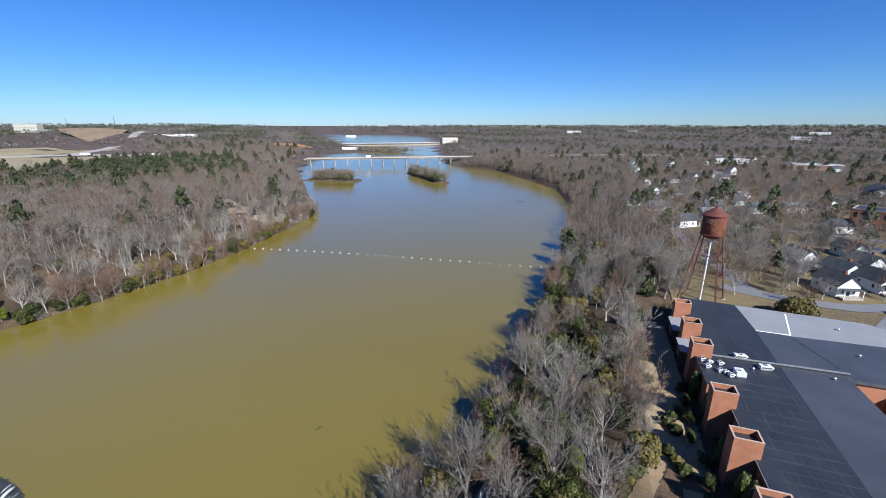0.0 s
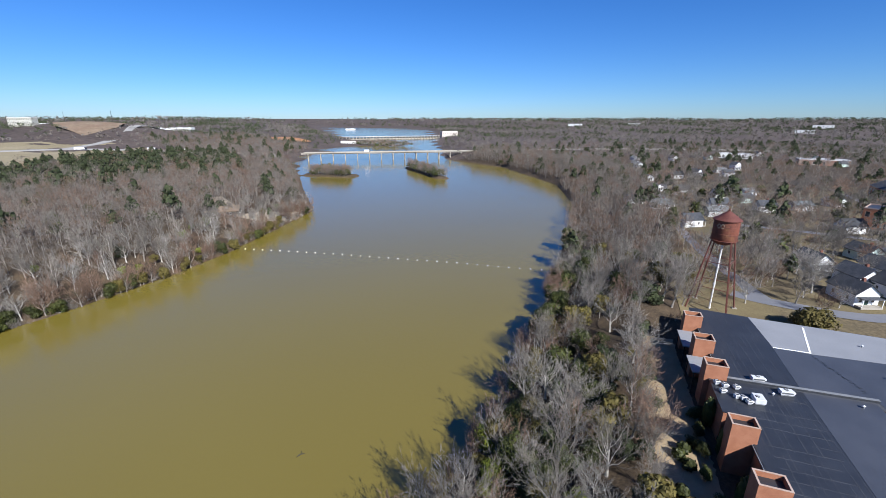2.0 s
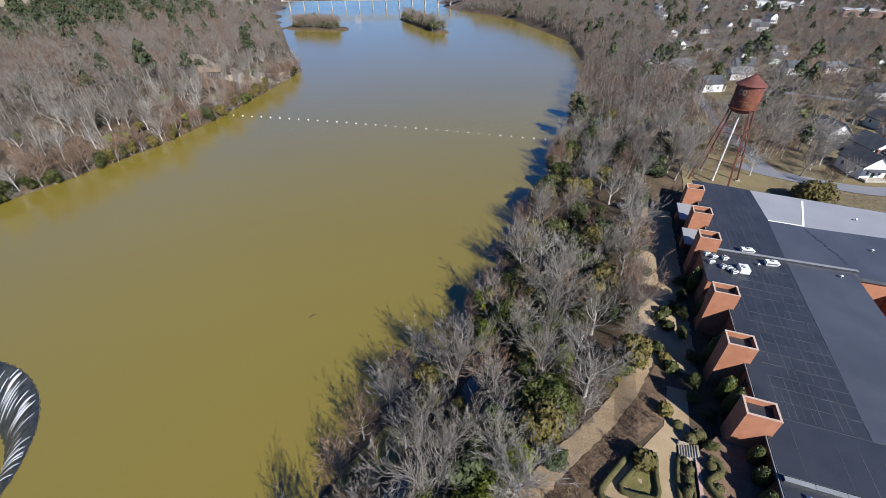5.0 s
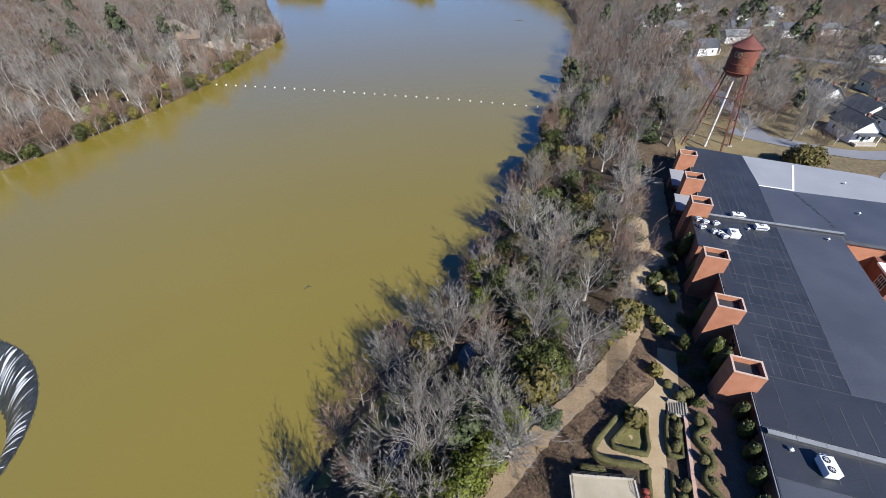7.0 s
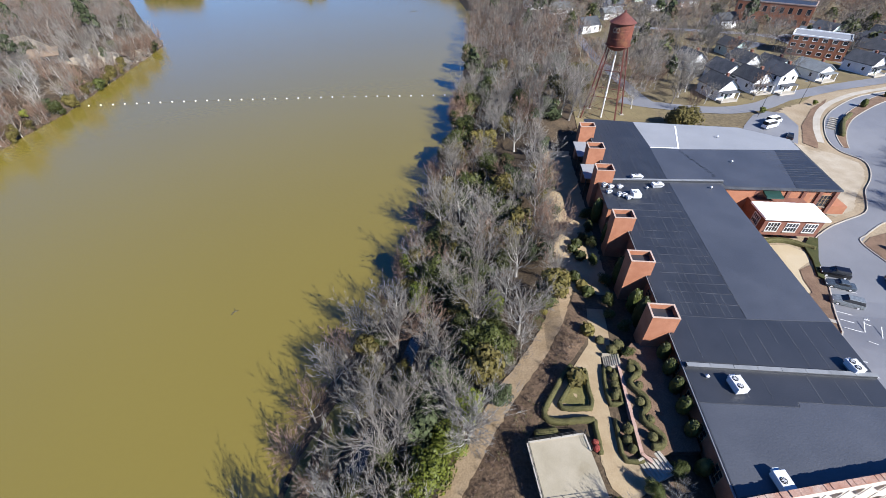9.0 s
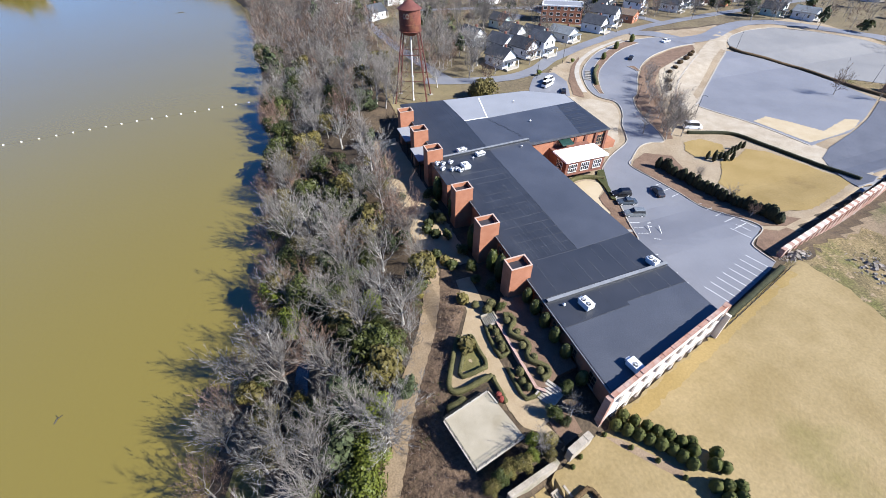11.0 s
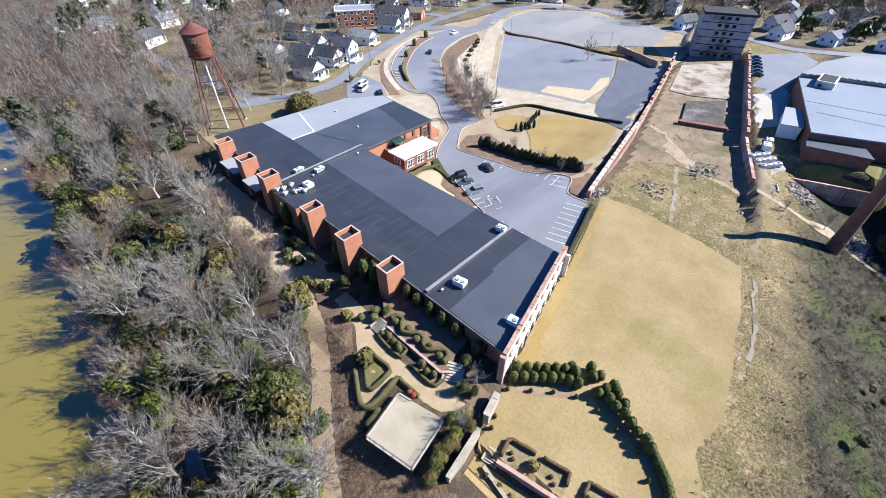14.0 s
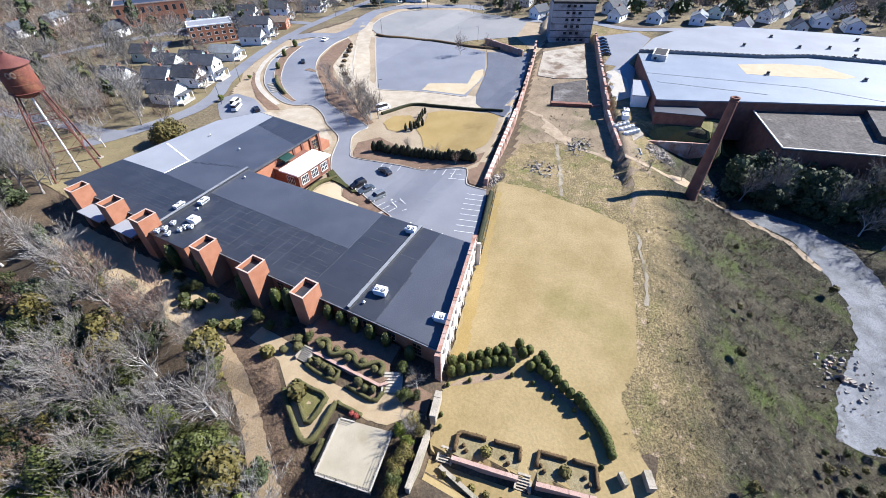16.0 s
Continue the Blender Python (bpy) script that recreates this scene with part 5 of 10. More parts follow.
def water_tower():
    x, y = 36.8, 135.4
    z0 = h(x, y)
    root = thing("water_tower", x, y, 0, 0, "rusty red riveted steel water tower on four legs", "water tower")
    r, zb, zt, apex = 3.2, 32.5, 38.5, 41.2
    bm = bmesh.new()
    n = 48
    prof = [(0.3, zb - 1.5), (1.4, zb - 1.25), (2.6, zb - 0.7), (r, zb), (r, zt)]
    rings = [[bm.verts.new((q * math.cos(k * math.tau / n), q * math.sin(k * math.tau / n), z)) for k in range(n)] for q, z in prof]
    for a, b in zip(rings, rings[1:]):
        for k in range(n):
            bm.faces.new((a[k], a[(k + 1) % n], b[(k + 1) % n], b[k]))
    bm.faces.new(rings[0][::-1])
    tank = part("tank", bm, M["rust"], root, "rust-red cylindrical tank", True)
    for z in (zb + 0.05, zb + 2.1, zb + 4.2, zt - 0.15):
        bm = bmesh.new()
        rr = [[bm.verts.new(((r + o) * math.cos(k * math.tau / n), (r + o) * math.sin(k * math.tau / n), zz)) for k in range(n)] for o, zz in ((0, z - 0.08), (0.05, z - 0.06), (0.05, z + 0.06), (0, z + 0.08))]
        for a, b in zip(rr, rr[1:]):
            for k in range(n):
                bm.faces.new((a[k], a[(k + 1) % n], b[(k + 1) % n], b[k]))
        part("hoop", bm, M["rust"], tank)
    bm = bmesh.new()
    rr = [[bm.verts.new((q * math.cos(k * math.tau / n), q * math.sin(k * math.tau / n), z)) for k in range(n)] for q, z in ((r - 0.05, zt - 0.02), (r + 0.4, zt - 0.1), (r + 0.4, zt), (0.35, apex - 0.35))]
    for a, b in zip(rr, rr[1:]):
        for k in range(n):
            bm.faces.new((a[k], a[(k + 1) % n], b[(k + 1) % n], b[k]))
    bm.faces.new(rr[-1])
    cone = part("roof", bm, M["rust_dark"], root, "dark red conical roof")
    bm = bmesh.new()
    tube(bm, (0, 0, apex - 0.4), (0, 0, apex - 0.1), 0.3, 0.3, 12)
    tube(bm, (0, 0, apex - 0.1), (0, 0, apex + 0.3), 0.42, 0.04, 12)
    part("finial", bm, M["rust_dark"], cone)
    # worn painted emblem: two rings over a bar, facing the mill
    for da in (-0.15, 0.15):
        bm = bmesh.new()
        for k in range(20):
            for w in (0,):
                a0, a1 = k * math.tau / 20, (k + 1) * math.tau / 20
                q = []
                for a, rad in ((a0, 0.4), (a1, 0.4), (a1, 0.72), (a0, 0.72)):
                    ang = radians(232) + da + rad * math.cos(a) / r * 0.72
                    q.append(bm.verts.new(((r + 0.02) * math.cos(ang), (r + 0.02) * math.sin(ang), zb + 4.4 + rad * math.sin(a))))
                bm.faces.new(q)
        part("emblem", bm, M["faded_paint"], tank, "faded pale painted ring")
    feet, tops = [], []
    for k in range(4):
        a = radians(20 + 90 * k)
        c, s = math.cos(a), math.sin(a)
        foot, top = Vector((c * 7.4, s * 7.4, z0)), Vector((c * 3.3, s * 3.3, zb + 0.3))
        feet.append(foot)
        tops.append(top)
        bm = bmesh.new()
        tube(bm, foot, top, 0.22, 0.18, 8)
        lg = part("leg", bm, M["rust_dark"], root)
        bm = boxes((foot.x - 0.6, foot.y - 0.6, z0 - 0.4, foot.x + 0.6, foot.y + 0.6, z0 + 0.35))
        part("footing", bm, M["concrete"], lg, "concrete footing block")
    for lv in (0.36, 0.7):
        for k in range(4):
            a, b = feet[k].lerp(tops[k], lv), feet[(k + 1) % 4].lerp(tops[(k + 1) % 4], lv)
            bm = bmesh.new()
            tube(bm, a, b, 0.11, 0.11, 6)
            part("strut", bm, M["rust_dark"], root)
    for lo, hi in ((0.01, 0.36), (0.36, 0.7), (0.7, 0.99)):
        for k in range(4):
            j = (k + 1) % 4
            for p, q in ((k, j), (j, k)):
                bm = bmesh.new()
                tube(bm, feet[p].lerp(tops[p], lo), feet[q].lerp(tops[q], hi), 0.035, 0.035, 4)
                part("tie_rod", bm, M["rust_dark"], root)
    bm = bmesh.new()
    tube(bm, (0, 0, z0 - 0.2), (0, 0, zb - 1.3), 0.24, 0.24, 14)
    rp = part("riser_pipe", bm, M["white_worn"], root, "white painted riser pipe")
    for z in (z0 + 0.4, z0 + 8, z0 + 15):
        bm = bmesh.new()
        tube(bm, (0, 0, z - 0.12), (0, 0, z + 0.12), 0.34, 0.34, 14)
        part("flange", bm, M["white_worn"], rp)
    bm = bmesh.new()
    n = 40
    for k in range(n):
        a0, a1 = k * math.tau / n, (k + 1) * math.tau / n
        q = [(r + 0.02, a0), (r + 0.02, a1), (r + 0.3, a1), (r + 0.3, a0)]
        bm.faces.new([bm.verts.new((d * math.cos(a), d * math.sin(a), zb + 0.15)) for d, a in q])
    ob = part("walkway", bm, M["rust"], root, "narrow walkway round the tank")
    ob.modifiers.new("thick", "SOLIDIFY").thickness = 0.08
    a = radians(250)
    bm = bmesh.new()
    for dx in (-0.2, 0.2):
        tube(bm, feet[3].lerp(tops[3], 0.0) + Vector((dx, -0.25, 0)), tops[3] + Vector((dx, -0.25, 0)), 0.03, 0.03, 4)
    for k in range(48):
        p = feet[3].lerp(tops[3], k / 48) + Vector((0, -0.25, 0))
        tube(bm, p - Vector((0.2, 0, 0)), p + Vector((0.2, 0, 0)), 0.02, 0.02, 4)
    part("ladder", bm, M["rust"], root)


water_tower()


def smokestack():
    x, y = 109.0, -10.9
    z0 = h(x, y)
    root = thing("smokestack", x, y, 0, 0, "tall tapering red-brown brick smokestack on the slope", "chimney")
    bm = bmesh.new()
    n, prev = 28, None
    for k in range(15):
        t = k / 14
        rad = 1.55 - 0.7 * t
        ring = [bm.verts.new((rad * math.cos(j * math.tau / n), rad * math.sin(j * math.tau / n), z0 - 0.6 + (32.0 - z0 + 0.6) * t)) for j in range(n)]
        if prev:
            for j in range(n):
                bm.faces.new((prev[j], prev[(j + 1) % n], ring[(j + 1) % n], ring[j]))
        prev = ring
    inner = [bm.verts.new((0.6 * math.cos(j * math.tau / n), 0.6 * math.sin(j * math.tau / n), 32.0)) for j in range(n)]
    deep = [bm.verts.new((0.6 * math.cos(j * math.tau / n), 0.6 * math.sin(j * math.tau / n), 29.0)) for j in range(n)]
    for a, b in ((prev, inner), (inner, deep)):
        for j in range(n):
            bm.faces.new((a[j], a[(j + 1) % n], b[(j + 1) % n], b[j]))
    bm.faces.new(deep)
    sh = part("shaft", bm, M["stack_brick"], root, "", True)
    for z, o in ((31.9, 0.16), (31.2, 0.08), (z0 + 3.0, 0.12)):
        t = (z - z0) / (32 - z0)
        rad = 1.55 - 0.7 * t
        bm = bmesh.new()
        tube(bm, (0, 0, z - 0.2), (0, 0, z + 0.12), rad + o, rad + o, 28, False)
        bm2 = part("band", bm, M["stack_brick"], sh)
        bm2.modifiers.new("thick", "SOLIDIFY").thickness = 0.12


smokestack()

# ---- lawns, garden and terraces ----
def ball_mesh(name, rx, rz, rough, seed, cards=160, size=0.09, taper=0.0):
    """A clipped or natural evergreen lump: rough core with leaf tufts."""
    random.seed(seed)
    bm = bmesh.new()
    bmesh.ops.create_icosphere(bm, subdivisions=3, radius=1.0)
    for v in bm.verts:
        k = 1 + rough * noise.noise(v.co * 3.1 + Vector((seed * 3.7, 0, 0))) + rough * 0.5 * noise.noise(v.co * 8.0)
        t = (v.co.z + 1) / 2
        s = k * (1 - taper * t)
        v.co = Vector((v.co.x * rx * s, v.co.y * rx * s, rz + v.co.z * rz * (0.9 + 0.1 * k)))
    soup = Soup()
    for v in bm.verts:
        if random.random() < cards / 642:
            n = v.normal if v.normal.length > 0.1 else Vector((0, 0, 1))
            u = n.orthogonal().normalized()
            u = Matrix.Rotation(random.uniform(0, 6.3), 3, n) @ u
            soup.card(v.co + n * 0.02, u * size, (n.cross(u) + n * random.uniform(0.2, 1.2)).normalized() * size)
    for p in soup.f:
        bm.faces.new([bm.verts.new(soup.v[i]) for i in p])
    me = bpy.data.meshes.new(name)
    bm.to_mesh(me)
    bm.free()
    me.polygons.foreach_set("use_smooth", [True] * len(me.polygons))
    return me


SHRUB_MESH = {}


def shrub(name, x, y, w, hgt, look_of="round", leaf="hedge", label="clipped dark green boxwood shrub", group="", z=None):
    key = (look_of, leaf)
    if key not in SHRUB_MESH:
        spec = {"round": (0.5, 0.5, 0.12, 1, 200, 0.07, 0.0), "cone": (0.5, 0.5, 0.16, 2, 320, 0.06, 0.45), "egg": (0.5, 0.5, 0.14, 3, 300, 0.06, 0.12), "wild": (0.5, 0.5, 0.45, 4, 420, 0.12, 0.0)}[look_of]
        SHRUB_MESH[key] = ball_mesh("foliage", *spec)
        SHRUB_MESH[key].materials.append(M[leaf])
    root = thing(name, x, y, h(x, y) if z is None else z, random.uniform(0, 360), label, "shrub", group)
    f = new("foliage", SHRUB_MESH[key])
    f.parent = root
    f.scale, f.location.z = (w, w, hgt), 0.02
    bm = bmesh.new()
    tube(bm, (0, 0, -0.15), (0, 0, hgt * 0.4), 0.05, 0.03, 6)
    part("stem", bm, M["bark"], root)
    return root


def hedge(name, pts, w, hgt, label, z=None, n=5, straight=False, closed=False, leaf="hedge"):
    """A clipped hedge along a line."""
    line = [Vector((p[0], p[1], 0)) for p in pts]
    if straight:
        out = []
        for a, b in zip(line, line[1:] + (line[:1] if closed else [])):
            k = max(1, int((b - a).length / 0.5))
            out += [a.lerp(b, j / k) for j in range(k)]
        line = out + ([] if closed else [line[-1]])
    else:
        line = spline(pts, n, closed)
    a, b = offset_line(line, -w / 2, w / 2)
    bm = bmesh.new()
    rows = []
    for (xa, ya), (xb, yb), q in zip(a, b, line):
        g = (h(q.x, q.y) if z is None else z) - 0.03
        prof = ((0.0, 0.0), (0.02, 0.55), (0.1, 0.95), (0.35, 1.03), (0.65, 1.03), (0.9, 0.95), (0.98, 0.55), (1.0, 0.0))
        row = []
        for s, t in prof:
            p = Vector((xa + (xb - xa) * s, ya + (yb - ya) * s, g + hgt * t))
            j = 0.06 * Vector((noise.noise(p * 4), noise.noise(p * 4 + Vector((9, 0, 0))), noise.noise(p * 3 + Vector((0, 7, 0)))))
            row.append(bm.verts.new(p + j))
        rows.append(row)
    pairs = list(zip(rows, rows[1:])) + ([(rows[-1], rows[0])] if closed else [])
    for r0, r1 in pairs:
        for k in range(7):
            bm.faces.new((r0[k], r0[k + 1], r1[k + 1], r1[k]))
    if not closed:
        bm.faces.new(rows[0][::-1])
        bm.faces.new(rows[-1])
    bmesh.ops.recalc_face_normals(bm, faces=bm.faces[:])
    soup = Soup()
    for f in list(bm.faces):
        if f.normal.z > -0.5:
            for _ in range(2):
                c = f.calc_center_median() + Vector((random.uniform(-.15, .15), random.uniform(-.15, .15), random.uniform(-.05, .05)))
                u = rnd_dir()
                soup.card(c, u * 0.06, rnd_dir() * 0.06)
    for p in soup.f:
        bm.faces.new([bm.verts.new(soup.v[i]) for i in p])
    return tagged(part(name, bm, M[leaf], None, "", True), label, "hedge")


def stone_wall(name, pts, w, z0, z1, label, material="limewash", cap=None, block=1.1):
    """A garden wall with coping stones of its own."""
    root = thing(name, 0, 0, 0, 0, label, "wall")
    line = [Vector((p[0], p[1], 0)) for p in pts]
    random.seed(len(pts) * 7 + int(pts[0][0] * 10))
    for a, b in zip(line, line[1:]):
        d = b - a
        ln = d.length
        m = Matrix.Translation(a) @ Matrix.Rotation(math.atan2(d.y, d.x), 4, "Z")
        part("wall_body", boxes((0, -w / 2, z0, ln, w / 2, z1)), M[material], root).matrix_basis = m
        x = 0.0
        while x < ln - 0.02:
            e = min(ln, x + block * random.uniform(0.7, 1.3))
            hh = random.uniform(0.12, 0.2)
            c = part("coping_stone", boxes((x + 0.01, -w / 2 - 0.07, z1, e - 0.012, w / 2 + 0.07, z1 + hh)), M[cap or material], root)
            c.matrix_basis = m
            x = e
    return root


# big lawn and what borders it
LAWN = [(26.6, 19.4), (30, 20.6), (52.8, 26.2), (56, 27), (77.8, 33), (83.4, 34), (84.4, 26), (83, 18), (82, 10), (79.6, 2), (67, -1.4), (56, -3.6), (48.3, -4.9), (43.5, -5.8), (40, -5), (36.6, -4.8), (32, -6.8), (28, -9.6), (23, -12.6), (22.5, -8.5), (21.3, -4.5), (19.5, 2.6), (19.0, 4.9), (17.5, 13.2), (17.1, 16.7), (20, 17.4), (21.4, 18)]
drape("lawn", LAWN, M["lawn"], 0.09, 1.5, wob=0.5, label="tan winter-dormant mown lawn", category="lawn")
strip("lawn_edge", [(31, 19.2), (53, 25), (66, 28.6), (79, 32)], -0.9, 1.0, M["lawn_gold"], 0.1, cell=1.5, wob=0.5, label="yellower strip of grass under the arcade wall", category="lawn")
drape("lower_lawn", [(13.4, 15.6), (16.2, 16.2), (16.5, 13.4), (18.0, 4.9), (18.5, 2.6), (20.2, -4.5), (21.2, -8.5), (14, -9), (13.4, 4)], M["lawn"], 0.07, 1.2, label="tan dormant lawn below the bed walls", category="lawn")
drape("rough_verge", [(76, 4), (78, 12), (78, 34), (90, 36), (103, 37), (112, 38), (118, 28), (116, 14), (112, 6), (108, 2), (102, -6), (84, -9), (62, -14), (44, -14), (31, -12), (28, -6), (38.2, -2), (54.6, 0), (66, 2)], M["rough_grass"], 0.05, 3.0, wob=1.2, label="rough patchy grass and bare soil", category="grass")
strip("dirt_track", [(137, 45), (133.5, 38), (124, 29.5), (118.4, 25.5), (116.4, 17.5), (112.4, 6), (113.6, -4), (115, -9), (114, -14), (111.9, -22), (108.4, -28.5), (104.6, -34.6), (97, -40)], -0.75, 0.75, M["dirt_track"], 0.09, cell=0.8, wob=0.9, label="worn dirt track across the slope", category="track")
strip("dirt_track", [(116.4, 28), (105.4, 24.2), (95, 21), (84.5, 18)], -0.5, 0.5, M["faint_track"], 0.1, cell=0.7, wob=0.7, label="faint worn wheel track in rough grass", category="track")
drape("bare_patch", [(117, 24), (121, 24.6), (127, 31), (130, 36), (126, 36), (121, 31)], M["dirt_track"], 0.08, 1.2, wob=1.1, label="bare eroded soil patch in the ruins", category="dirt")
drape("bare_patch", [(112.4, -4), (116, -5), (119, -9), (117.6, -12.6), (114, -11)], M["dirt_track"], 0.08, 1.0, wob=0.9, label="bare pale soil at the foot of the stack", category="dirt")
strip("bare_patch", [(78, 0.4), (74.6, -1.4), (69, -3), (65, -4.2), (57, -5.4)], -0.3, 0.4, M["faint_track"], 0.1, cell=0.8, wob=0.9, label="thin line of bare soil beside the lawn", category="dirt")
# gravel river bed and trail of the ravine
drape("gravel_bed", [(112.6, -20.7), (107.4, -34.3), (98.6, -39.9), (88.4, -43.4), (76.9, -44), (66, -40), (61.8, -38.7), (51.2, -36.9), (51.2, -41), (54, -47), (66, -52), (74, -52), (88, -53), (100, -51), (109, -47.5), (115, -39), (116.3, -26.5)], M["river_gravel"], 0.07, 1.5, wob=0.8, label="grey gravel bed of a dry side channel", category="gravel")


def trail():
    strip("woodland_trail", [(-9, -8), (-4.2, 12), (-2.2, 21.6), (0.1, 26.4), (2.6, 31.4), (5.9, 36.8), (9.4, 42.2), (12.8, 48.8), (15.8, 58), (17.6, 65), (19.6, 74), (20, 84)], -1.5, 1.5, M["trail"], 0.11, cell=1.4, wob=0.34, label="pale dirt trail along the bank woods", category="path")
    drape("brush_slope", [(-7, -10), (-3.6, 11), (-1.4, 21), (1, 25.6), (3.6, 30.4), (7, 36), (10.6, 41.6), (13.9, 48.2), (16.2, 53.6), (18.2, 57.2), (18.8, 57), (18.4, 52), (17.2, 44), (14, 40), (10, 34), (9.4, 31), (7.2, 28), (8.6, 20), (10.6, 16.6), (10, 4), (12, -9)], M["brush_ground"], 0.07, 1.4, wob=0.5, label="brown brushy slope between trail and garden", category="bank")
    drape("mill_walk", [(15.5, 58), (18.5, 56), (23.8, 56), (23.8, 112), (16.8, 112), (15, 86), (15, 72)], M["garden_sand"], 0.09, 1.4, wob=0.4, label="tan gravel walk beside the mill", category="path")
    drape("grass_bank", [(-26, 19), (-21, 21), (-17.5, 32), (-19, 37), (-22, 36), (-25.5, 28)], M["green_grass"], 0.1, 3.0, label="small green grass patch on the bank", category="grass")
    strip("backwater", [(-17, 16), (-15.5, 27), (-12.5, 36), (-11, 46), (-8.5, 56)], -1.2, 1.2, M["backwater"], 0.12, label="dark still backwater ditch in the woods", category="water")


trail()
GZ = h(16.3, 33.4)
drape("garden_path", [(18.6, 51.8), (21.3, 51.8), (20.5, 42.6), (18.7, 41.2), (18.2, 37.0), (18.2, 33.4), (18.3, 29.1), (18.7, 26.0), (19.8, 24.7), (18.9, 22.3), (17.0, 23.6), (15.9, 25.6), (16.1, 31.0), (12.0, 31.1), (10.7, 31.6), (11.4, 34.3), (13.2, 37.2), (14.6, 39.4), (17.3, 43.5)], M["garden_sand"], 0.06, 3.0, label="tan gravel paths of a formal garden", category="path")
drape("garden_path", [(14.0, 39.2), (12.6, 37.3), (10.9, 34.4), (9.9, 32.1), (10.4, 31.1), (12.1, 30.9), (15.9, 31.2), (16.6, 38.5)], M["garden_sand"], 0.075, 3.0, label="tan gravel path round the triangular hedge", category="path")
drape("garden_bed", [(12.3, 33.5), (13.9, 33.0), (15.6, 33.1), (15.7, 35.8), (15.8, 38.1), (15.3, 38.1)], M["green_grass"], 0.1, 3.0, label="small lawn inside the triangular hedge", category="lawn")
hedge("box_hedge", [(14.0, 39.2), (12.6, 37.3), (10.9, 34.4), (9.7, 32.1), (10.2, 30.9), (12.1, 30.7), (13.9, 30.9), (15.9, 31.0)], 0.75, 0.8, "clipped olive-green hedge curving round the garden")
hedge("box_hedge", [(16.0, 38.5), (15.2, 38.5), (13.4, 35.8), (11.8, 33.3), (12.1, 32.6), (13.8, 32.5), (15.8, 32.7), (16.1, 33.7), (15.9, 35.8)], 0.6, 0.7, "clipped triangular hedge in the garden", closed=True, straight=True)
hedge("box_hedge", [(16.0, 31.0), (15.9, 29.8), (16.0, 28.1), (16.0, 26.7)], 0.6, 0.7, "clipped straight hedge beside the gravel path", straight=True)
shrub("garden_shrub", 14.3, 36.8, 2.4, 2.2, "wild", "olive_leaf", "loose olive-green shrub inside a clipped hedge")
for bed in ([(18.8, 39.4), (18.4, 37.4), (18.3, 35.0), (18.5, 33.5), (20.1, 33.7), (20.1, 36.5), (20.1, 39.0)], [(18.7, 31.3), (18.5, 29.1), (18.5, 27.0), (18.9, 26.1), (20.8, 26.2), (20.6, 28.6), (20.4, 31.2)]):
    drape("planting_bed", bed, M["mulch"], 0.09, 2.0, label="dark mulched bed in the formal garden", category="bed")
    hedge("box_hedge", bed, 0.5, 0.7, "clipped low hedge round a mulched bed", straight=True)
for x, y, w, hh in ((19.7, 37.6, 1.2, 1.5), (19.5, 36.3, 1.1, 1.4), (19.2, 34.6, 1.2, 1.6), (19.7, 35.4, 1.0, 1.2), (19.8, 30.0, 1.3, 1.7), (19.4, 28.6, 1.2, 1.5), (19.8, 27.5, 1.1, 1.4), (19.3, 38.9, 0.9, 1.1)):
    shrub("topiary_ball", x, y, w, hh, "egg", "hedge", "clipped rounded topiary bush in a bed", "garden topiary")
# upper terrace with the winding hedge
UP = GZ + 0.95
drape("upper_terrace", [(20.95, 40.4), (20.95, 26.9), (22.4, 26.4), (24.2, 27.4), (27.9, 27.8), (27.9, 43.6), (23.5, 43.6)], M["mulch"], 0.0, 3.0, level=UP, depth=1.3, label="raised mulched terrace under the mill wall", category="terrace")
stone_wall("terrace_wall", [(20.7, 40.4), (20.7, 26.9), (21.7, 26.0)], 0.3, GZ - 0.2, UP - 0.12, "pinkish brick retaining wall of the upper terrace", "pink_wall")
hedge("winding_hedge", [(22.0, 39.8), (22.9, 39.4), (23.1, 38.1), (22.2, 37.4), (21.5, 36.3), (22.2, 35.1), (22.9, 34.3), (22.9, 33.0), (22.1, 32.1), (21.9, 31.0), (22.8, 30.0), (23.6, 28.9), (23.2, 27.9), (22.0, 27.7)], 0.75, 0.85, "serpentine clipped hedge on the upper terrace", z=UP)
for x, y in ((22.0, 38.6), (22.4, 35.9), (22.0, 33.5), (22.6, 31.1), (22.3, 28.8)):
    shrub("topiary_ball", x, y, 1.15, 1.2, "round", "hedge", "clipped round bush nested in the winding hedge", "garden topiary", UP)


def steps(name, x, y, z, turn, w, n, rise, run, label, material="concrete"):
    root = thing(name, x, y, z, turn, label, "steps")
    for k in range(n):
        part("step", boxes((-w / 2, k * run, -0.3, w / 2, k * run + run + (0.02 if k < n - 1 else 0), (k + 1) * rise - 0.004 * k)), M[material], root)
    for s in (-1, 1):
        part("cheek_wall", boxes((s * (w / 2 + 0.14) - 0.13, -0.1, -0.3, s * (w / 2 + 0.14) + 0.13, n * run + 0.1, n * rise * 0.6)), M[material], root)
    return root


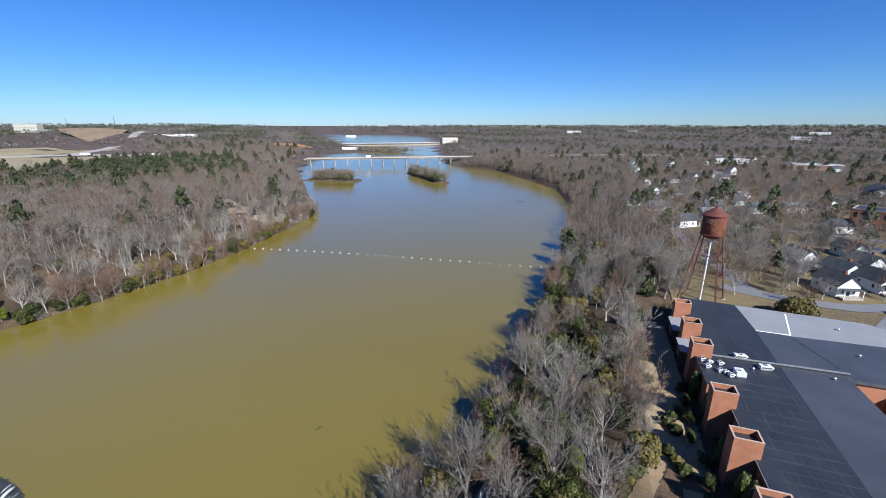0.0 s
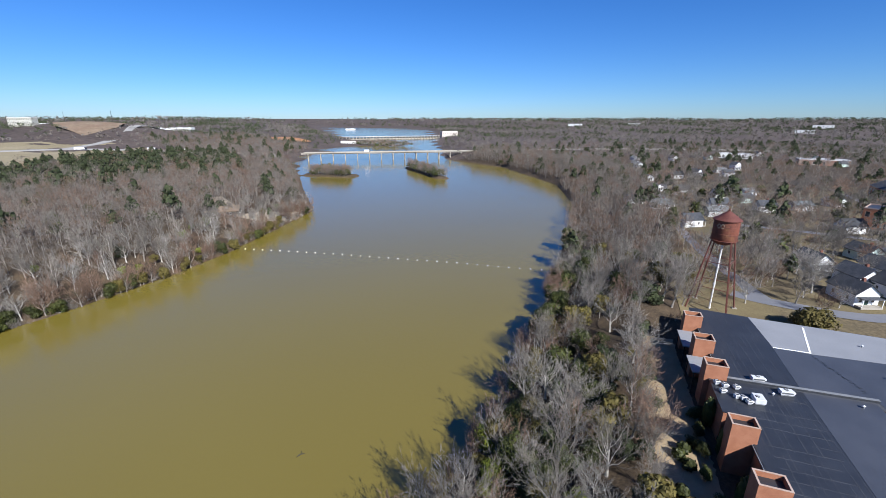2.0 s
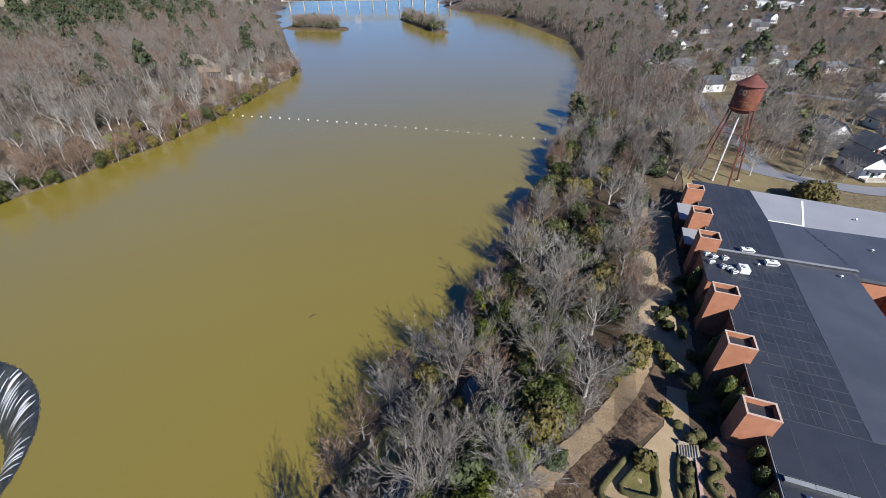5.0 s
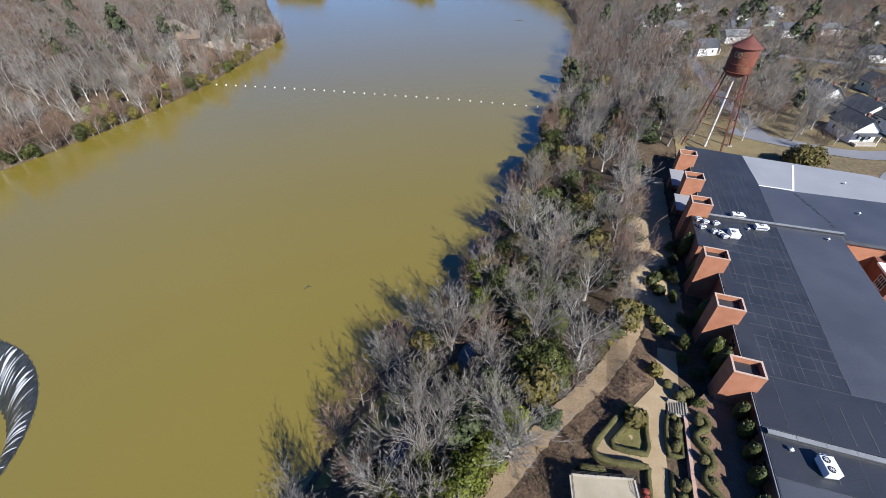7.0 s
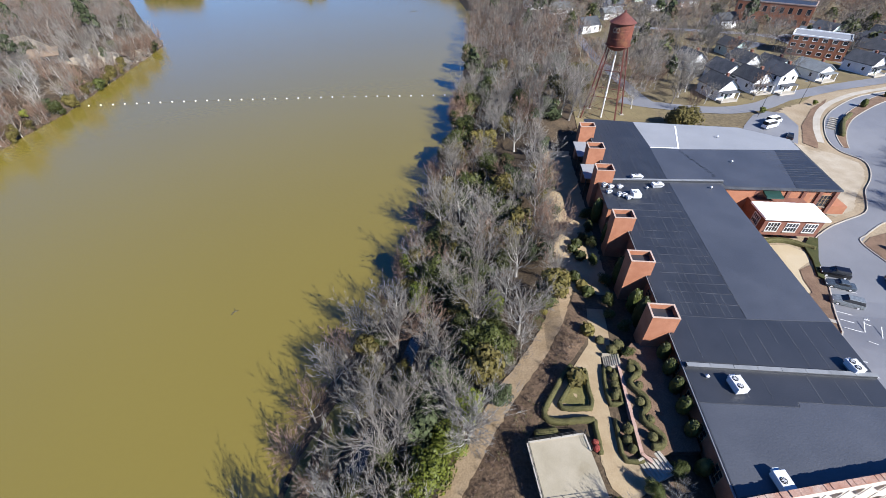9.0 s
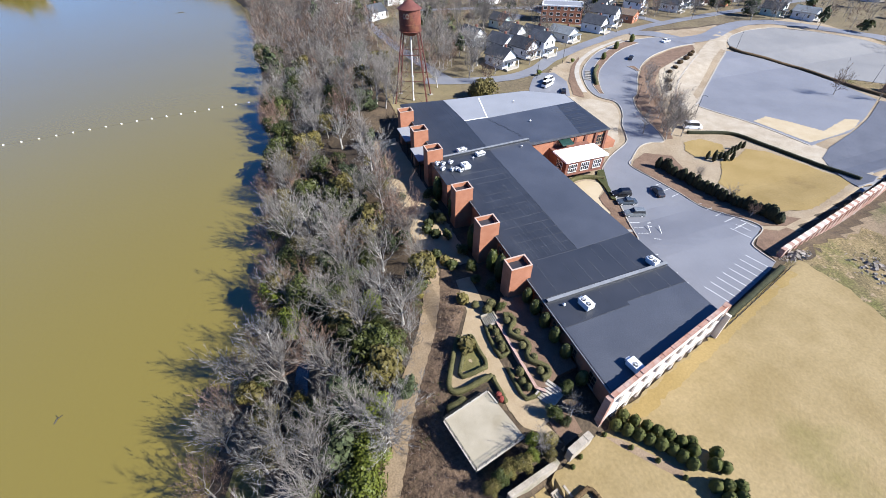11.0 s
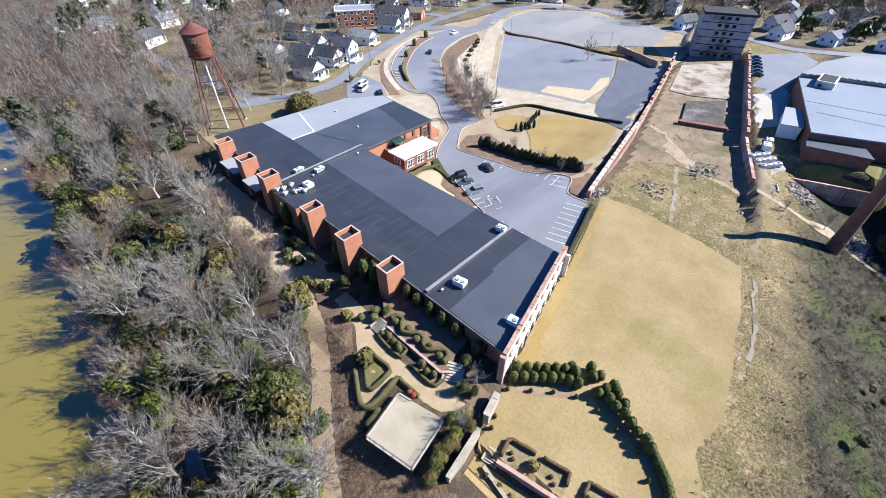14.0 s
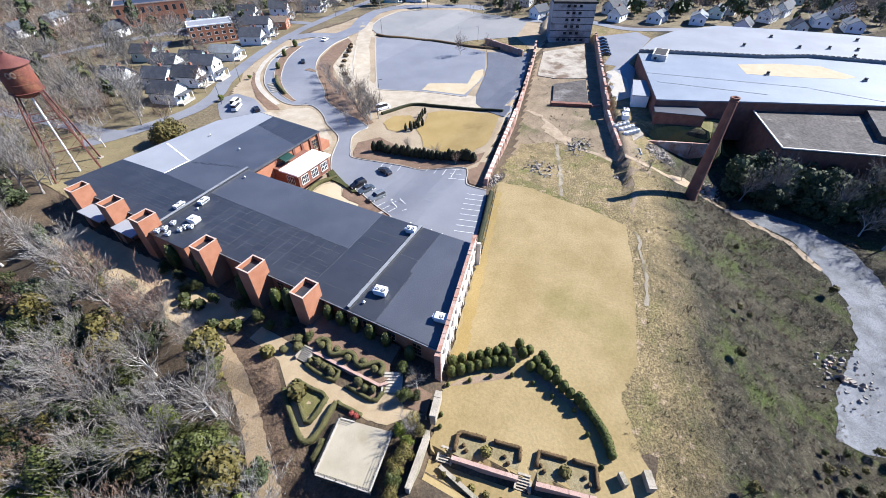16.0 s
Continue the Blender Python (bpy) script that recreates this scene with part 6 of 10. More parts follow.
steps("garden_steps", 18.9, 40.3, GZ + 0.05, -90, 1.8, 8, 0.15, 0.26, "light stone garden steps up to the terrace", "old_stone")
steps("garden_steps", 20.9, 25.0, GZ + 0.05, -62, 2.4, 7, 0.16, 0.4, "shaded stone steps beside the terrace wall", "concrete")
drape("garden_plaza", [(16.0, 26.5), (18.5, 26.0), (20.8, 25.8), (21.8, 23.8), (19.6, 22.2), (20.7, 19.2), (20.0, 18.5), (18.4, 21.4), (16.6, 22.9), (16.2, 24.2)], M["garden_sand"], 0.08, 2.0, label="worn sandy apron of the garden", category="paving")
drape("planting_bed", [(20.3, 18.9), (23.5, 19.7), (23.8, 25.1), (22.0, 23.6), (20.1, 22.3)], M["mulch"], 0.08, 2.0, label="brown mulch bed at the wall's foot", category="bed")


def terrace_slab():
    c = [(14.2, 28.9), (15.9, 21.5), (8.5, 19.9), (7.0, 27.1)]
    top = GZ + 0.75
    root = thing("terrace_deck", 0, 0, 0, 0, "pale concrete terrace deck with an iron railing", "terrace")
    bm = bmesh.new()
    prism(bm, c, top - 0.3, top)
    bmesh.ops.recalc_face_normals(bm, faces=bm.faces[:])
    part("deck", bm, M["deck"], root, "stained pale concrete slab")
    mx, my = sum(p[0] for p in c) / 4, sum(p[1] for p in c) / 4
    # inset base, much darker than the slab
    bm = bmesh.new()
    prism(bm, [(mx + (p[0] - mx) * 0.96, my + (p[1] - my) * 0.96) for p in c], 6.0, top - 0.302)
    bmesh.ops.recalc_face_normals(bm, faces=bm.faces[:])
    part("base_wall", bm, M["deck_base"], root, "dark stone base wall set in below the deck")
    for k in range(4):
        a, b = Vector((*c[k], top)), Vector((*c[(k + 1) % 4], top))
        if k == 0:
            b = a.lerp(b, 0.3)
        d = b - a
        n = max(1, int(d.length / 1.4))
        for j in range(n + 1):
            p = a.lerp(b, j / n)
            bm = bmesh.new()
            tube(bm, p, p + Vector((0, 0, 1.0)), 0.04, 0.04, 6)
            part("rail_post", bm, M["iron"], root)
        for z in (0.35, 0.65, 0.98):
            bm = bmesh.new()
            tube(bm, a + Vector((0, 0, z)), b + Vector((0, 0, z)), 0.025, 0.025, 5)
            part("rail", bm, M["iron"], root)
        m = Matrix.Translation(a) @ Matrix.Rotation(math.atan2(d.y, d.x), 4, "Z")
        part("kerb", boxes((0.1, -0.13, -0.05, d.length - 0.1, 0.13, 0.1)), M["concrete"], root).matrix_basis = m


terrace_slab()
stone_wall("garden_wall", [(23.6, 18.6), (19.9, 17.6)], 0.8, GZ - 0.6, 14.2, "mossy pale stone garden wall", "old_stone")
stone_wall("garden_wall", [(18.3, 17.4), (10.9, 16.1)], 0.5, 10.4, 13.4, "pale stone retaining wall of the lawn", "old_stone")
for x, y, w, hh, lf in ((16.6, 20.8, 1.9, 2.2, "privet"), (18.2, 19.9, 2.4, 3.0, "bright_leaf"), (17.8, 18.5, 1.9, 2.2, "bright_leaf"), (12.1, 18.7, 2.4, 2.6, "bright_leaf"), (14.1, 18.6, 2.6, 2.8, "bright_leaf"), (11.0, 18.3, 2.2, 2.4, "leaf"), (9.5, 17.7, 2.2, 2.2, "bright_leaf"), (15.7, 19.2, 2.0, 2.2, "privet"),
                        (24.5, 25.4, 2.2, 3.0, "leaf"), (20.9, 22.7, 2.3, 2.6, "leaf"), (21.9, 21.3, 1.6, 1.8, "leaf"), (20.3, 42.2, 1.6, 1.5, "hedge"), (21.4, 43.1, 1.7, 1.7, "hedge"), (19.0, 44.0, 1.3, 1.2, "hedge")):
    if lf == "hedge":
        shrub("garden_shrub", x, y, w, hh, "round", lf, "clipped round boxwood by the steps", "garden shrubs")
    else:
        plant(NEAR_GREEN[{"bright_leaf": 2, "privet": 1}.get(lf, 0)], x, y, w / 6.0, "leafy evergreen shrub by the garden wall", "garden shrubs", 0.2)
for x, y in ((15.5, 28.0), (15.5, 27.3)):
    shrub("red_shrub", x, y, 0.9, 0.9, "round", "red_leaf", "small dark red leafed shrub by the path")
hedge("mound_hedge", [(10.9, 29.6), (10.0, 29.1), (8.2, 28.9)], 1.1, 0.9, "low rounded hedge beside the deck")
# columnar evergreens along the river side of the mill
for x, y, hh in ((27.0, 41.2, 3.4), (27.0, 38.6, 3.2), (27.0, 35.7, 3.4), (27.0, 32.8, 3.3), (27.0, 29.8, 3.0), (27.1, 25.6, 3.2), (25.6, 48.2, 4.6), (25.3, 59.6, 4.8), (25.3, 70.2, 5.2), (24.8, 78.6, 4.2), (25.8, 51.8, 3.4)):
    shrub("columnar_evergreen", x, y, 1.8 if y < 47 else 2.3, hh if y < 47 else hh + 1.8, "egg", "leaf", "columnar dark green evergreen against the mill", "evergreens along the mill", UP if 29 < y < 43.7 else None)
for x, y, s in ((22.6, 41.6, 0.3), (23.2, 47.0, 0.34), (22.4, 53.4, 0.36), (22.8, 58.8, 0.4), (21.8, 64.4, 0.34), (22.2, 69.6, 0.42), (21.0, 71.4, 0.36), (22.6, 75.0, 0.4), (22.8, 79.6, 0.44), (21.6, 49.6, 0.3)):
    plant(NEAR_GREEN[0], x, y, s, "loose evergreen shrub at the tower's foot", "tower shrubs", 0.2)
for x, y, k in ((19.5, 55.9, "leaf"), (18.7, 57.6, "olive_leaf"), (19.8, 66.0, "leaf"), (18.5, 67.9, "leaf"), (17.4, 45.8, "olive_leaf"), (19.6, 69.8, "leaf"), (17.8, 60.0, "leaf")):
    shrub("bank_shrub", x, y, 1.9, 1.7, "wild", k, "loose evergreen shrub beside the gravel walk", "bank shrubs")
# hedge rows on the lawn
for pts in ([(30.0, 19.7), (31.0, 18.6), (32.1, 17.5), (33.0, 16.4), (33.9, 15.4), (34.8, 14.3), (35.9, 13.8), (35.3, 12.8)], [(28.4, 19.0), (29.3, 17.9), (30.3, 16.9), (31.3, 15.9), (32.2, 14.9), (33.1, 13.9), (33.6, 12.8), (34.1, 11.6)], [(37.8, 11.6), (36.6, 10.6), (37.6, 9.9)],
            [(34.8, 8.7), (36.0, 8.2), (37.4, 7.6), (36.4, 6.6), (35.1, 7.1), (34.6, 5.9), (35.7, 5.2), (34.4, 4.5), (33.7, 3.3), (33.2, 2.1), (32.9, 0.8), (32.2, -0.1)]):
    for x, y in pts:
        shrub("lawn_evergreen", x, y, random.uniform(1.4, 1.65), random.uniform(2.1, 2.6), "egg", "green_hedge", "rounded clipped evergreen in a lawn hedge row", "lawn evergreens")
for k in range(12):
    t = k / 11
    shrub("lawn_evergreen", 32.3 - 5.0 * t, -0.7 - 4.3 * t - 0.6 * math.sin(t * 3.1), 1.2, 1.5, "round", "green_hedge", "rounded clipped evergreen in a lawn hedge row", "lawn evergreens")
for x, y in ((26.5, 18.7), (28.7, 16.1), (30.8, 13.6), (32.5, 10.8), (32.7, 7.5), (32.0, 4.3), (31.3, 0.9), (28.7, -1.6), (25.3, -4.2), (21.9, 17.4), (20.3, 16.7)):
    shrub("small_evergreen", x, y, 0.75, 1.0, "cone", "green_hedge", "small pointed evergreen on the lawn", "small lawn evergreens")
for o, lb in (([(26.4, 18.7), (28.5, 17.4), (33.0, 11.8), (32.7, 10.4), (30.5, 12.9), (27.6, 16.8)], "mulch strip along the hedge row"), ([(34.1, 8.7), (33.1, 6.4), (32.1, 2.2), (29.7, -1.3), (29.1, -2.3), (31.9, 0.0), (33.5, 3.5), (34.7, 6.9)], "curved mulch strip under the hedge row")):
    drape("mulch_strip", o, M["dirt_brown"], 0.1, 2.0, label=lb + " on the lawn", category="bed")
# sunken flower beds
for bed, ha, hb, wall in (([(20.9, 14.0), (22.8, 5.8), (19.0, 4.9), (17.4, 13.2)], [(18.3, 13.5), (20.5, 14.0), (21.0, 13.6), (21.7, 10.3)], [(21.9, 9.3), (22.7, 5.8), (21.1, 5.4)], [(17.3, 13.4), (19.0, 4.8)]),
                          ([(23.4, 3.6), (25.1, -3.5), (21.5, -4.4), (19.5, 2.5)], [(21.5, 3.2), (23.4, 3.5), (24.2, 0.0)], [(24.4, -0.7), (25.0, -3.5), (22.4, -4.4)], [(19.4, 2.6), (21.2, -4.5)])):
    drape("flower_bed", bed, M["bed_soil"], 0.1, 2.0, label="dormant flower bed framed by clipped hedges", category="bed")
    hedge("bed_hedge", ha, 0.55, 0.75, "clipped russet hedge framing a flower bed", straight=True, leaf="russet_hedge")
    hedge("bed_hedge", hb, 0.55, 0.75, "clipped russet hedge framing a flower bed", straight=True, leaf="russet_hedge")
    stone_wall("bed_wall", wall, 0.4, 10.0, 11.65, "low pinkish wall below a flower bed", "pink_wall")
    cx, cy = sum(p[0] for p in bed) / 4, sum(p[1] for p in bed) / 4
    for dx, dy in ((-1.2, 2.6), (-0.6, 3.2), (0.9, -2.2), (0.2, -2.9)):
        shrub("bed_bush", cx + dx * 0.8, cy + dy, 0.55, 0.6, "round", "russet_hedge", "small round bush in a flower bed", "bed bushes")
    shrub("bed_bush", cx + 0.1, cy + 0.2, 1.4, 1.1, "wild", "olive_leaf", "loose brown-green shrub in a flower bed", "bed bushes")
steps("lawn_steps", 16.7, 14.2, 10.3, -78, 1.6, 6, 0.18, 0.3, "light stone steps up to the lawn", "old_stone")
steps("lawn_steps", 18.3, 3.9, 10.3, -78, 1.6, 6, 0.18, 0.3, "light stone steps between the flower beds", "old_stone")
stone_wall("low_lawn_wall", [(15.9, 14.4), (13.7, 4.0)], 0.4, 9.8, 10.8, "low pale wall beside a planted strip", "old_stone")
stone_wall("gate_pier", [(25.4, -6.3), (24.2, -7.3)], 0.5, 10, 12.4, "pale stone pier at the lawn's edge", "old_stone")
stone_wall("gate_pier", [(27.2, -9.2), (25.2, -10.2)], 0.8, 10, 12.4, "broad pale stone pier at the lawn's edge", "old_stone")
for k in range(5):
    shrub("strip_bush", 15.4 + 0.1 * k, 13.4 - 1.9 * k, 0.8, 0.7, "wild", "olive_leaf", "small brown shrub along a low wall", "strip bushes")

plant(BARE[0], 17.0, 20.2, 0.34, "small leafless tree beside the concrete deck")
plant(BARE[1], 23.2, 22.0, 0.3, "small pale leafless tree by the arcade wall")
# ---- roads, car parks and greens ----
def kerb(pts, label="pale concrete kerb", w=0.22, n=5):
    line = spline(pts, n)
    a, b = offset_line(line, -w / 2, w / 2)
    bm = bmesh.new()
    rows = []
    for p, q in zip(a, b):
        g = h(*p)
        rows.append([bm.verts.new(v) for v in ((*p, g - 0.1), (*p, g + 0.24), (*q, g + 0.24), (*q, g - 0.1))])
    for r, s in zip(rows, rows[1:]):
        for k in range(3):
            bm.faces.new((r[k], r[k + 1], s[k + 1], s[k]))
    bm.faces.new(rows[0][::-1])
    bm.faces.new(rows[-1])
    bmesh.ops.recalc_face_normals(bm, faces=bm.faces[:])
    return tagged(part("kerb", bm, M["concrete"]), label, "kerb", kind="structure")


W_EDGE = [(58, 49), (59.7, 51.4), (65.4, 64), (66.8, 70), (70.5, 77.5), (73.4, 80.5), (77.6, 83.6), (81.6, 85.8), (87.6, 89.2), (90.7, 93.5), (93.9, 99.1), (98.6, 104.7), (102.1, 110.4), (103.4, 115.4), (100.6, 120.2), (99.9, 125.1), (101.7, 131.4), (106.2, 139.1), (113.5, 147), (124.7, 155.7), (135.3, 161), (145, 164.2), (153.7, 165.6), (163, 164.5), (172, 161)]
E_EDGE = [(174, 151.6), (163.8, 151.1), (154.5, 148.6), (144.2, 144.8), (135.7, 139.6), (129.1, 134.1), (123.4, 128), (119.6, 123), (115.3, 118.2), (111.8, 115.6), (108, 110.2), (104.4, 102.5), (102, 94.2), (99.4, 87.4), (97.4, 85.4), (94, 86.3), (89.6, 85.6), (84.6, 82.2), (82.4, 80.4), (79.6, 77.6), (81, 69), (82.2, 61.5), (82.3, 55.8), (83.8, 50.5), (85.8, 44.2), (80.3, 41.5), (78.6, 40), (78.6, 35.2), (76, 34.1), (60.7, 29.6), (53.5, 27.8), (52.4, 30)]
drape("car_park", W_EDGE[:6] + [(p[0], p[1]) for p in spline(W_EDGE[6:], 3)] + [(p[0], p[1]) for p in spline(E_EDGE[:19], 3)] + E_EDGE[19:] + [(52.2, 44)], M["asphalt"], 0.08, 4.0, label="grey asphalt drive and car park by the mill", category="road")
kerb(W_EDGE[1:7])
kerb(W_EDGE[6:])
kerb(E_EDGE[:19])
kerb(E_EDGE[18:24])
kerb(E_EDGE[23:28])
kerb([(57.6, 48.8), (59.7, 51.4)])
# court between mill and drive
drape("sand_court", [(52.2, 67), (57.4, 72.6), (60, 75.4), (64, 75.6), (66.4, 73.6), (65.6, 70.6), (62.2, 68), (61.4, 65), (61.2, 62), (59.6, 60.4), (57.4, 61), (52.2, 64)], M["sand"], 0.1, 2.0, label="pale sand court beside the mill", category="court")
drape("mulch_bed", [(52.2, 63.8), (57.2, 60.8), (59.6, 60.2), (61.4, 61.8), (61.6, 65), (62.4, 67.8), (65.2, 69.6), (65.3, 64.2), (60, 52.4), (57.5, 49.5), (52.2, 46)], M["mulch"], 0.09, 2.0, label="reddish mulch bed beside the court", category="bed")
strip("court_walk", [(52.2, 58.4), (56.2, 56.4), (60.8, 54)], -0.5, 0.5, M["concrete"], 0.14, label="short concrete walk to the car park", category="path")
hedge("court_hedge", [(57.4, 75.4), (60.5, 76.6), (64, 76.8), (67, 75.4), (68.6, 74.4)], 1.0, 0.9, "clipped hedge curving round the sand court")
drape("ivy_bank", [(66.9, 75.2), (69.6, 78.4), (71.2, 78), (67.4, 71), (65.4, 65.2), (64.6, 66), (66.3, 71)], M["ivy"], 0.45, 2.0, depth=0.5, label="dark green groundcover bank beside the drive", category="groundcover")
drape("gravel_court", [(70, 79), (73, 80.8), (78, 88), (80.5, 94), (77, 94), (74, 88), (70, 83)], M["dirt"], 0.1, 2.0, label="bare tan ground beside the wing", category="soil")
drape("front_court", [(94.2, 121), (98.5, 118.5), (101.4, 114), (100.6, 110.1), (96.8, 104), (90.3, 96.6), (86, 90.4), (80, 87), (78, 88.4), (80.5, 94), (79, 101), (79, 109), (84, 112), (90, 124)], M["dirt"], 0.1, 2.0, wob=0.3, label="pale bare court between mill and drive", category="court")
drape("service_yard", [(79, 110), (84, 113), (91.1, 124.1), (95.1, 132.9), (95.3, 142), (89.8, 143.2), (85, 140), (79, 132), (72, 118), (69, 116.4)], M["asphalt"], 0.09, 3.0, label="small asphalt yard behind the mill", category="road")
strip("sidewalk", [(146, 166.6), (134.2, 162.7), (123.1, 157), (112, 149), (104.6, 140.4), (99.6, 131.4), (97.6, 124.4)], -1.0, 0.8, M["concrete"], 0.14, cell=2.0, label="pale sidewalk along the curving drive", category="path")
drape("mulch_verge", [(115.1, 154.6), (105.7, 146), (96, 133), (92.4, 124), (95.2, 121.4), (97, 125), (99.0, 131.5), (104, 140.8), (111.4, 149.6)], M["mulch"], 0.12, 2.0, wob=0.3, label="brown mulched verge beside the sidewalk", category="bed")


def median(west, east, label):
    """A kerbed bed between two lines."""
    a, b = [[(p[0], p[1]) for p in spline(q, 3)] for q in (west, east)]
    drape("planted_median", a + b[::-1], M["mulch"], 0.2, 2.0, depth=0.25, label=label, category="median")
    kerb(west)
    kerb(east)


median([(148.6, 164.4), (140.5, 162), (130.3, 156), (121.9, 149.4), (114.4, 142.7), (106.9, 134.4), (103.4, 128.2), (102.4, 122.4)], [(150.4, 160.6), (140.3, 157), (131.1, 152.2), (121.5, 145.2), (114.1, 138.8), (108.3, 131.8), (105.2, 126), (103.8, 122)], "kerbed mulch median with small hedges")
median([(126.8, 138.4), (127, 133.2)], [(129.4, 137.6), (128.4, 133)], "short kerbed island in the drive")
for x, y, w, hh in ((148, 162.6, 2.2, 3.4), (135.2, 157, 2.0, 3.2), (122.2, 148, 1.9, 2.8)):
    shrub("median_evergreen", x, y, w, hh, "egg", "green_hedge", "rounded evergreen on the median", "median shrubs")
hedge("median_hedge", [(114.2, 141), (110.2, 137), (107.2, 132.8), (104.6, 127.6)], 1.2, 1.3, "dark clipped hedge on the median")
for k in range(6):
    part_x, part_y = 108.2 - 0.95 * k, 138.4 - 1.35 * k
    st = thing("stepped_kerb_block", part_x, part_y, h(part_x, part_y) + 0.08, 58, "pale stone block beside the median", "block", "median blocks")
    part("block", boxes((-0.25, -1.1, 0, 0.25, 1.1, 0.35)), M["concrete"], st)
drape("berm", [(172, 151), (168.6, 145.8), (153.3, 139.2), (137.7, 132.1), (130, 125.8), (123.3, 115.6), (115, 104), (107.3, 93.6), (101.8, 85.9), (99.8, 86.6), (102.3, 94), (104.8, 102.3), (108.3, 109.8), (112, 115.2), (115.6, 117.9), (119.9, 122.6), (123.7, 127.6), (132, 136), (142.7, 143), (158.7, 149)], M["mulch"], 0.14, 3.0, label="mulched bank between drive and dirt road", category="bank")
drape("planted_terrace", [(168.4, 145.6), (163.5, 139.8), (150.1, 131), (138.1, 122.8), (126.6, 111.8), (124.4, 113.7), (131, 124.7), (136.3, 131), (153.3, 139)], M["dirt"], 0.16, 3.0, wob=0.4, label="tan planted terrace above the drive", category="bank")
random.seed(32)
for x, y in ((164, 142.6), (160, 140), (155, 137), (149, 134), (144, 131), (139, 128.6), (134, 123), (130, 118.6), (128.4, 116.8)):
    shrub("terrace_shrub", x, y, random.uniform(1.4, 2.2), random.uniform(1.0, 1.6), "wild", "russet_hedge", "rounded brown shrub on a tan terrace", "terrace shrubs")
kerb([(163.9, 139.6), (150.4, 130.8), (138.3, 122.4), (127, 111.4), (122.4, 102)], "pale low wall along the dirt road", 0.5)
drape("dirt_road", [(202, 163), (192, 158.4), (171.1, 145), (150.5, 130.8), (136.2, 120.4), (126.7, 111), (119, 100), (109, 89), (112, 86.6), (121.6, 82.9), (126, 67.2), (128, 57), (127, 49.6), (134, 51), (139, 60), (135.7, 83), (129.4, 101), (136.1, 107.6), (158.3, 124.2), (182, 141), (189, 148.4), (204, 157)], M["dirt"], 0.12, 3.0, wob=0.3, label="wide pale dirt road between car parks", category="road")
drape("grass_strip", [(180, 142.6), (166, 133.6), (158, 127.6), (134, 110.6), (131.6, 106.8), (136, 108.6), (158, 124.9), (180, 140.2)], M["bare_ground"], 0.15, 3.0, wob=0.4, label="brown grass strip beside the car park", category="grass")
drape("old_car_park", [(180.3, 139.9), (158, 124.7), (130.2, 104.8), (127.6, 101.2), (133.6, 84.9), (136.4, 68.5), (145.3, 70), (155.6, 70.4), (171.4, 76), (191, 84.4), (194, 101), (194.6, 118.1), (189.4, 128.5)], M["asphalt"], 0.17, 6.0, depth=0.1, label="wide empty pale grey car park", category="road")
kerb([(178, 138.2), (158, 124.5), (131.4, 105.4), (127.8, 101.2), (133.4, 84.9), (136, 69)], "tan kerb wall round the car park", 0.45)
drape("upper_car_park", [(190.1, 148.4), (196, 153), (201.7, 156), (213.8, 159.1), (230.6, 158.5), (245, 147), (262, 122), (262, 100), (253, 86), (222, 81), (205, 99), (198, 104), (196.7, 119.1), (186.5, 133.2), (185.1, 141.9)], M["old_asphalt"], 0.16, 6.0, label="weathered pale grey upper car park", category="road")
kerb([(190.1, 148.4), (196, 153), (201.7, 156), (213.8, 159.1), (230.6, 158.5), (245, 147), (262, 122)], "white kerb of the upper car park", 0.4)
strip("street", [(158, 176), (166, 170), (172, 158)], -4.2, 4.2, M["asphalt"], 0.155, cell=4.0, label="grey asphalt street between houses", category="road")
strip("street", [(170, 157), (188, 158), (206, 165.5), (226, 170), (243, 163), (260, 142), (274, 122)], -4.0, 4.0, M["asphalt"], 0.135, cell=4.0, label="grey asphalt street above the car parks", category="road")
drape("dark_car_park", [(160.2, 71.4), (171.5, 75.2), (191, 83.6), (198, 65), (167.7, 56.8), (134.9, 49), (121.4, 46), (123.4, 50.7), (127.6, 56.6), (132, 62.4), (140, 66), (155.2, 70)], M["new_asphalt"], 0.19, 4.0, depth=0.12, label="dark resealed strip of car park", category="road")
drape("bare_patch", [(141.8, 87.7), (145.4, 81.5), (148.8, 73.8), (163.8, 77.5), (167.6, 75.3), (160, 72), (150, 70.6), (143.3, 70.2), (137.6, 70), (135.2, 84.3), (134.6, 86.6)], M["sand"], 0.2, 3.0, wob=0.3, label="bare tan soil where paving is gone", category="soil")
hedge("verge_hedge", [(184.6, 142), (184.6, 134.6), (191, 126), (195.4, 117), (195.4, 104), (195.4, 93), (197.5, 80)], 1.6, 0.9, "low brown scrub strip between car parks", leaf="russet_hedge")
drape("hill_verge", [(198, 103.6), (205, 98.6), (221.5, 80.6), (206, 68), (200, 67), (196.5, 88)], M["rough_grass"], 0.1, 4.0, label="rough grass slope above the ruin", category="grass")
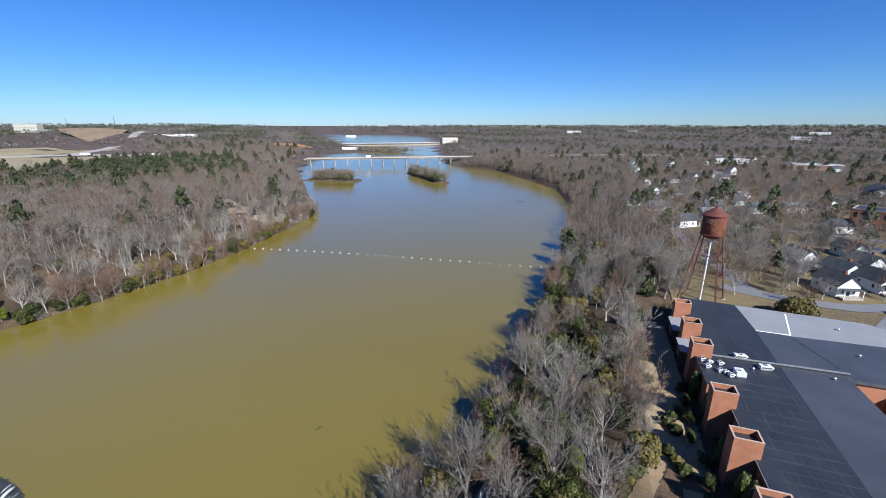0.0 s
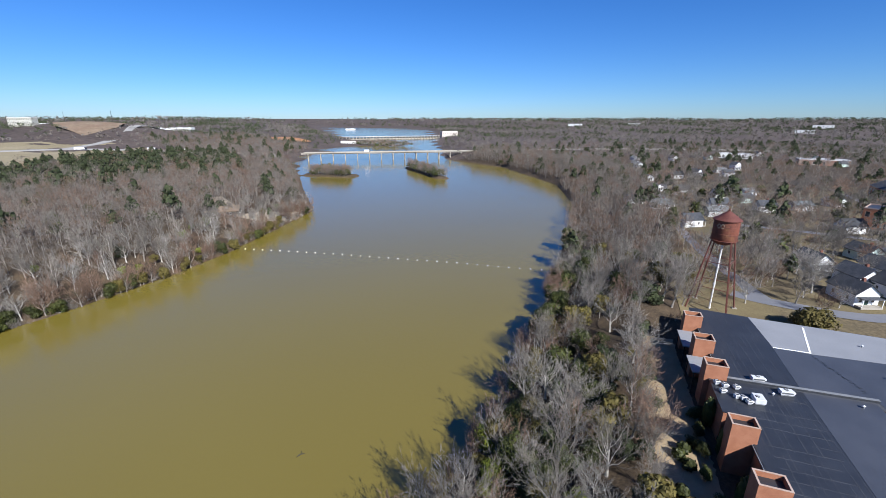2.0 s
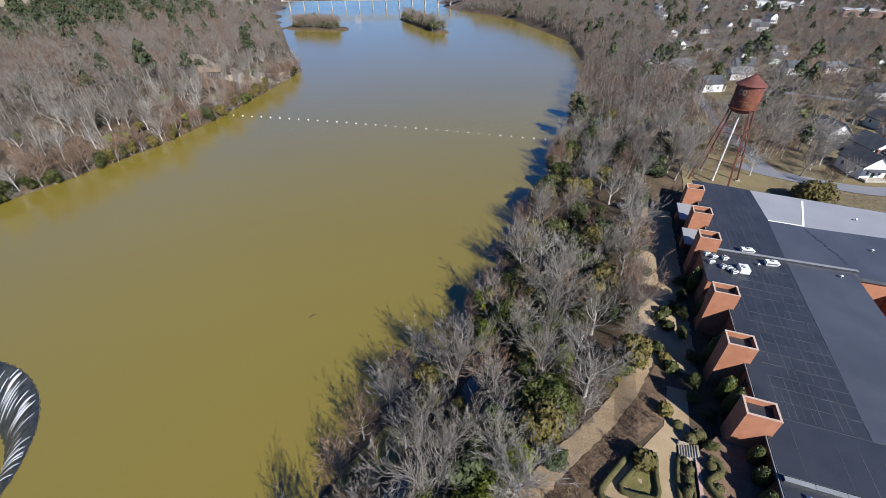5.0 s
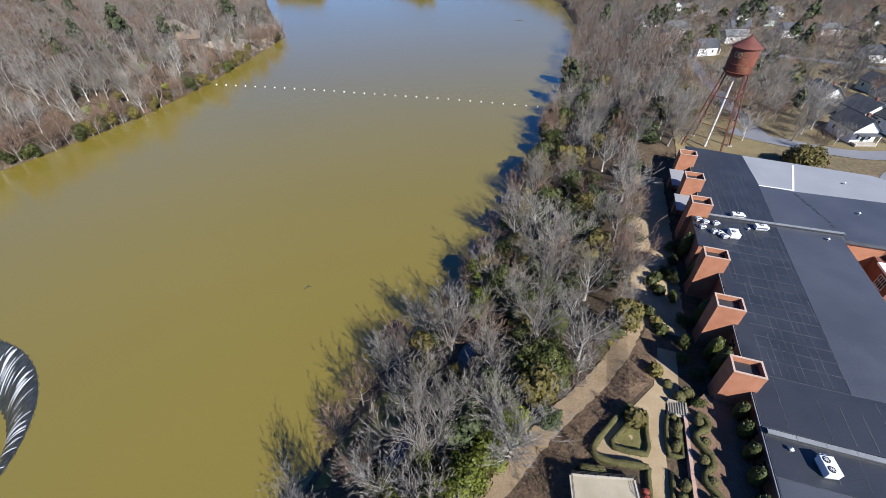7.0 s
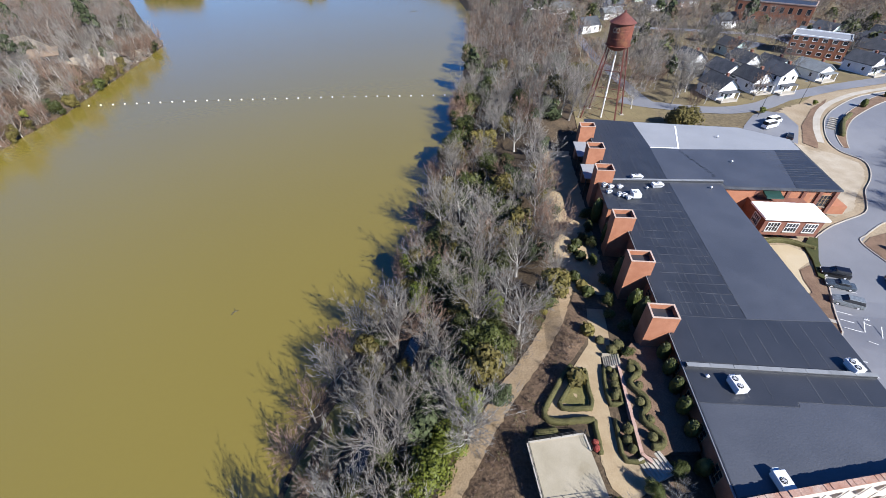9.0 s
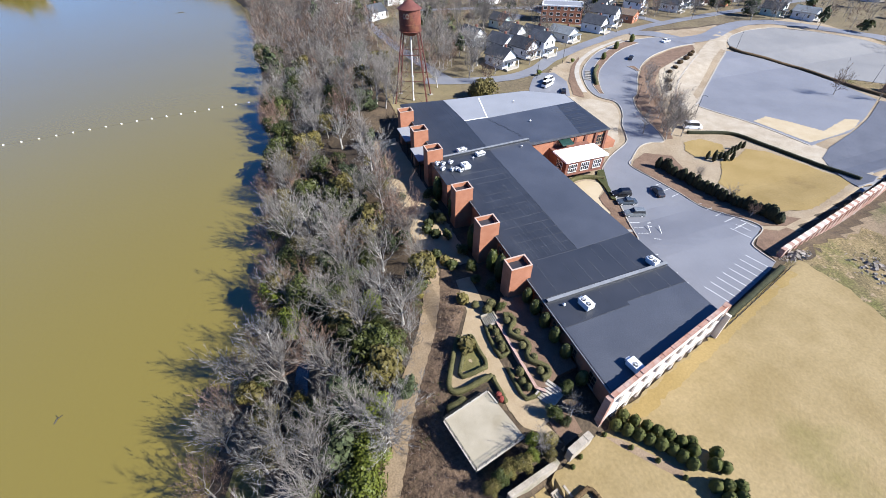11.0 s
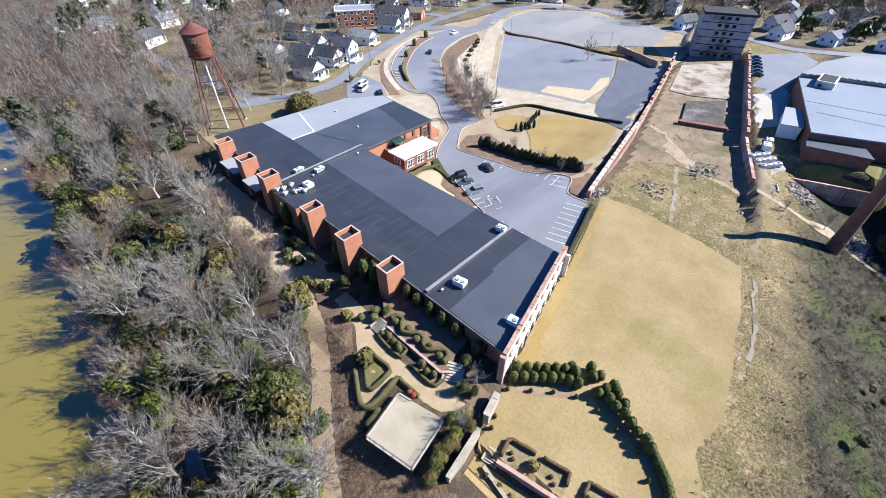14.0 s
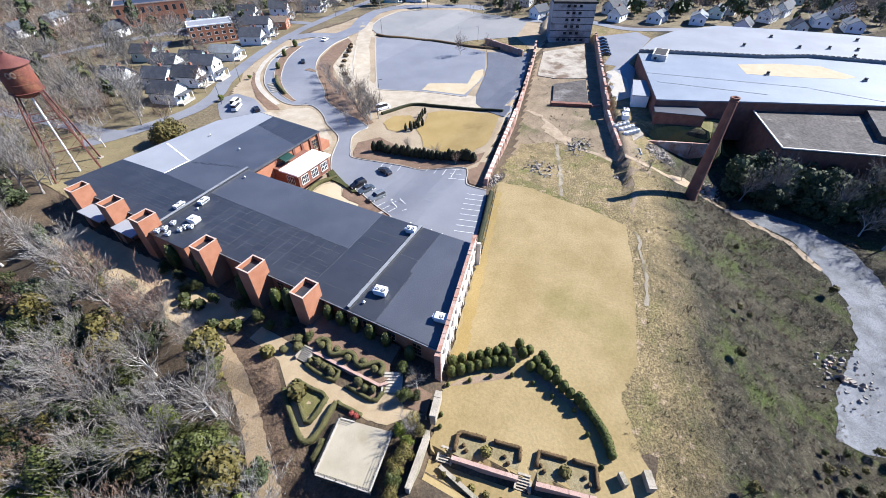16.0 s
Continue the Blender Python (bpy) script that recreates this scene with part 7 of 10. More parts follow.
# green with hedges
drape("green", [(116.9, 73.8), (121, 70.5), (124.5, 61), (125.5, 52), (123.8, 50), (111, 46.8), (102.3, 45), (95, 47), (94, 55), (95, 63), (101.2, 67.6), (104, 71), (110.4, 71.1)], M["lawn_gold"], 0.1, 2.0, wob=0.5, label="golden dormant lawn of a small green", category="lawn")
drape("green", [(103.3, 83.1), (109.7, 83.1), (112.7, 78), (109.8, 74.7), (105.4, 73.5), (99.6, 75.2), (100, 79.4)], M["lawn_gold"], 0.1, 2.0, wob=0.4, label="small round lobe of golden dormant lawn", category="lawn")
drape("hedge_bed", [(82.8, 79.8), (88, 82), (94, 78), (91.4, 70), (92, 63), (92.2, 53), (92.2, 46.6), (96.6, 43.4), (91, 42.6), (86.2, 44.6), (84.2, 50.7), (82.7, 56), (82.6, 61.6), (81.4, 69), (80, 77.4)], M["mulch"], 0.11, 3.0, label="mulched bed with a hedge row", category="bed")
drape("corner_bed", [(79.4, 35.8), (79.6, 40.4), (85, 43.8), (88, 42), (90.6, 42.2), (92, 39), (84, 36.8)], M["mulch"], 0.14, 2.0, label="mulched corner bed of the car park", category="bed")
random.seed(31)
for k in range(26):
    t = k / 25
    x = 86.2 + 3.6 * min(1, t * 1.3) + random.uniform(-0.5, 0.5)
    y = 74.5 - 30.5 * t + random.uniform(-0.3, 0.3)
    shrub("dark_conifer", x, y, random.uniform(1.9, 2.5), random.uniform(2.4, 3.6), "cone", "dark_hedge", "dark conifer in a car park hedge row", "conifer hedge")
for x, y in ((101.7, 73.3), (102.4, 71.6), (103.4, 72.6), (104.8, 72), (105.6, 70.8), (106.6, 72.2), (108.1, 72.5), (107.3, 70.3), (109.8, 73), (111.6, 73.5), (114, 74.2), (116.4, 74.6)):
    shrub("dark_conifer", x, y, 1.2, random.uniform(1.8, 2.8), "cone", "dark_hedge", "slim dark conifer on the green", "green conifers")
hedge("green_border", [(108.6, 87.4), (111.4, 86.2), (120.4, 82), (123, 74), (125.2, 66), (127.4, 56.4), (126.6, 50)], 0.9, 0.9, "low dark hedge along the dirt road", leaf="dark_hedge")
hedge("wall_hedge", [(56.4, 27.6), (66, 30.2), (77.4, 33.4)], 1.1, 1.3, "dark hedge along the lawn fence", straight=True, leaf="dark_hedge")


def fence():
    root = thing("lawn_fence", 0, 0, 0, 0, "black iron fence between hedge and lawn", "fence")
    a, b = Vector((56.0, 26.4, 0)), Vector((78.4, 32.6, 0))
    n = 14
    for k in range(n + 1):
        p = a.lerp(b, k / n)
        z = h(p.x, p.y)
        part("post", boxes((p.x - 0.05, p.y - 0.05, z, p.x + 0.05, p.y + 0.05, z + 1.2)), M["iron"], root)
    for zz in (0.3, 1.1):
        bm = bmesh.new()
        tube(bm, a + Vector((0, 0, h(a.x, a.y) + zz)), b + Vector((0, 0, h(b.x, b.y) + zz)), 0.025, 0.025, 5)
        part("rail", bm, M["iron"], root)


fence()
bm = bmesh.new()


def mark(x0, y0, x1, y1, w=0.12):
    d = Vector((x1 - x0, y1 - y0, 0))
    m = Matrix.Translation((x0, y0, h((x0 + x1) / 2, (y0 + y1) / 2) + 0.088)) @ Matrix.Rotation(math.atan2(d.y, d.x), 4, "Z")
    box(bm, 0, -w / 2, 0, d.length, w / 2, 0.008, m)


for k in range(6):
    x, y = 57.8 - 0.1 * k, 45.2 - 2.7 * k
    mark(x - 0.6, y, x + 1.1, y - 0.3)
for k in range(8):
    x, y = 61.8 + 2.05 * k, 30.6 + 0.54 * k
    mark(x, y, x - 1.2, y + 4.4)
for k in range(6):
    x, y = 60.8 + 0.85 * k, 52.6 + 2.2 * k
    mark(x, y, x + 4.2, y - 1.5)
for a in ((62.2, 49.5, 64.8, 54.2), (64.0, 48.4, 66.6, 53), (62.2, 49.5, 64.0, 48.4), (64.8, 54.2, 66.6, 53)):
    mark(*a)
for k in range(9):
    y = 46.5 + 2.7 * k
    mark(84.2 - 0.14 * k * 1.2, y, 80.2 - 0.14 * k, y - 0.6)
for k in range(3):
    mark(85.2 - 2.3 * k, 43.6 - 0.7 * k, 83.8 - 2.3 * k, 47.6 - 0.7 * k)
tagged(part("parking_lines", bm, M["line_paint"]), "worn white parking bay lines", "markings", kind="structure")
bm = bmesh.new()
for x, y in ((66.2, 55.0), (67.6, 57.2)):
    for k in range(4):
        box(bm, -0.5, -0.06, 0, 0.5, 0.06, 0.008, pose(x, y, h(x, y) + 0.09, 0, 0, 60 + 45 * k))
tagged(part("bay_symbols", bm, M["line_paint"]), "worn white parking bay symbols", "markings", kind="structure")

CAR_PARTS = {}


def car(x, y, turn, paint, label, kind="sedan"):
    """A parked car: body, glasshouse, wheels, lamps."""
    z = h(x, y) + 0.085
    root = thing("parked_car" if kind != "van" else "parked_van", x, y, z, turn, label, "car" if kind != "van" else "van")
    ln, wd, belt, top = {"sedan": (4.6, 1.8, 0.88, 1.42), "suv": (4.75, 1.9, 1.05, 1.75), "van": (5.4, 2.0, 1.15, 2.15)}[kind]
    key = kind
    if key not in CAR_PARTS:
        def loft(sections):
            b = bmesh.new()
            rows = [[b.verts.new((px, s * py, pz)) for px, py, pz in sec for s in (1,)] + [b.verts.new((px, -py, pz)) for px, py, pz in reversed(sec)] for sec in sections]
            for r, s in zip(rows, rows[1:]):
                n = len(r)
                for k in range(n):
                    b.faces.new((r[k], r[(k + 1) % n], s[(k + 1) % n], s[k]))
            b.faces.new(rows[0][::-1])
            b.faces.new(rows[-1])
            bmesh.ops.recalc_face_normals(b, faces=b.faces[:])
            me = bpy.data.meshes.new("body")
            b.to_mesh(me)
            b.free()
            return me
        L, W = ln / 2, wd / 2
        hood = belt - (0.12 if kind != "van" else 0.02)
        body = loft([[(x_, W * w, 0.25), (x_, W * w * 1.02, 0.55), (x_, W * w * 0.97, zz), (x_, W * w * 0.8, zz + 0.05)] for x_, w, zz in
                     ((-L, 0.86, belt - 0.12), (-L + 0.15, 0.95, belt - 0.02), (-L * 0.5, 1, belt), (0, 1, belt), (L * 0.45, 1, belt), (L * 0.8, 0.97, hood - 0.06), (L - 0.12, 0.9, hood - 0.16), (L, 0.8, hood - 0.3))])
        rear, front = {"sedan": (-L + 0.75, L - 1.25), "suv": (-L + 0.12, L - 1.3), "van": (-L + 0.08, L - 0.8)}[kind]
        sl = {"sedan": 0.6, "suv": 0.3, "van": 0.15}[kind]
        glass = loft([[(x_, W * 0.9 * w, belt - 0.05), (x_, W * 0.84 * w, (belt + zz) / 2), (x_, W * 0.76 * w, zz - 0.02)] for x_, w, zz in
                      ((rear, 0.95, belt + 0.05), (rear + sl, 1, top - 0.05), (0, 1, top - 0.03), (front - 0.75, 1, top - 0.06), (front, 0.95, belt + 0.05))])
        roof = loft([[(x_, W * 0.78, top - 0.06), (x_, W * 0.7, top)] for x_ in (rear + sl, -0.3, 0.3, front - 0.78)])
        CAR_PARTS[key] = (body, glass, roof)
        b = bmesh.new()
        tube(b, (0, -0.11, 0), (0, 0.11, 0), 0.33, 0.33, 16)
        me = bpy.data.meshes.new("tyre")
        b.to_mesh(me)
        b.free()
        b = bmesh.new()
        tube(b, (0, -0.12, 0), (0, 0.12, 0), 0.2, 0.2, 12)
        m2 = bpy.data.meshes.new("rim")
        b.to_mesh(m2)
        b.free()
        me.materials.append(M["iron"])
        m2.materials.append(M["metal"])
        CAR_PARTS["wheel"] = (me, m2)
    body, glass, roof = (m.copy() for m in CAR_PARTS[key])
    mesh_part("body", body, M[paint], root, "", False)
    mesh_part("glasshouse", glass, M["glass"], root, "dark tinted windows")
    mesh_part("roof_panel", roof, M[paint], root)
    for sx in (-1, 1):
        for sy in (-1, 1):
            ob = new("wheel", CAR_PARTS["wheel"][0])
            ob.parent = root
            ob.location = (sx * ln * 0.31, sy * (wd / 2 - 0.1), 0.33)
            rm = new("rim", CAR_PARTS["wheel"][1])
            rm.parent = ob
    for sy in (-1, 1):
        part("headlight", boxes((ln / 2 - 0.16, sy * wd * 0.34 - 0.16, belt - 0.38, ln / 2 - 0.04, sy * wd * 0.34 + 0.16, belt - 0.24)), M["metal"], root, "clear headlight")
        part("tail_light", boxes((-ln / 2 - 0.015, sy * wd * 0.34 - 0.14, belt - 0.3, -ln / 2 + 0.1, sy * wd * 0.34 + 0.14, belt - 0.14)), M["red_leaf"], root, "red tail light")
    return root


car(67.9, 66.9, 165, "paint_black", "black sport utility car parked by the kerb", "suv")
car(67.0, 63.7, 162, "paint_grey", "blue-grey sedan parked by the kerb")
car(65.5, 59.2, 160, "paint_silver", "silver-grey sport utility car in a bay", "suv")
car(77.0, 64.6, 74, "paint_dark", "dark grey sedan in the car park")
car(88.4, 134.6, 28, "paint_white", "white van parked behind the mill", "van")
car(86.2, 131.8, 28, "paint_white", "white van parked beside another", "van")
car(133.6, 145, 40, "paint_dark", "dark sedan on the drive")
car(112.6, 89.6, -25, "paint_white", "small white van by the green", "van")
car(89.6, 126.4, 60, "paint_black", "black sedan behind the mill")
car(163, 157.6, 10, "paint_white", "white sedan on the drive")
for k, p in enumerate(("paint_dark", "paint_grey", "paint_black", "paint_dark", "paint_grey", "paint_dark")):
    car(226.5 - 4.6 * k, 38.9 - 1.35 * k, 106, p, "dark parked car beside the ruin wall")


def lamp_post(x, y, hgt=7.0):
    root = thing("street_lamp", x, y, h(x, y), random.uniform(0, 360), "thin dark street lamp on a tall post", "street lamp", "street lamps")
    bm = bmesh.new()
    tube(bm, (0, 0, -0.2), (0, 0, hgt), 0.09, 0.05, 8)
    part("post", bm, M["iron"], root)
    bm = bmesh.new()
    tube(bm, (0, 0, hgt), (1.2, 0, hgt + 0.25), 0.04, 0.03, 6)
    part("arm", bm, M["iron"], root)
    part("lamp_head", boxes((1.0, -0.15, hgt + 0.12, 1.6, 0.15, hgt + 0.3)), M["metal_dull"], root)


for x, y in ((104, 150), (86, 139), (66, 160), (110, 112), (120, 96), (58, 186), (72, 205), (186, 140), (205, 95)):
    lamp_post(x, y)

# ---- ruins and works beyond the lawn ----
def pier_wall(name, a, b, w, z0, z1, gap, opening, label, ragged=0.0):
    """A roofless wall with window openings between its piers."""
    ax, ay, bx, by = *a, *b
    ln = math.hypot(bx - ax, by - ay)
    root = thing(name, ax, ay, 0, math.degrees(math.atan2(by - ay, bx - ax)), label, "wall")
    n = int(ln / gap)
    random.seed(n * 3 + 1)
    for k in range(n):
        x0 = k * ln / n
        x1 = (k + 1) * ln / n
        top = z1 + random.uniform(-ragged, ragged)
        part("pier", boxes((x0, -w / 2, z0, x0 + (x1 - x0) * (1 - opening), w / 2, top)), M["old_brick"], root)
        part("sill_wall", boxes((x0 + (x1 - x0) * (1 - opening), -w / 2 + 0.06, z0, x1, w / 2 - 0.06, z0 + (z1 - z0) * 0.42)), M["old_brick"], root)
        if ragged < 0.3:
            part("lintel", boxes((x0 + (x1 - x0) * (1 - opening), -w / 2, top - 0.6, x1, w / 2, top)), M["limewash"], root)
    return root


pier_wall("ruined_window_wall", (80.5, 36.2), (125, 45.0), 0.9, 7.5, 13.0, 2.5, 0.5, "roofless pale brick wall with window openings")
pier_wall("ruined_wall", (125.6, 45.2), (187, 59.8), 0.8, 7.0, 11.4, 2.6, 0.08, "broken brick wall stump with ragged top", 0.9)
pier_wall("ruined_wall", (187.5, 60), (207, 65.4), 0.8, 7.0, 12.4, 2.8, 0.06, "broken brick wall beside the tower block", 0.6)
pier_wall("retaining_wall", (118.8, 10.1), (143, 18.6), 0.8, 2.0, 10.8, 4.0, 0.1, "tall stained retaining wall of the yard", 0.15)
pier_wall("ruined_wall", (143.4, 18.8), (236, 43.8), 0.8, 6.0, 12.4, 2.2, 0.05, "pale ruined brick wall along the yard", 0.5)


def slab_thing(name, pts, z0, z1, material, label, category):
    bm = bmesh.new()
    prism(bm, pts, z0, z1)
    bmesh.ops.recalc_face_normals(bm, faces=bm.faces[:])
    root = thing(name, 0, 0, 0, 0, label, category)
    part("slab", bm, M[material], root)
    return root


slab_thing("floor_slab", [(173, 53), (206, 61), (226, 46.4), (179, 33.6), (173, 44.6)], 6.5, 8.25, "slab_stain", "cracked pale concrete floor slab of a razed mill", "slab")
slab_thing("foundation", [(146, 38.4), (165, 43.6), (175.6, 33.6), (151.4, 26.8)], 6.0, 8.7, "brown_roof", "overgrown raised foundation of a razed building", "foundation")
stone_wall("foundation_wall", [(145.6, 39.0), (150.4, 25.4)], 1.6, 6.0, 9.0, "dark broken foundation wall", "stack_brick")
pier_wall("cross_wall", (150.6, 25.2), (153.5, 22.8), 1.2, 6.0, 8.6, 2.0, 0.1, "short broken brick cross wall", 0.3)


def tower_block():
    """The gutted stair and tank tower of the mill."""
    ax, ay, bx, by = 223.6, 64.0, 231.6, 45.4
    ln = math.hypot(bx - ax, by - ay)
    turn = math.degrees(math.atan2(by - ay, bx - ax))
    root = thing("ruined_tower_block", ax, ay, 0, turn, "gutted grey concrete and brick tower with empty windows", "building")
    z0, hts = 7.5, [4.2] * 6
    z = z0
    dp = 13.0
    # solid near-black core: the shade of the gutted rooms, put in as colour
    part("core", boxes((0.6, 0.8, z0, ln - 0.6, dp, z0 + 18.0)), M["near_black"], root, "dark block in place of the shaded rooms inside")
    bays = 7
    for f in range(6):
        top = z + 3.0
        fl = part("storey", boxes((0, 0, z, ln, 0.85, z + 0.5), (0, 0, top - 0.55, ln, 0.85, top)), M["block_wall"], root, "stained pale storey wall")
        for k in range(bays):
            x0, x1 = ln * k / bays, ln * (k + 1) / bays
            open_bay = 1 <= k <= bays - 2 and (k in (2, 3, 4) or f == 0)
            if open_bay:
                part("pier", boxes((x0, 0, z + 0.5, x0 + 0.8, 0.85, top - 0.55)), M["block_wall"], fl)
                part("pier", boxes((x1 - 0.5, 0, z + 0.5, x1, 0.85, top - 0.55)), M["block_wall"], fl)
                part("apron", boxes((x0 + 0.8, 0.05, z + 0.5, x1 - 0.5, 0.8, z + 1.15)), M["block_wall"], fl)
            else:
                part("pier", boxes((x0, 0, z + 0.5, x1, 0.85, top - 0.55)), M["block_wall"], fl)
        part("string_course", boxes((-0.12, -0.14, top - 0.16, ln + 0.12, 0.0, top + 0.1)), M["near_black"], fl)
        part("side_wall", boxes((0, 0.85, z, 0.6, dp, top)), M["block_wall"], fl)
        part("side_wall", boxes((ln - 0.6, 0.85, z, ln, dp, top)), M["block_wall"], fl)
        z = top
    part("parapet", boxes((-0.2, -0.2, z + 0.1, ln + 0.2, dp, z + 0.8)), M["near_black"], root, "dark weathered parapet")


tower_block()
pier_wall("ruined_wall", (203, 90), (192, 66.5), 0.8, 8.0, 11.8, 3.0, 0.03, "red brick wall below the hill road", 0.08)
drape("yard", [(232, 41.6), (250, 26), (240, 18), (196, 21), (190, 17.4), (158, 13.6), (154, 18.2), (178, 28)], M["asphalt"], 0.09, 5.0, label="pale grey asphalt works yard", category="road")
drape("yard_apron", [(157, 14), (176, 18.4), (184, 24.4), (180, 28.2), (150, 20.2), (152, 17)], M["concrete"], 0.12, 3.0, label="tan concrete apron of the works yard", category="paving")


def works():
    root = thing("works_building", 0, 0, 0, 0, "large low works with white membrane roofs and brick walls", "building")
    a = [(191.6, 18), (143.3, 5.2), (148.2, -6.8), (155, -22), (170.6, -60), (219, -73), (214.6, -42), (206, -26), (196, 7.3)]
    poly_part("wall", a, 4.0, 16.5, M["stack_brick"], root, "dark red brick walls")
    poly_part("roof_membrane", a, 16.5, 16.9, M["works_roof"], root, "white membrane roof")
    b = [(192, 18.4), (216, 15.6), (233.4, 8.6), (253, -8.6), (258, -36), (264, -84), (219.6, -73.6), (215.2, -42), (206.6, -26), (196.6, 7.5)]
    poly_part("wall", b, 6.0, 16.7, M["stack_brick"], root)
    poly_part("roof_membrane", b, 16.7, 17.1, M["roof_pale"], root, "pale grey membrane roof")
    for p, q in (((192, 18), (196.3, 7.4)), ((196.3, 7.4), (206.3, -26)), ((206.3, -26), (215, -42)), ((215, -42), (219.4, -73.2))):
        d = Vector((q[0] - p[0], q[1] - p[1], 0))
        m = Matrix.Translation((*p, 0)) @ Matrix.Rotation(math.atan2(d.y, d.x), 4, "Z")
        part("parapet", boxes((0.06, -0.3, 17.1, d.length - 0.06, 0.3, 18.0)), M["metal_dull"], root).matrix_basis = m
        x = 0.4
        while x < d.length - 1:
            part("parapet_cap", boxes((x, -0.4, 18.0, x + 1.3, 0.4, 18.12)), M["near_black"], root).matrix_basis = m
            x += 2.0
    for p, q in (((168, 11.8), (176.5, -38)), ((181, 15.2), (184, 12.6)), ((160, 7), (163.4, -26)), ((176, -38.6), (172.6, -60))):
        d = Vector((q[0] - p[0], q[1] - p[1], 0))
        m = Matrix.Translation((*p, 0)) @ Matrix.Rotation(math.atan2(d.y, d.x), 4, "Z")
        part("roof_seam", boxes((0, -0.14, 16.9, d.length, 0.14, 16.98)), M["metal_dull"], root).matrix_basis = m
    poly_part("patch", [(193, -17.3), (201, -31), (204.4, -44), (196, -54), (192, -50), (186, -34), (182.6, -20)], 16.9, 16.93, M["sand"], root, "tan weathered roof patch")
    part("penthouse", boxes((184.4, 7.2, 16.9, 194, 12.4, 19.0)), M["limewash"], root, "pale brick penthouse")
    part("penthouse_roof", boxes((184.9, 7.7, 19.0, 193.5, 11.9, 19.05)), M["near_black"], root)
    # wing with windows towards the ravine
    w = poly_part("brick_wing", [(143.3, 5.1), (138.6, 4.2), (141.8, -9.6), (147.9, -6.9)], 3.0, 14.6, M["stack_brick"], root, "dark brick wing with small windows")
    poly_part("wing_roof", [(143.2, 5.3), (138.3, 4.5), (141.6, -9.9), (148.0, -7.1)], 14.6, 14.9, M["roof_grey"], w)
    for k in range(5):
        x, y = 139.1 + 0.62 * k, 2.6 - 2.7 * k
        window(w, wall_frame(x - 0.12, y, 9.2, 193), 1.2, 1.8, "near_black", (2, 2))
    an = poly_part("annex", [(148.4, 12.6), (163.4, 14.8), (164.6, 10.4), (150.2, 7.7)], 10.4, 15.0, M["siding"], root, "pale metal-clad annex")
    poly_part("annex_roof", [(148.1, 12.9), (163.7, 15.1), (164.9, 10.2), (150.0, 7.4)], 15.0, 15.25, M["roof_light"], an)


works()


def brown_works():
    root = thing("old_works_building", 0, 0, 0, 0, "old brick works with a weathered brown flat roof", "building")
    a = [(161.8, -21.6), (173.4, -51.6), (176, -65), (139.4, -57), (131.2, -29.4)]
    poly_part("wall", a, -1.0, 13.5, M["stack_brick"], root, "dark red brick walls")
    poly_part("roof", [(162.3, -21.1), (174, -51.6), (176.6, -65.5), (139, -57.5), (130.6, -29.2)], 13.5, 14.0, M["brown_roof"], root, "flaking brown tar roof")
    part("monitor", boxes((147.2, -63.0, 14.0, 174.0, -52.8, 15.6)), M["brown_roof"], root, "raised roof section")
    for p, q in (((162.3, -21.1), (130.6, -29.2)), ((130.6, -29.2), (139, -57.5))):
        d = Vector((q[0] - p[0], q[1] - p[1], 0))
        m = Matrix.Translation((*p, 0)) @ Matrix.Rotation(math.atan2(d.y, d.x), 4, "Z")
        part("coping", boxes((0, -0.2, 14.0, d.length, 0.25, 14.25)), M["limewash"], root).matrix_basis = m


brown_works()
for x, y, t in ((220.3, -19.4, 0), (227, -39.4, 10), (231, -50, 0), (233, -59.6, 5), (250, -62, 0), (222, -57, 15), (185, -26.6, 0), (192.4, -55.6, 8), (184, 11, 0), (240, -30, 20)):
    r = thing("roof_hood", x, y, 17.1 if x > 200 else 16.9, t, "small dark exhaust hood on a white roof", "vent", "exhaust hoods")
    part("hood_base", boxes((-0.6, -0.5, 0, 0.6, 0.5, 0.5)), M["metal_dull"], r)
    bm = bmesh.new()
    tube(bm, (0, 0, 0.5), (0, 0, 1.1), 0.45, 0.6, 12)
    part("hood", bm, M["near_black"], r)
# pad with condensers
pad = slab_thing("equipment_pad", [(123.8, 12.2), (149.6, 18.6), (153, 14.2), (139.6, 10.4), (131.4, 5.4), (121.2, 8.6)], 1.5, 10.2, "slab_stain", "raised concrete equipment pad", "pad")
for k in range(3):
    for j in range(4):
        rooftop_unit(127.4 + 1.5 * j * 0.9 + k * 2.0, 9.0 + 1.9 * k - 0.9 * j + 1.2, 10.2, 20, 1.3, 1.3, 1.2, 1, "grey condenser on the equipment pad", "pad condensers")
rooftop_unit(138.8, 12.6, 10.2, 15, 3.0, 2.0, 2.2, 2, "large pale cooling unit on the equipment pad", "cooling units")
rooftop_unit(143.6, 13.0, 10.2, 15, 2.6, 1.8, 1.9, 2, "large pale cooling unit on the equipment pad", "cooling units")


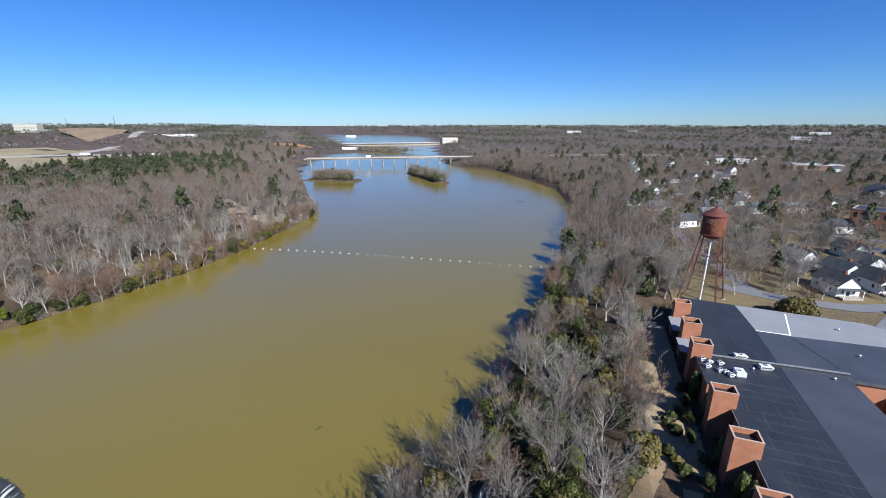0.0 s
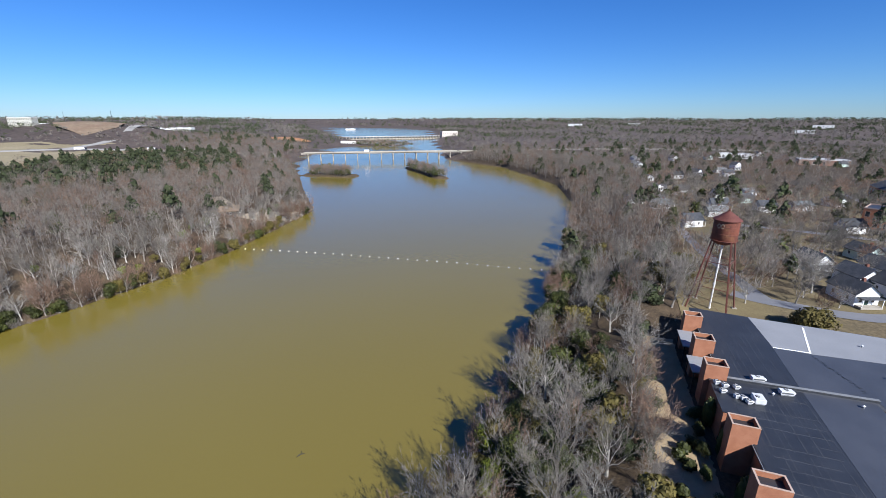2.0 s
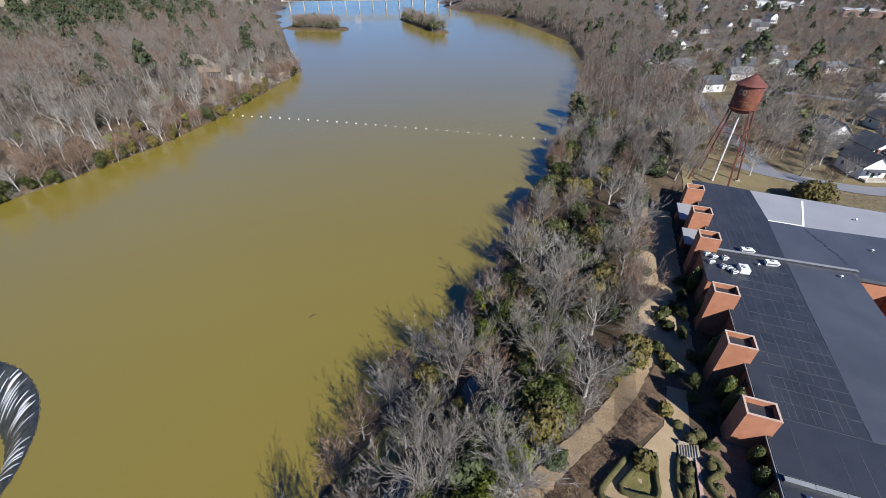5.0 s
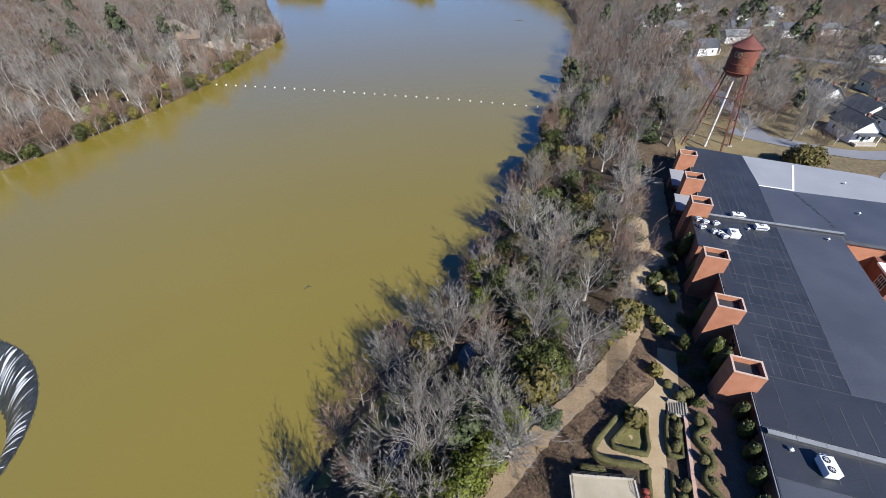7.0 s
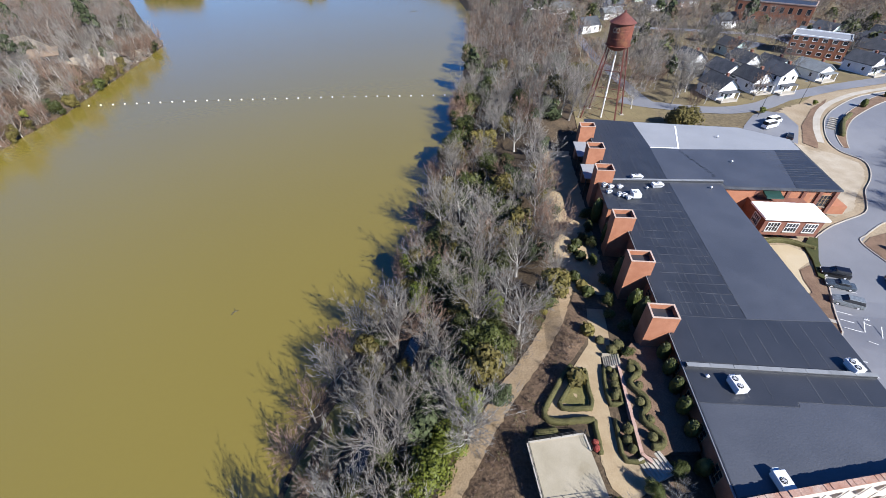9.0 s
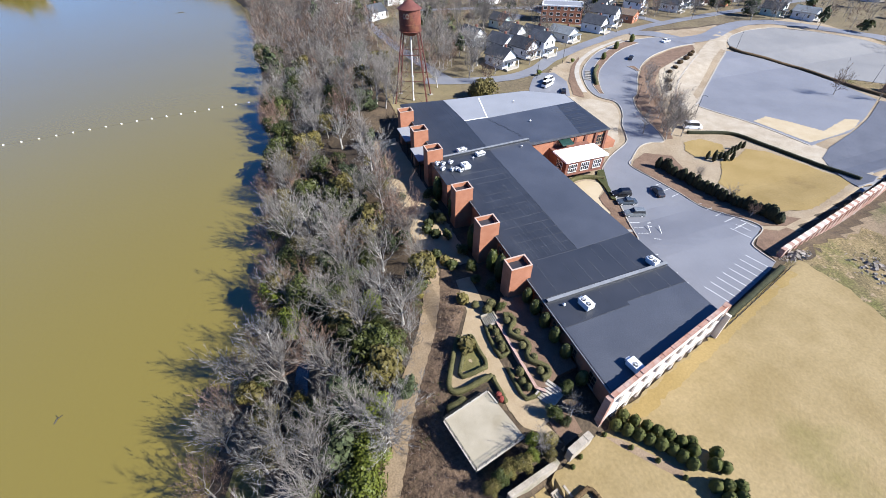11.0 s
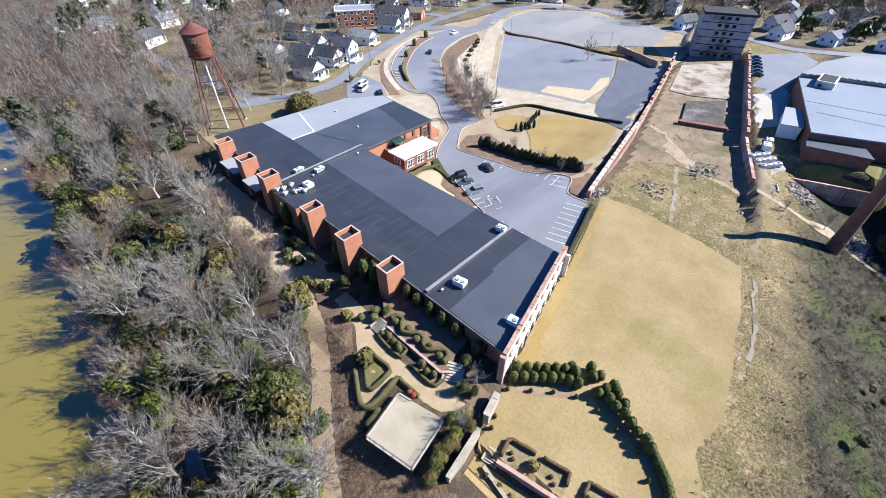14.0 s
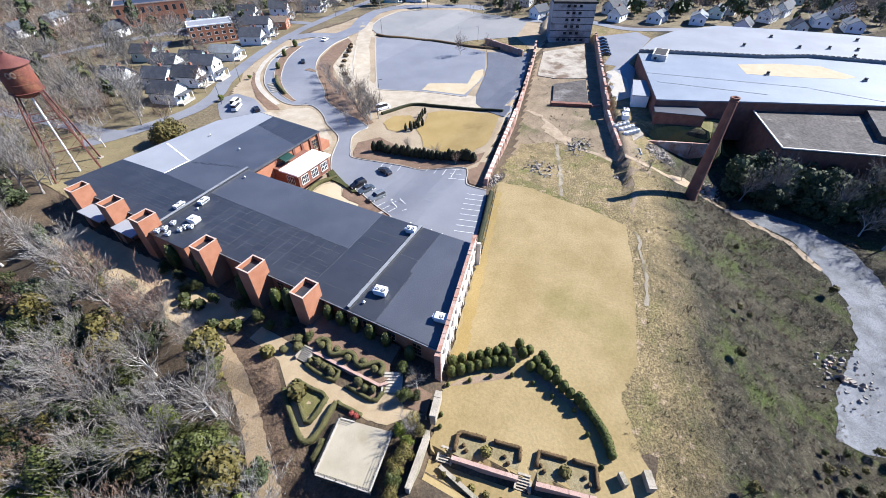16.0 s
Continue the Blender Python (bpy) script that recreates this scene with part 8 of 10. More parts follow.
def scaffold_frame():
    root = thing("steel_frame", 118.6, 6.4, h(118.6, 6.4), 20, "rusty steel frame below the equipment pad", "frame")
    z = 10.0 - h(118.6, 6.4)
    for x in (-1.5, 1.5):
        for y in (-2.0, 2.0):
            bm = bmesh.new()
            tube(bm, (x, y, -0.3), (x, y, z), 0.16, 0.16, 6)
            part("post", bm, M["rust"], root)
    for zz in (z * 0.55, z - 0.1):
        for y in (-2.0, 2.0):
            bm = bmesh.new()
            tube(bm, (-1.8, y, zz), (1.8, y, zz), 0.14, 0.14, 6)
            part("beam", bm, M["limewash"], root)
        for x in (-1.5, 1.5):
            bm = bmesh.new()
            tube(bm, (x, -2.2, zz), (x, 2.2, zz), 0.14, 0.14, 6)
            part("beam", bm, M["limewash"], root)


scaffold_frame()
pier_wall("garden_retaining_wall", (131.0, 5.0), (137.5, -13.4), 0.6, 1.0, 8.4, 4.0, 0.05, "stained tan retaining wall below the works", 0.1)
drape("works_lawn", [(132, 4.4), (137.5, 3.6), (141, -10), (147, -8), (152, -18), (146, -21), (138.2, -13)], M["green_grass"], 0.2, 3.0, label="small green plot under the works wall", category="lawn")


def rubble(cx, cy, rx, ry, n, seed, label):
    """Loose broken stones, too many to count."""
    rng = random.Random(seed)
    bm = bmesh.new()
    for _ in range(n):
        a, q = rng.uniform(0, math.tau), math.sqrt(rng.random())
        x, y = cx + rx * q * math.cos(a), cy + ry * q * math.sin(a)
        s = rng.uniform(0.15, 0.6) * (1.3 - q)
        m = pose(x, y, h(x, y) + s * 0.2, rng.uniform(0, 90), rng.uniform(0, 90), rng.uniform(0, 360))
        box(bm, -s, -s * 0.7, -s * 0.5, s, s * 0.7, s * 0.5, m)
    tagged(part("rubble", bm, M["rubble"]), label, "rubble", kind="stuff")


rubble(126, -1, 6, 5, 420, 3, "heap of pale broken stone and brick")
rubble(119, -16, 7, 3, 160, 4, "scattered pale broken stones by the stack")
rubble(97, 27, 7, 6, 120, 5, "scattered pale stones in rough grass")
rubble(84, 35.2, 4, 1.5, 90, 6, "pale rubble at the wall's foot")
rubble(66, -40, 8, 6, 120, 7, "pale stones in the dry channel")
rubble(118, 22, 7, 4, 120, 8, "scattered broken bricks in rough grass")
rubble(104, 8, 1.2, 1.2, 25, 9, "small dark pile of old timber and stone")

# ---- the town ----
def plain_window(parent, m, w, hgt, trim="white"):
    """A window of a far house: frame with a set-back pane."""
    bm = bmesh.new()
    t = 0.12
    v = box(bm, -w / 2, -0.05, 0, w / 2, 0.08, hgt, m)
    bmesh.ops.recalc_face_normals(bm, faces=bm.faces[:])
    out = m.to_3x3() @ Vector((0, 1, 0))
    face = max(bm.faces, key=lambda f: f.normal.dot(out))
    bmesh.ops.inset_region(bm, faces=[face], thickness=t, depth=-0.05)
    face.material_index = 1
    return part("window", bm, [M[trim], M["glass"]], parent)


def house(w, l, eave, pitch, wall, roof, label, porch=True, storeys=1, hip=False):
    """A gabled house with its ridge along x."""
    root = tagged(new("house"), label, "house")
    part("wall", boxes((-l / 2, -w / 2, -0.5, l / 2, w / 2, eave)), M[wall], root)
    ridge = eave + w / 2 * pitch
    o = 0.5
    bm = bmesh.new()
    e = eave - o * pitch
    for s in (-1, 1):
        q = [(-l / 2 - o, s * (w / 2 + o), e), (l / 2 + o, s * (w / 2 + o), e), (l / 2 + o, 0, ridge), (-l / 2 - o, 0, ridge)]
        lo = [bm.verts.new(p) for p in q]
        up = [bm.verts.new((p[0], p[1], p[2] + 0.22)) for p in q]
        bm.faces.new(up)
        bm.faces.new(lo[::-1])
        for k in range(4):
            bm.faces.new((lo[k], lo[(k + 1) % 4], up[(k + 1) % 4], up[k]))
    bmesh.ops.recalc_face_normals(bm, faces=bm.faces[:])
    rf = part("roof", bm, M[roof], root)
    for s in (-1, 1):
        bm = bmesh.new()
        a = [bm.verts.new((s * l / 2, y, z)) for y, z in ((-w / 2, eave), (w / 2, eave), (0, ridge))]
        b = [bm.verts.new((s * (l / 2 - 0.2), y, z)) for y, z in ((-w / 2, eave), (w / 2, eave), (0, ridge))]
        bm.faces.new(a)
        bm.faces.new(b[::-1])
        for k in range(3):
            bm.faces.new((a[k], a[(k + 1) % 3], b[(k + 1) % 3], b[k]))
        bmesh.ops.recalc_face_normals(bm, faces=bm.faces[:])
        part("gable", bm, M[wall], root)
    part("chimney", boxes((-0.4 + l * 0.15, -0.4 + w * 0.12, eave, 0.4 + l * 0.15, 0.4 + w * 0.12, ridge + 0.9)), M["stack_brick"], rf, "brick chimney")
    for f in range(storeys):
        z = 0.9 + f * 2.8
        for k in range(2):
            x = -l / 2 + l * (k + 0.5) / 2
            for s in (-1, 1):
                plain_window(root, wall_frame(x, s * w / 2, z, 90 * s), 1.0, 1.4)
        for s in (-1, 1):
            for y in (-w * 0.25, w * 0.25):
                plain_window(root, wall_frame(s * l / 2, y, z, 0 if s > 0 else 180), 1.0, 1.4)
    part("door", boxes((l / 2, -0.5, -0.2, l / 2 + 0.06, 0.5, 2.05)), M["green_metal"], root, "dark front door")
    if porch:
        pr = part("porch_roof", boxes((l / 2 + 0.05, -w * 0.45, 2.5, l / 2 + 2.2, w * 0.45, 2.7)), M[roof], root)
        for y in (-w * 0.42, w * 0.42):
            part("porch_post", boxes((l / 2 + 1.95, y - 0.08, -0.4, l / 2 + 2.1, y + 0.08, 2.5)), M["white"], pr)
        part("porch_floor", boxes((l / 2, -w * 0.45, -0.5, l / 2 + 2.2, w * 0.45, 0.1)), M["concrete"], pr)
    return root


HOUSES = [house(7.0, 10, 3.6, 0.8, "siding", "shingle", "white clapboard house with a dark gabled roof"),
          house(6.8, 9.5, 3.2, 0.75, "mint_siding", "shingle", "pale mint clapboard cottage with a dark roof"),
          house(7.0, 8.5, 5.6, 0.75, "siding", "shingle", "two-storey white house with a dark gabled roof", True, 2),
          house(7.5, 10.5, 3.2, 0.55, "siding", "grey_shingle", "low white house with a weathered grey roof"),
          house(8.0, 12, 3.2, 0.45, "brick", "brown_shingle", "low brick house with a brown roof", False)]
placed = set()


def put_house(k, x, y, turn):
    m = pose(x, y, h(x, y) + 0.5, 0, 0, turn)
    if k in placed:
        return copy_thing(HOUSES[k], m)
    placed.add(k)
    HOUSES[k].matrix_basis = m
    return HOUSES[k]


NEAR_HOUSES = [(0, 79, 156, -72), (0, 87, 172, -72), (0, 93, 163, -72), (2, 101, 162.6, -70), (3, 121, 177, -66), (1, 159, 204, -64), (0, 143, 184, -64), (2, 155.6, 190.6, -62), (0, 99, 184, -70), (1, 108, 180, -68), (0, 80, 186, -72),
               (4, 170, 196, -60), (0, 166, 214, -62), (3, 148, 228, -62), (1, 160, 238, -62), (0, 178, 226, -58), (2, 186, 208, -58), (0, 196, 220, -58), (0, 209, 205, -66), (0, 221, 211, -64), (3, 234, 214, -66), (4, 247, 208, -70), (0, 261, 214, -66), (1, 281, 213, -70), (0, 208, 236, -62), (3, 226, 238, -64), (0, 244, 243, -66), (1, 253, 178, -68), (3, 262, 166, -72), (0, 268, 186, 20), (3, 41, 290, 10), (0, 84, 342, 30), (3, 121, 312, 20), (1, 96, 330, 30), (0, 62, 352, 20), (3, 106, 360, 40), (0, 99, 300, 20), (3, 68, 276, 15), (0, 121, 256, 20), (1, 104, 206, -68)]
for k, x, y, t in NEAR_HOUSES:
    put_house(k, x, y, t)
random.seed(77)
TAKEN = [(x, y) for _, x, y, _ in NEAR_HOUSES] + [(131, 200), (146, 262), (190, 384), (150, 298)]
count = 0
while count < 68:
    x, y = random.uniform(-20, 620), random.uniform(120, 760)
    if y < 215 and x < 265 or x < 20 + (y - 300) * 0.05 or y > 520 and x < -(y - 520) or x + y > 1050:
        continue
    gx, gy = round(x / 24) * 24 + random.uniform(-3, 3), round(y / 30) * 30 + random.uniform(-4, 4)
    if min(math.hypot(gx - a, gy - b) for a, b in TAKEN) < 19:
        continue
    TAKEN.append((gx, gy))
    put_house(random.choice((0, 0, 1, 2, 3, 3, 4)), gx, gy, random.choice((-68, 22, -62, 26)) + random.uniform(-8, 8))
    count += 1
for x, y, k in ((262, 60, 1), (270, 40, 0), (276, 20, 3), (282, 0, 3), (286, -22, 0), (290, -46, 1), (296, 66, 4), (300, 42, 0), (306, 14, 1), (312, -14, 3), (318, -40, 0), (322, 80, 0), (330, 50, 3), (338, 18, 1), (344, -20, 0), (268, 84, 0), (290, 100, 2), (320, 110, 3), (350, 90, 0), (360, 50, 4), (366, 10, 0), (300, -70, 3), (326, -66, 0), (356, -50, 1), (303, -33, 0), (304, -57, 3), (300, -8, 1), (333, -43, 1), (372, -34, 3), (340, -72, 0), (378, -62, 0), (316, 30, 3), (286, 46, 0)):
    put_house(k, x, y, random.uniform(-25, 10))
    TAKEN.append((x, y))


def flat_block(name, x, y, turn, l, w, hgt, wall, roof, label, floors, bays, trim="white", category="building"):
    root = thing(name, x, y, h(x, y), turn, label, category)
    part("wall", boxes((-l / 2, -w / 2, -1, l / 2, w / 2, hgt)), M[wall], root)
    part("roof", boxes((-l / 2 + 0.3, -w / 2 + 0.3, hgt, l / 2 - 0.3, w / 2 - 0.3, hgt + 0.12)), M[roof], root)
    for a in ((-l / 2 - 0.1, -w / 2 - 0.1, l / 2 + 0.1, -w / 2 + 0.3), (-l / 2 - 0.1, w / 2 - 0.3, l / 2 + 0.1, w / 2 + 0.1), (-l / 2 - 0.1, -w / 2 + 0.3, -l / 2 + 0.3, w / 2 - 0.3), (l / 2 - 0.3, -w / 2 + 0.3, l / 2 + 0.1, w / 2 - 0.3)):
        part("parapet", boxes((a[0], a[1], hgt, a[2], a[3], hgt + 0.5)), M[trim], root)
    fh = hgt / floors
    for f in range(floors):
        for k in range(bays):
            xx = -l / 2 + l * (k + 0.5) / bays
            for s in (-1, 1):
                plain_window(root, wall_frame(xx, s * w / 2, f * fh + 0.9, 90 * s), min(1.8, l / bays * 0.55), fh * 0.55, trim)
        for s in (-1, 1):
            for yy in (-w * 0.25, w * 0.25):
                plain_window(root, wall_frame(s * l / 2, yy, f * fh + 0.9, 0 if s > 0 else 180), 1.6, fh * 0.55, trim)
    return root


flat_block("apartment_building", 139, 207, -33, 20, 12, 7.6, "brick", "roof_pale", "three-storey brick apartment house with a pale roof", 3, 6)
flat_block("school_building", 150, 268, -33, 34, 16, 10.0, "brick", "roof_dark2", "brick school with large tan window bays", 2, 9, "coping")
flat_block("brick_hall", 172, 300, -20, 20, 14, 11.0, "brick", "roof_dark2", "square brick hall with white trim", 3, 5)
flat_block("store_building", 250, 620, -10, 46, 22, 6, "old_brick", "roof_light", "low red and white store building", 1, 5)
flat_block("store_building", 330, 560, -14, 40, 24, 6, "siding", "roof_white", "low white store building in town", 1, 5)
flat_block("store_building", 300, 500, -14, 34, 18, 6, "siding", "roof_light", "low pale store building in town", 1, 5)
flat_block("store_building", 420, 470, -14, 36, 22, 7, "siding", "roof_white", "low white store building in town", 1, 5)
flat_block("store_building", 180, 690, -5, 38, 18, 6, "siding", "roof_light", "low pale store building by the road", 1, 5)
flat_block("office_building", -130, 2500, -10, 70, 30, 14, "siding", "roof_white", "long white building on the far ridge", 2, 5)
flat_block("office_building", 180, 2650, -10, 60, 30, 14, "siding", "roof_white", "pale building on the far ridge", 2, 5)
flat_block("office_building", 900, 2300, -20, 70, 40, 12, "siding", "roof_white", "long pale building beyond the town", 2, 5)
flat_block("office_building", 620, 1700, -20, 50, 30, 9, "siding", "roof_white", "pale warehouse beyond the town", 1, 5)


def church(x, y, turn):
    root = thing("church", x, y, h(x, y), turn, "brick church with white portico and steeple", "church")
    part("wall", boxes((-14, -8, -1, 14, 8, 8)), M["brick"], root)
    bm = bmesh.new()
    v = [bm.verts.new(p) for p in ((-14.6, -8.6, 8), (14.6, -8.6, 8), (14.6, 8.6, 8), (-14.6, 8.6, 8), (-14.6, 0, 12.5), (14.6, 0, 12.5))]
    for q in ((0, 1, 5, 4), (2, 3, 4, 5), (0, 4, 3), (1, 2, 5), (3, 2, 1, 0)):
        bm.faces.new([v[k] for k in q])
    part("roof", bm, M["shingle"], root)
    sp = part("steeple", boxes((9, -2, 8, 13, 2, 17)), M["white"], root)
    bm = bmesh.new()
    tube(bm, (11, 0, 17), (11, 0, 19.5), 1.4, 1.4, 8)
    tube(bm, (11, 0, 19.5), (11, 0, 25), 1.3, 0.05, 8)
    part("spire", bm, M["green_copper"], sp, "pale green spire")
    for k in range(5):
        for s in (-1, 1):
            window(root, wall_frame(-11 + k * 5, s * 8, 2, 90 * s), 1.5, 4.2, "white", (2, 4))
    for y_ in (-5, -1.7, 1.7, 5):
        bm = bmesh.new()
        tube(bm, (16.5, y_, -0.5), (16.5, y_, 7.5), 0.4, 0.35, 10)
        part("column", bm, M["white"], root)
    part("portico", boxes((14, -7, 7.5, 17.2, 7, 9.2)), M["white"], root)


church(193, 372, -100)
# streets
for pts, w in (([(46, 150), (56, 146), (75.7, 143), (90, 147), (101.7, 155), (115.7, 161.6), (128, 167), (156.8, 177.5), (185, 184), (230, 190), (330, 200)], 2.7), ([(54.5, 147.5), (51.5, 158), (48.4, 180), (44.8, 218), (44, 300), (60, 420)], 2.2),
               ([(150, 176), (140, 215), (132, 240), (70, 256)], 2.6), ([(185, 184), (176, 240), (170, 330), (180, 420)], 2.6), ([(132, 240), (176, 243), (300, 280), (460, 330)], 2.8), ([(256, 100), (262, 60), (254, 30), (272, -10), (276, -60), (270, -110)], 3.2)):
    strip("street", pts, -w, w, M["asphalt"], 0.15, cell=6.0, label="grey asphalt street between houses", category="road")
drape("street_lawn", [(48, 166), (60, 170), (74, 205), (62, 250), (50, 250), (49, 200)], M["yard_grass"], 0.07, 6.0, label="tan grass of house yards", category="lawn")
drape("tower_yard", [(28, 120), (52, 119), (56, 132), (54, 152), (47, 170), (38, 170), (28, 150)], M["yard_grass"], 0.07, 4.0, label="tan grass round the water tower", category="lawn")
drape("house_yards", [(66, 156), (76, 140), (92, 144), (104, 150), (120, 164), (150, 180), (146, 210), (120, 245), (84, 240), (72, 190)], M["yard_grass"], 0.06, 5.0, label="tan grass of house yards", category="lawn")
drape("hill_yards", [(150, 182), (182, 190), (240, 196), (300, 204), (300, 330), (180, 340), (140, 260)], M["yard_grass2"], 0.06, 8.0, label="brown grass of town yards", category="lawn")
drape("east_yards", [(256, 104), (268, 60), (262, 30), (282, -10), (286, -60), (282, -100), (380, -100), (400, 120), (300, 130)], M["yard_grass2"], 0.06, 8.0, label="brown grass of house yards", category="lawn")
drape("parking_pad", [(104, 222), (116, 214), (128, 224), (116, 234)], M["asphalt"], 0.1, 6.0, label="grey asphalt pad between trees", category="road")

# ---- on and beyond the river ----
def weir():
    cx, cy = WEIR_C
    root = thing("curved_weir", cx, cy, 0, 0, "curved concrete weir with water spilling over its lip", "weir")
    n = 96
    # lip
    bm = bmesh.new()
    prof = ((WEIR_R + 0.25, -1.5), (WEIR_R + 0.25, -0.03), (WEIR_R - 0.1, -0.05), (WEIR_R - 0.35, -0.6), (WEIR_R - 1.2, -3.0))
    rings = [[bm.verts.new((r * math.cos(k * math.tau / n), r * math.sin(k * math.tau / n), z)) for k in range(n)] for r, z in prof]
    for a, b in zip(rings, rings[1:]):
        for k in range(n):
            bm.faces.new((a[k], b[k], b[(k + 1) % n], a[(k + 1) % n]))
    part("crest", bm, M["wet_stone"], root, "dark wet concrete crest", True)
    # falling sheet
    bm = bmesh.new()
    prof = [(WEIR_R + 0.1 - 8.5 * t, 0.02 - 8.0 * t ** 1.6) for t in [k / 14 for k in range(15)]]
    rings = [[bm.verts.new(((r + 0.12 * math.sin(k * 1.7) + 0.08 * math.sin(k * 4.1)) * math.cos(k * math.tau / 288), (r + 0.12 * math.sin(k * 1.7) + 0.08 * math.sin(k * 4.1)) * math.sin(k * math.tau / 288), z)) for k in range(288)] for r, z in prof]
    for a, b in zip(rings, rings[1:]):
        for k in range(288):
            bm.faces.new((a[k], b[k], b[(k + 1) % 288], a[(k + 1) % 288]))
    bmesh.ops.recalc_face_normals(bm, faces=bm.faces[:])
    part("falling_water", bm, M["falling_water"], root, "dark water streaked with white foam", True)
    random.seed(41)
    bm = bmesh.new()
    for _ in range(260):
        a, w = random.uniform(0, math.tau), random.uniform(0.001, 0.006)
        t0 = random.uniform(0.0, 0.35)
        t1 = t0 + random.uniform(0.2, 0.65)
        row = None
        for k in range(7):
            t = t0 + (t1 - t0) * k / 6
            r, z = WEIR_R + 0.1 - 8.5 * t - 0.16, 0.12 - 8.0 * t ** 1.6
            ww = w * (0.35 + math.sin(math.pi * k / 6))
            new_row = [bm.verts.new((r * math.cos(b), r * math.sin(b), z)) for b in (a - ww, a + ww)]
            if row:
                bm.faces.new((row[0], row[1], new_row[1], new_row[0]))
            row = new_row
    part("foam_streaks", bm, M["foam"], root, "white foam streaks on the falling water")
    bm = bmesh.new()
    bm.faces.new([bm.verts.new((20.5 * math.cos(k * math.tau / n), 20.5 * math.sin(k * math.tau / n), -7.6)) for k in range(n)])
    part("pool", bm, M["water"], root)
    for k in range(24):
        a = k * math.tau / 24
        bm = bmesh.new()
        box(bm, WEIR_R - 0.3, -0.07, -0.3, WEIR_R + 0.15, 0.07, 0.12, Matrix.Rotation(a, 4, "Z"))
        part("crest_pin", bm, M["wet_stone"], root)


weir()
BUOYS = spline([(-168, 161.5), (-142, 166.5), (-115, 171), (-85, 174.8), (-59, 178.5), (-34, 180.8), (-13, 183.4)], 12)


def buoys():
    total = [0.0]
    for a, b in zip(BUOYS, BUOYS[1:]):
        total.append(total[-1] + (b - a).length)
    n = 33
    first = None
    for k in range(n):
        s = total[-1] * k / (n - 1)
        i = max(j for j in range(len(total) - 1) if total[j] <= s)
        p = BUOYS[i].lerp(BUOYS[i + 1], (s - total[i]) / (total[i + 1] - total[i]))
        m = pose(p.x, p.y, 0.0, 0, 0, 15)
        if first:
            copy_thing(first, m)
            continue
        first = thing("buoy", 0, 0, 0, 0, "round white float of a river boom", "buoy", "boom floats")
        first.matrix_basis = m
        bm = bmesh.new()
        bmesh.ops.create_uvsphere(bm, u_segments=14, v_segments=8, radius=0.3)
        for v in bm.verts:
            v.co.z = v.co.z * 0.85 + 0.12
        part("float", bm, M["white"], first, "", True)
        bm = bmesh.new()
        tube(bm, (0, 0, 0.34), (0, 0, 0.46), 0.08, 0.06, 8)
        part("cap", bm, M["iron"], first)
    bm = bmesh.new()
    for a, b in zip(BUOYS, BUOYS[1:]):
        tube(bm, a + Vector((0, 0, 0.01)), b + Vector((0, 0, 0.01)), 0.015, 0.015, 4)
    tagged(part("boom_cable", bm, M["iron"]), "thin dark cable linking the floats", "cable")


buoys()


def driftwood(x, y, turn, ln):
    root = thing("driftwood_log", x, y, 0, turn, "dark waterlogged branch adrift on the river", "log")
    bm = bmesh.new()
    tube(bm, (-ln / 2, 0, 0.02), (0, 0.12, 0.12), 0.09, 0.12, 7)
    tube(bm, (0, 0.12, 0.12), (ln / 2, -0.1, 0.03), 0.12, 0.05, 7)
    part("stem", bm, M["wet_stone"], root)
    bm = bmesh.new()
    tube(bm, (ln * 0.1, 0.1, 0.1), (ln * 0.3, 0.5, 0.5), 0.05, 0.02, 5)
    part("branch", bm, M["wet_stone"], root)


driftwood(-49.9, 55.4, 60, 1.6)
driftwood(-58, 360, 10, 6)
driftwood(-30, 410, 30, 4)


def bridge():
    ax, ay, bx, by = -440, 574, -206, 718
    ln = math.hypot(bx - ax, by - ay)
    root = thing("road_bridge", ax, ay, 0, math.degrees(math.atan2(by - ay, bx - ax)), "long pale concrete road bridge on many piers", "bridge")
    z = 13.0
    part("deck", boxes((-6, -6, z - 0.5, ln + 20, 6, z)), M["concrete"], root)
    for y in (-4, 0, 4):
        part("girder", boxes((-10, y - 0.4, z - 2.1, ln + 10, y + 0.4, z - 0.5)), M["concrete"], root)
    for s in (-1, 1):
        part("parapet", boxes((-6, s * 5.8 - 0.2, z, ln + 20, s * 5.8 + 0.2, z + 1.0)), M["concrete"], root)
    n = 14
    for k in range(n + 1):
        x = ln * k / n
        pr = part("pier", boxes((x - 0.8, -5.4, z - 3.2, x + 0.8, 5.4, z - 2.1)), M["concrete"], root)
        for y in (-4, 0, 4):
            bm = bmesh.new()
            tube(bm, (x, y, -3), (x, y, z - 3.2), 0.65, 0.65, 10)
            part("column", bm, M["concrete"], pr)
    for k, x in enumerate((40, 95, 160, 210, 250)):
        v = thing("passing_truck" if k == 1 else "passing_car", 0, 0, 0, 0, "small pale vehicle on the bridge" if k != 1 else "white box truck on the bridge", "vehicle")
        v.matrix_basis = root.matrix_basis @ pose(x, 2 if k % 2 else -2, z, 0, 0, 0)
        part("body", boxes((-2.2, -0.9, 0.3, 2.2, 0.9, 1.0)) if k != 1 else boxes((-5, -1.2, 0.6, 3, 1.2, 3.8)), M["paint_white" if k % 2 else "paint_dark"], v)
        part("cabin", boxes((-1.2, -0.8, 1.0, 1.0, 0.8, 1.5)) if k != 1 else boxes((3.1, -1.1, 0.6, 5, 1.1, 2.8)), M["glass"], v)


bridge()


